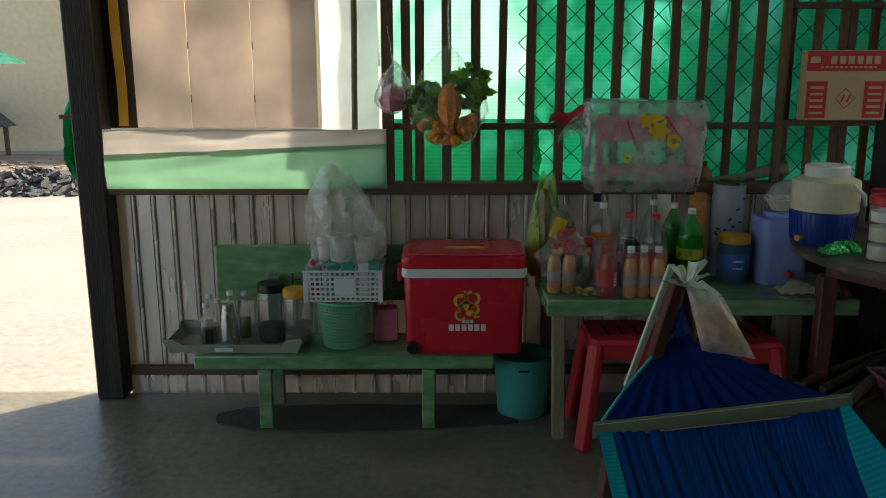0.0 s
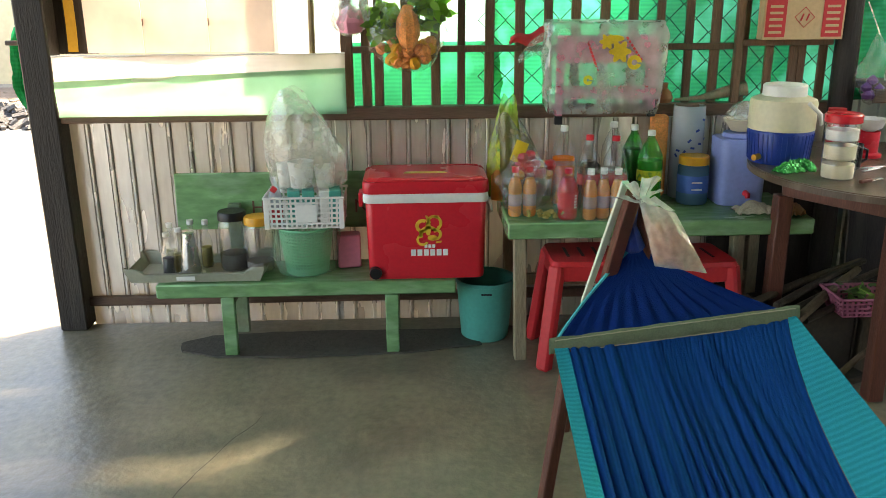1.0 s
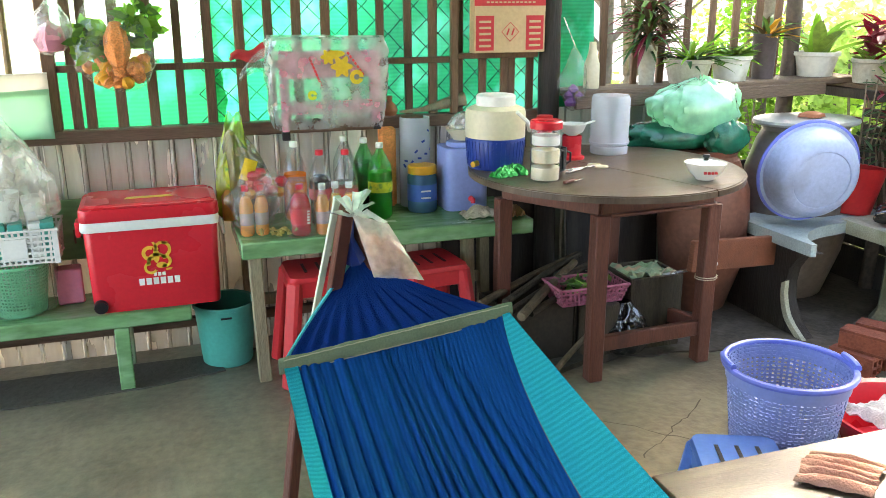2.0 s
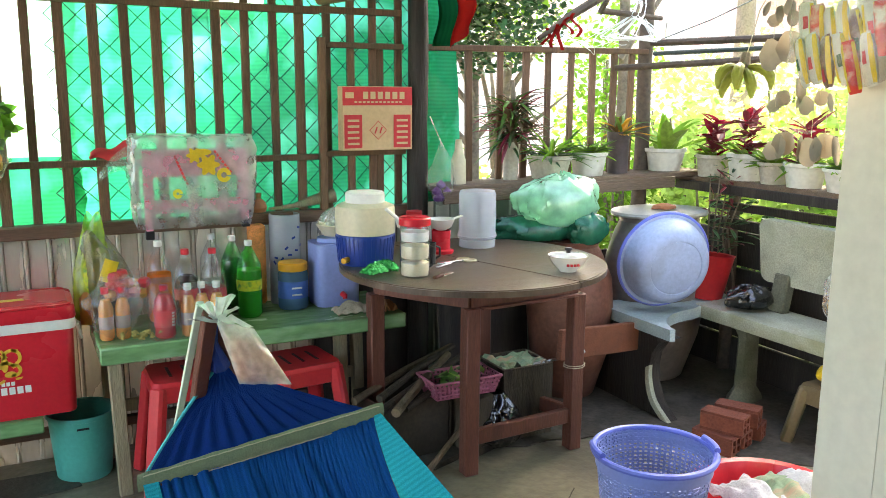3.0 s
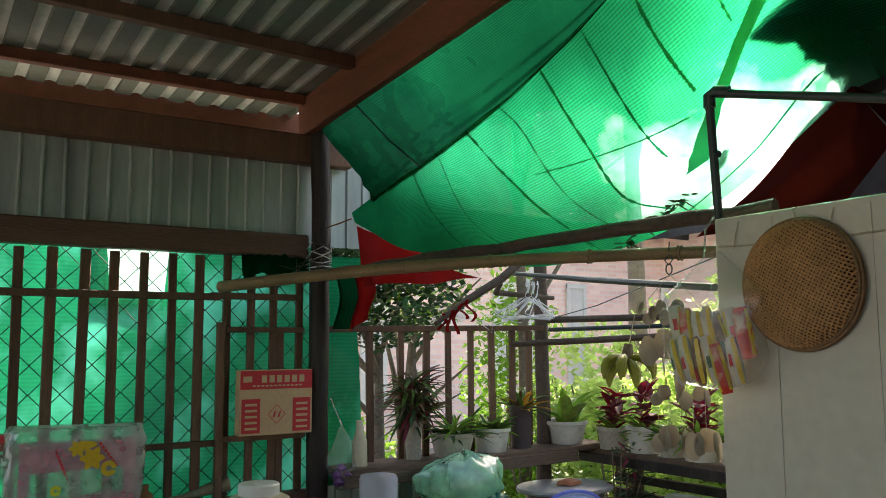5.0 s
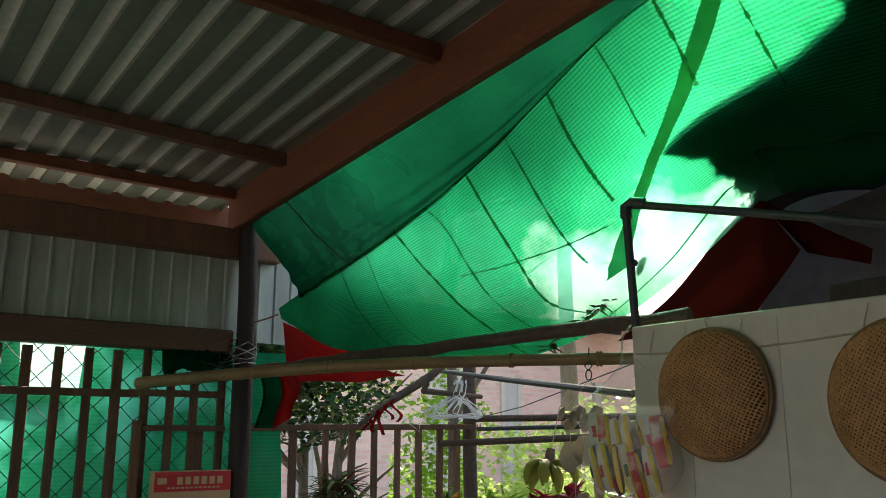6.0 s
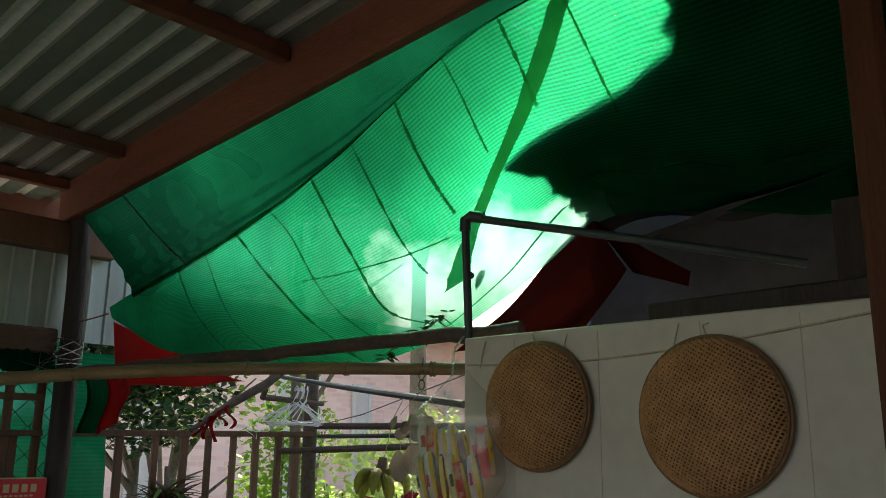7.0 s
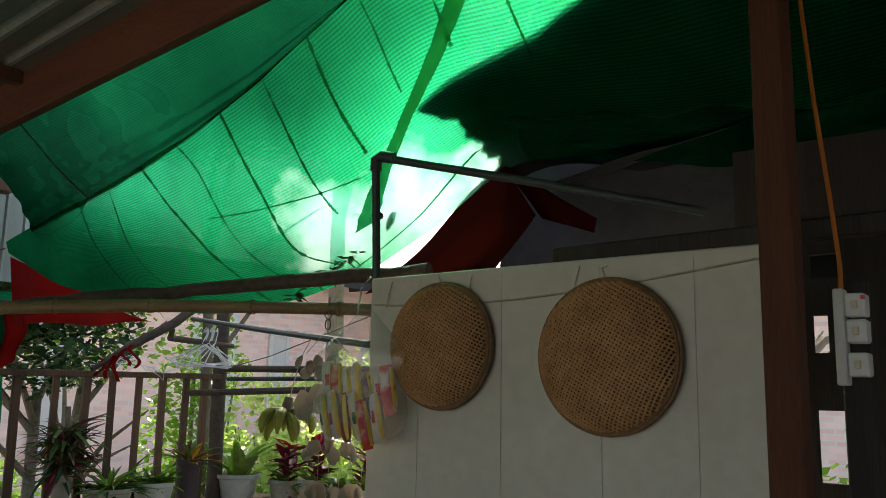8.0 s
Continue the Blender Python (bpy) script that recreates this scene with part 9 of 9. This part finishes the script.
winnow((2.152, 1.215, 1.815), 0.163, "round woven bamboo winnowing basket hung on the partition", 1)
winnow((2.152, 0.725, 1.782), 0.176, "larger finely woven bamboo basket hung on the partition", 2)

nb = thing("noodle_bag", (2.09, 1.47, 1.54), "clear bag of yellow and red noodle packets", "bag of packets")
rr = random.Random(5)
for k in range(13):
    i, j = k % 7, k // 7
    c = Vector((2.096 - 0.022 * j + rr.uniform(-0.006, 0.006), 1.578 - 0.038 * i - 0.015 * j, 1.702 - 0.078 * j - 0.003 * i + rr.uniform(-0.012, 0.012)))
    m = Matrix.Rotation(radians(-13 + rr.uniform(-6, 6)), 3, "X") @ Matrix.Rotation(radians(rr.uniform(-25, 25)), 3, "Z")
    wid = rr.uniform(0.034, 0.046)

    def pillow(u, v, c=c, m=m, wid=wid, k=k):
        a = 2 * math.pi * u
        full = math.sin(math.pi * min(max(v, 0.0), 1.0)) ** 0.35 if 0 < v < 1 else 0.0
        crinkle = 1 + 0.16 * noise.noise((math.cos(a) * 2, math.sin(a) * 2, v * 6 + k))
        return c + m @ Vector((0.015 * full * math.cos(a) * crinkle, wid * 0.5 * (0.75 + 0.25 * full) * math.sin(a) * crinkle, 0.136 * (v - 0.5)))
    pk2 = part("noodle_packet", Geo().grid(pillow, 14, 10), M[("wrap_white", "wrap_mix", "wrap_white", "wrap_white", "wrap_brown")[k % 5]], nb)
    for side_ in ((-1, 1) if k % 3 else (1,)):
        part("print_stripe", Geo().grid(lambda u, v, side_=side_, pl=pillow: pl(0.5 + side_ * (0.10 + 0.12 * u), 0.05 + 0.9 * v) + Vector((-0.0012, 0, 0)), 3, 8), M["wrap_yellow"], pk2)
    v0 = rr.uniform(0.1, 0.5)
    part("print_patch", Geo().grid(lambda u, v, pl=pillow, v0=v0: pl(0.45 + 0.10 * u, v0 + 0.24 * v) + Vector((-0.0018, 0, 0)), 3, 4), M[("card_red", "leaf_dark", "card_red")[k % 3]], pk2)


def noodle_bag(u, v):
    t = 2 * math.pi * u
    r = (math.sin(math.pi * min(v / 0.25, 1) / 2) ** 0.4) if v < 0.66 else 1 - 0.88 * ((v - 0.66) / 0.34)
    q = 1 + 0.08 * noise.noise((math.cos(t) * 3, math.sin(t) * 3, v * 6))
    return (2.078 + 0.062 * r * q * math.cos(t), 1.445 + (0.165 * r * q) * math.sin(t) + 0.05 * max(v - 0.6, 0) * -1, 1.545 + 0.37 * v)


part("bag", Geo().grid(noodle_bag, 60, 40), F["bag"], nb, "clear plastic bag")
part("tie", Geo().tube([(2.078, 1.46, 1.90), (2.10, 1.47, 1.98), (2.15, 1.48, 2.02)], 0.003, 5), F["bag_white"], nb)

wch = thing("shell_mobile", (2.16, 1.66, 1.35), "hanging mobile of pale round shells on a hook", "wind chime")
part("hook", Geo().tube([(2.16, 1.655, 1.97), (2.16, 1.66, 1.93), (2.16, 1.675, 1.915), (2.16, 1.66, 1.90), (2.16, 1.645, 1.915), (2.16, 1.655, 1.93)], 0.002, 5), M["dark_pole"], wch)
part("ring", Geo().tube([(2.16, 1.66 + 0.012 * math.cos(t * 0.6), 1.888 + 0.016 * math.sin(t * 0.6)) for t in range(12)], 0.0022, 5), M["dark_pole"], wch)
for dy in (-0.09, 0.09):
    part("thread", Geo().tube([(2.16, 1.66, 1.872), (2.16, 1.66 + dy, 1.80)], 0.0012, 4), M["cloth_pale"], wch)


def disc(c, r, tilt, seed):
    return Geo().lathe([(0, 0.004), (r * 0.6, 0.006), (r, 0.0), (r * 0.6, -0.002), (0, -0.003)], c, 16, rot=Matrix.Rotation(radians(90 + tilt), 3, "Y") @ Matrix.Rotation(tilt * 0.1, 3, "X"), wob=0.25)


for k in range(7):
    part("shell", disc((2.155 + 0.01 * (k % 2), 1.63 + 0.024 * k, 1.775 - 0.016 * (k % 3)), 0.022, 14 * (k - 3), k), F["shell"], wch)
for tier, (z, y0, y1, n_, r_) in enumerate(((1.655, 1.63, 1.75, 3, 0.042), (1.513, 1.535, 1.735, 6, 0.024), (1.385, 1.505, 1.725, 6, 0.036))):
    for k in range(n_):
        part("shell", disc((2.16 + 0.012 * (k % 2), y0 + (y1 - y0) * k / (n_ - 1), z + 0.012 * math.sin(k * 2.1)), r_ * (0.85 + 0.25 * rr.random()), 10 * (k - 2), k + tier), F["shell"], wch)
        part("thread", Geo().tube([(2.165, y0 + (y1 - y0) * k / (n_ - 1), z + 0.13), (2.165, y0 + (y1 - y0) * k / (n_ - 1), z)], 0.001, 4), M["cloth_pale"], wch)
part("shell", Geo().lathe([(0, -0.05), (0.014, -0.02), (0.016, 0.02), (0, 0.05)], (2.16, 1.635, 1.555), 10), F["shell"], wch)
for k in range(2):
    part("print_shell", disc((2.145, 1.56 + 0.12 * k, 1.385), 0.032, 4, k), F["shell"], wch, "pink patterned shell")

bn = thing("banana_bunch", (2.33, 2.03, 1.47), "small bunch of green-yellow bananas hung on a string", "bananas")
bc = Vector((2.335, 2.02, 1.615))
part("stalk", Geo().tube([bc, bc + Vector((0.01, 0, 0.05))], [0.022, 0.014], 8), M["bark"], bn)
part("string", Geo().tube([bc + Vector((0.01, 0, 0.04)), (2.37, 2.0, 1.8), (2.415, 1.985, 1.885)], 0.0018, 5), M["cloth_pale"], bn)
for k in range(9):
    a = radians(40 * k + 12)
    out_ = Vector((math.cos(a), math.sin(a), 0))
    rise, reach = (0.016, 0.095) if k % 3 else (-0.006, 0.062)
    pts = [bc + out_ * (reach * math.sin(1.75 * i / 7)) + Vector((0, 0, rise * math.sin(3.1 * i / 7) - (0.068 if k % 3 else 0.095) * (i / 7) ** 1.7)) for i in range(8)]
    part("banana", Geo().tube(pts, [0.007, 0.010, 0.0145, 0.0175, 0.018, 0.0165, 0.011, 0.004], 9), M["banana"], bn)

# electric board beyond the post
eb = thing("switch_board", (2.30, 0.22, 1.5), "white switch board with breaker boxes beyond the post", "switch board")
part("backplate", Geo().box((2.31, 0.256, 1.825), (0.04, 0.022, 0.205), bev=0.003), M["white"], eb)
for z in (1.89, 1.835, 1.765):
    part("breaker", Geo().box((2.305, 0.222, z), (0.05, 0.04, 0.05), bev=0.004), M["white"], eb)
    part("toggle", Geo().box((2.277, 0.222, z), (0.008, 0.012, 0.016), bev=0.001), M["cream"], eb)
part("indicator", Geo().box((2.278, 0.205, 1.905), (0.004, 0.008, 0.008)), M["red"], eb)
part("mount", Geo().beam((2.345, 0.235, 0), (2.345, 0.235, 1.95), 0.03, 0.06), M["post"], eb)
single("orange_cable", Geo().tube([(2.30, 0.25, 1.92), (2.30, 0.25, 1.98), (2.30, 0.262, 2.13), (2.30, 0.283, 2.35), (2.28, 0.31, 2.8)], 0.005, 7), M["orange_cable"], "orange cable running up from the switch board", "cable")
# added near-black pieces fill the dark space, leaving a few bright gaps
fs_ = thing("far_screen", (2.75, 0.3, 0), "near-black screen with gaps added for the dark beyond the switch board", "wall", kind="structure")
for y0, y1, z0, z1 in ((0.425, 0.62, 0, 2.4), (-1.3, 0.350, 0, 2.4), (0.35, 0.425, 2.08, 2.4), (0.35, 0.425, 1.915, 2.015), (0.35, 0.425, 1.665, 1.815), (0.35, 0.425, 0, 1.48), (0.35, 0.385, 1.815, 1.915)):
    part("board", Geo().box((2.76, (y0 + y1) / 2, (z0 + z1) / 2), (0.02, y1 - y0, z1 - z0)), M["post"], fs_)
# ---- outside ----
def leaf_cloud(centre, radii, count, size, seed, hollow=0.35):
    """A crown of many small folded leaves with gaps."""
    r_ = random.Random(seed)
    vs, fs = [], []
    cx_, cy_, cz_ = centre
    made_ = 0
    while made_ < count:
        d = Vector((r_.gauss(0, 1), r_.gauss(0, 1), r_.gauss(0, 1))).normalized()
        t = r_.uniform(hollow, 1) ** 0.6
        p = Vector((cx_ + d.x * radii[0] * t, cy_ + d.y * radii[1] * t, cz_ + d.z * radii[2] * t))
        if noise.noise(p * (1.6 / max(radii)) * 1.8 + Vector((seed, 0, 0))) < -0.12:
            made_ += 0.4
            continue
        a = Vector((r_.uniform(-1, 1), r_.uniform(-1, 1), r_.uniform(-0.8, 0.5))).normalized() * size * r_.uniform(0.6, 1.3)
        s = a.cross(Vector((r_.uniform(-1, 1), r_.uniform(-1, 1), 1))).normalized() * size * 0.32
        o = len(vs)
        vs += [p - a * 0.5, p + s - a * 0.05, p + a * 0.5, p - s - a * 0.05]
        fs.append((o, o + 1, o + 2, o + 3))
        made_ += 1
    out = Geo()
    out.v, out.f = [tuple(q) for q in vs], fs
    return out


def tree(at, height, crown_r, leaf_mat, label, seed, trunk_r=0.07, count=5000, size=0.09):
    x, y, z = at
    r_ = random.Random(seed)
    t = thing("tree", at, label, "tree", "yard trees")
    top = Vector((x + r_.uniform(-0.2, 0.2), y + r_.uniform(-0.2, 0.2), z + height * 0.62))
    part("trunk", Geo().tube([(x, y, z - 0.05), lerp(at, top, 0.5) + Vector((0.06, 0.03, 0)), top], [trunk_r * 1.3, trunk_r, trunk_r * 0.7], 10), M["bark"], t)
    for k in range(7):
        b = lerp(at, top, r_.uniform(0.5, 1.0))
        a = r_.uniform(0, 6.28)
        e = b + Vector((math.cos(a) * crown_r * 0.75, math.sin(a) * crown_r * 0.75, height * r_.uniform(0.1, 0.3)))
        part("limb", Geo().tube([b, lerp(b, e, 0.5) + Vector((0, 0, 0.08)), e], [trunk_r * 0.55, trunk_r * 0.35, trunk_r * 0.12], 7), M["bark"], t)
    for k in range(4):
        a = r_.uniform(0, 6.28)
        c = (top.x + math.cos(a) * crown_r * 0.4, top.y + math.sin(a) * crown_r * 0.4, z + height * r_.uniform(0.68, 0.9))
        part("crown", leaf_cloud(c, (crown_r * 0.8, crown_r * 0.8, crown_r * 0.55), count // 4, size, seed + k), leaf_mat, t, kind="stuff")


tree((2.75, 4.7, -0.04), 2.75, 0.74, M["leaf_dark"], "small dark-leaved yard tree close behind the railing", 23, 0.04, 9000, 0.06)
tree((3.35, 5.6, -0.04), 2.9, 0.75, F["petal"], "slim leafy yard tree behind the railing", 22, 0.045, 3600, 0.065)
tree((2.35, 5.3, -0.04), 2.8, 0.6, M["leaf"], "slender yard tree behind the corner post", 21, 0.035, 2600, 0.06)
# crown placed out of view to shade the left part of the net
tree((3.95, 4.65, -0.04), 5.3, 1.0, M["leaf"], "slender tree with an unseen crown added to shade the net", 28, 0.04, 14000, 0.09)
# stands in the sun's path to keep beams off table and hammock
tree((7.3, 6.8, -0.04), 7.7, 1.8, F["petal"], "tall tree with an unseen crown added to block the sun", 27, 0.10, 11000, 0.17)
tree((5.6, 1.3, -0.04), 4.4, 1.5, F["petal"], "leafy yard tree beyond the shelf", 24, 0.09, 5000, 0.12)


def shrub(at, r, h, leaf_mat, label, seed, count=1500, size=0.09):
    s = thing("shrub", at, label, "shrub", "yard shrubs")
    x, y, z = at
    r_ = random.Random(seed)
    for k in range(5):
        part("stem", Geo().tube([(x + r_.uniform(-0.1, 0.1), y + r_.uniform(-0.1, 0.1), z - 0.03), (x + r_.uniform(-0.5, 0.5) * r, y + r_.uniform(-0.5, 0.5) * r, z + h * 0.8)], [0.016, 0.006], 6), M["bark"], s)
    part("foliage", leaf_cloud((x, y, z + h * 0.55), (r, r, h * 0.52), count, size, seed, 0.1), leaf_mat, s, kind="stuff")


k = 0
for x, y, r, h, mt in ((4.6, 4.4, 0.6, 1.75, "y"), (5.4, 4.5, 0.7, 2.0, "y"), (4.9, 3.4, 0.6, 1.8, "y"), (5.8, 3.0, 0.8, 1.5, "p"), (4.6, 2.5, 0.45, 1.2, "m"), (4.0, 5.0, 0.45, 1.15, "p"), (4.15, 3.95, 0.42, 1.5, "y"), (4.35, 3.25, 0.42, 1.45, "y"), (4.9, 5.0, 0.6, 1.8, "y"), (3.85, 4.45, 0.35, 1.35, "p"), (4.3, 2.75, 0.4, 1.4, "p"), (6.4, 4.9, 0.7, 1.6, "y"),
                      (3.3, 6.4, 0.6, 1.2, "p"), (2.5, 6.0, 0.5, 1.1, "m"), (4.3, 3.75, 0.35, 0.9, "d"), (4.35, 3.1, 0.35, 0.85, "d"), (5.0, 0.4, 0.8, 1.6, "p"), (6.2, -0.6, 0.9, 1.5, "l"), (7.6, 5.8, 0.45, 2.1, "y"), (5.3, 3.7, 0.5, 2.35, "y"), (6.6, 4.1, 0.55, 2.5, "y"), (4.7, 5.7, 0.5, 2.3, "p")):
    k += 1
    shrub((x, y, -0.04), r, h, {"y": F["petal_light"], "p": F["petal"], "l": M["leaf_light"], "m": M["leaf"], "d": M["leaf_dark"]}[mt], "sunlit leafy shrub in the yard" if mt != "d" else "dark leafy shrub below the shelf", 40 + k, (3600 if r > 0.65 else 2800) if r > 0.4 else 1300, 0.072 if r > 0.4 else 0.055)

# house across the yard
hs = thing("brick_house", (9.0, 12.0, -0.04), "pink brick house with white window frames across the yard", "house")
part("wall", Geo().box((9.0, 12.0, 1.9), (16, 0.25, 3.9)), M["house_pink"], hs)
part("roof", Geo().box((9.0, 12.3, 4.0), (16.8, 2.2, 0.16), Matrix.Rotation(radians(12), 3, "X")), M["tarp_grey"], hs)
for x in (6.6, 9.2, 10.9, 13.4):
    w_ = part("window", Geo().box((x, 11.86, 1.75), (0.36, 0.04, 1.9)), M["window_dark"], hs)
    for dx in (-0.2, 0.2):
        part("frame_bar", Geo().box((x + dx, 11.83, 1.75), (0.08, 0.05, 2.0), bev=0.005), M["white"], w_)
    for dz in (-0.98, 0.98):
        part("frame_bar", Geo().box((x, 11.825, 1.75 + dz), (0.48, 0.05, 0.09), bev=0.005), M["white"], w_)
for x in (5.55, 9.75):
    part("pilaster", Geo().box((x, 11.83, 1.9), (0.3, 0.12, 3.9), bev=0.01), M["white"], hs)
hs2 = thing("brick_house", (13.5, 2.0, -0.04), "pale brick house side beyond the shrubs", "house")
part("wall", Geo().box((13.5, 2.0, 1.9), (0.25, 20, 3.9)), M["house_pink"], hs2)
part("roof", Geo().box((13.7, 2.0, 4.0), (2.0, 20.6, 0.16), Matrix.Rotation(radians(-12), 3, "Y")), M["tarp_grey"], hs2)
for y in (-2, 1, 4, 7):
    w_ = part("window", Geo().box((13.36, y, 1.75), (0.04, 0.95, 1.3)), M["window_dark"], hs2)
    for dy in (-0.5, 0, 0.5):
        part("frame_bar", Geo().box((13.33, y + dy, 1.75), (0.05, 0.08, 1.45), bev=0.005), M["white"], w_)

# reflector slab added over the soil to brighten house and shrubs
single("yard_paving", Geo().slab([(3.75 + 0.06 * math.sin(k * 2.1), 1.2 + 0.8 * k) for k in range(12)] + [(13.2, 10.0), (13.2, 1.2)], -0.043, -0.032), M["paving"], "pale ground slab added to bounce light onto the house", "paving", kind="structure")

# beyond the doorway
fw = thing("yard_wall", (-8, 15, -0.04), "pale yellow rendered yard wall in the distance", "wall", kind="structure")
part("wall", Geo().box((-8.5, 15.0, 1.7), (14, 0.2, 3.5)), M["wall_yellow"], fw)
um = thing("parasol", (-6.9, 12.3, -0.04), "green market parasol beyond the doorway", "parasol")
part("pole", Geo().tube([(-6.9, 12.3, -0.04), (-6.9, 12.3, 1.85)], 0.025, 8), M["silver_wire"], um)
part("canopy", Geo().lathe([(0.9, 1.52), (0.86, 1.56), (0.45, 1.75), (0.05, 1.86), (0, 1.87)], (-6.9, 12.3, -0.04), 8), F["bag_darkgreen"], um)
for k in range(8):
    a = radians(45 * k)
    part("rib", Geo().tube([(-6.9, 12.3, 1.82), (-6.9 + 0.88 * math.cos(a), 12.3 + 0.88 * math.sin(a), 1.49)], 0.008, 5), M["silver_wire"], um)
sh = thing("market_stall", (-8.3, 14.0, -0.04), "faint dark stall roof before the yard wall", "stall")
part("gable", Geo().add([(-8.9, 13.9, 0.45), (-7.2, 13.9, 0.45), (-8.05, 13.9, 1.15), (-8.9, 14.3, 0.45), (-7.2, 14.3, 0.45), (-8.05, 14.3, 1.15)], [(0, 1, 2), (3, 5, 4), (0, 2, 5, 3), (1, 4, 5, 2), (0, 3, 4, 1)]), M["tarp_grey"], sh)
for x in (-8.8, -7.3):
    part("post", Geo().box((x, 14.1, 0.22), (0.06, 0.06, 0.5)), M["log"], sh)
single("burnt_ground", Geo().slab([(-11 + 0.4 * math.sin(k * 1.7), 9.9 + 0.55 * k) for k in range(9)] + [(-3.0 + 0.35 * math.sin(k * 2.3), 14.3 - 0.5 * k) for k in range(9)], -0.042, -0.034), M["burnt"], "brown littered bare ground before the yard wall", "ground", kind="structure")
ash = Geo()
for k in range(420):
    a, r = rnd.uniform(0, 6.28), rnd.random() ** 0.6
    c = Vector((-5.1 + 1.5 * r * math.cos(a), 10.5 + 0.8 * r * math.sin(a), -0.03 + 0.20 * (1 - r) * rnd.uniform(0.5, 1.2)))
    ash.box(c, (rnd.uniform(0.04, 0.16), rnd.uniform(0.04, 0.14), rnd.uniform(0.02, 0.06)), Euler((rnd.uniform(-0.6, 0.6), rnd.uniform(-0.6, 0.6), rnd.uniform(0, 3))).to_matrix())
single("ash_heap", ash, M["ash"], "burnt rubbish and ash heap on the yard ground", "ash heap", kind="stuff")
lit = Geo()
for k in range(260):
    c = Vector((rnd.uniform(-8, -3.5), rnd.uniform(10.2, 13.5), -0.03))
    lit.box(c, (rnd.uniform(0.03, 0.14), rnd.uniform(0.03, 0.12), rnd.uniform(0.01, 0.04)), Euler((0.2, 0.1, rnd.uniform(0, 3))).to_matrix())
single("litter", lit, M["bark"], "scattered dry litter on the yard ground", "litter", kind="stuff")
gbk = thing("green_sack", (-1.66, 3.80, 1.0), "bright green net sack hanging outside the door post", "sack")
part("sack", bag_shape((-1.655, 3.80, 0.98), 0.055, 0.06, 0.36, 0.3, 0.2, seed=33.0), F["net"], gbk)
part("peg", Geo().beam((-1.70, 3.76, 1.275), (-1.56, 3.74, 1.275), 0.02, 0.02), M["log"], gbk)
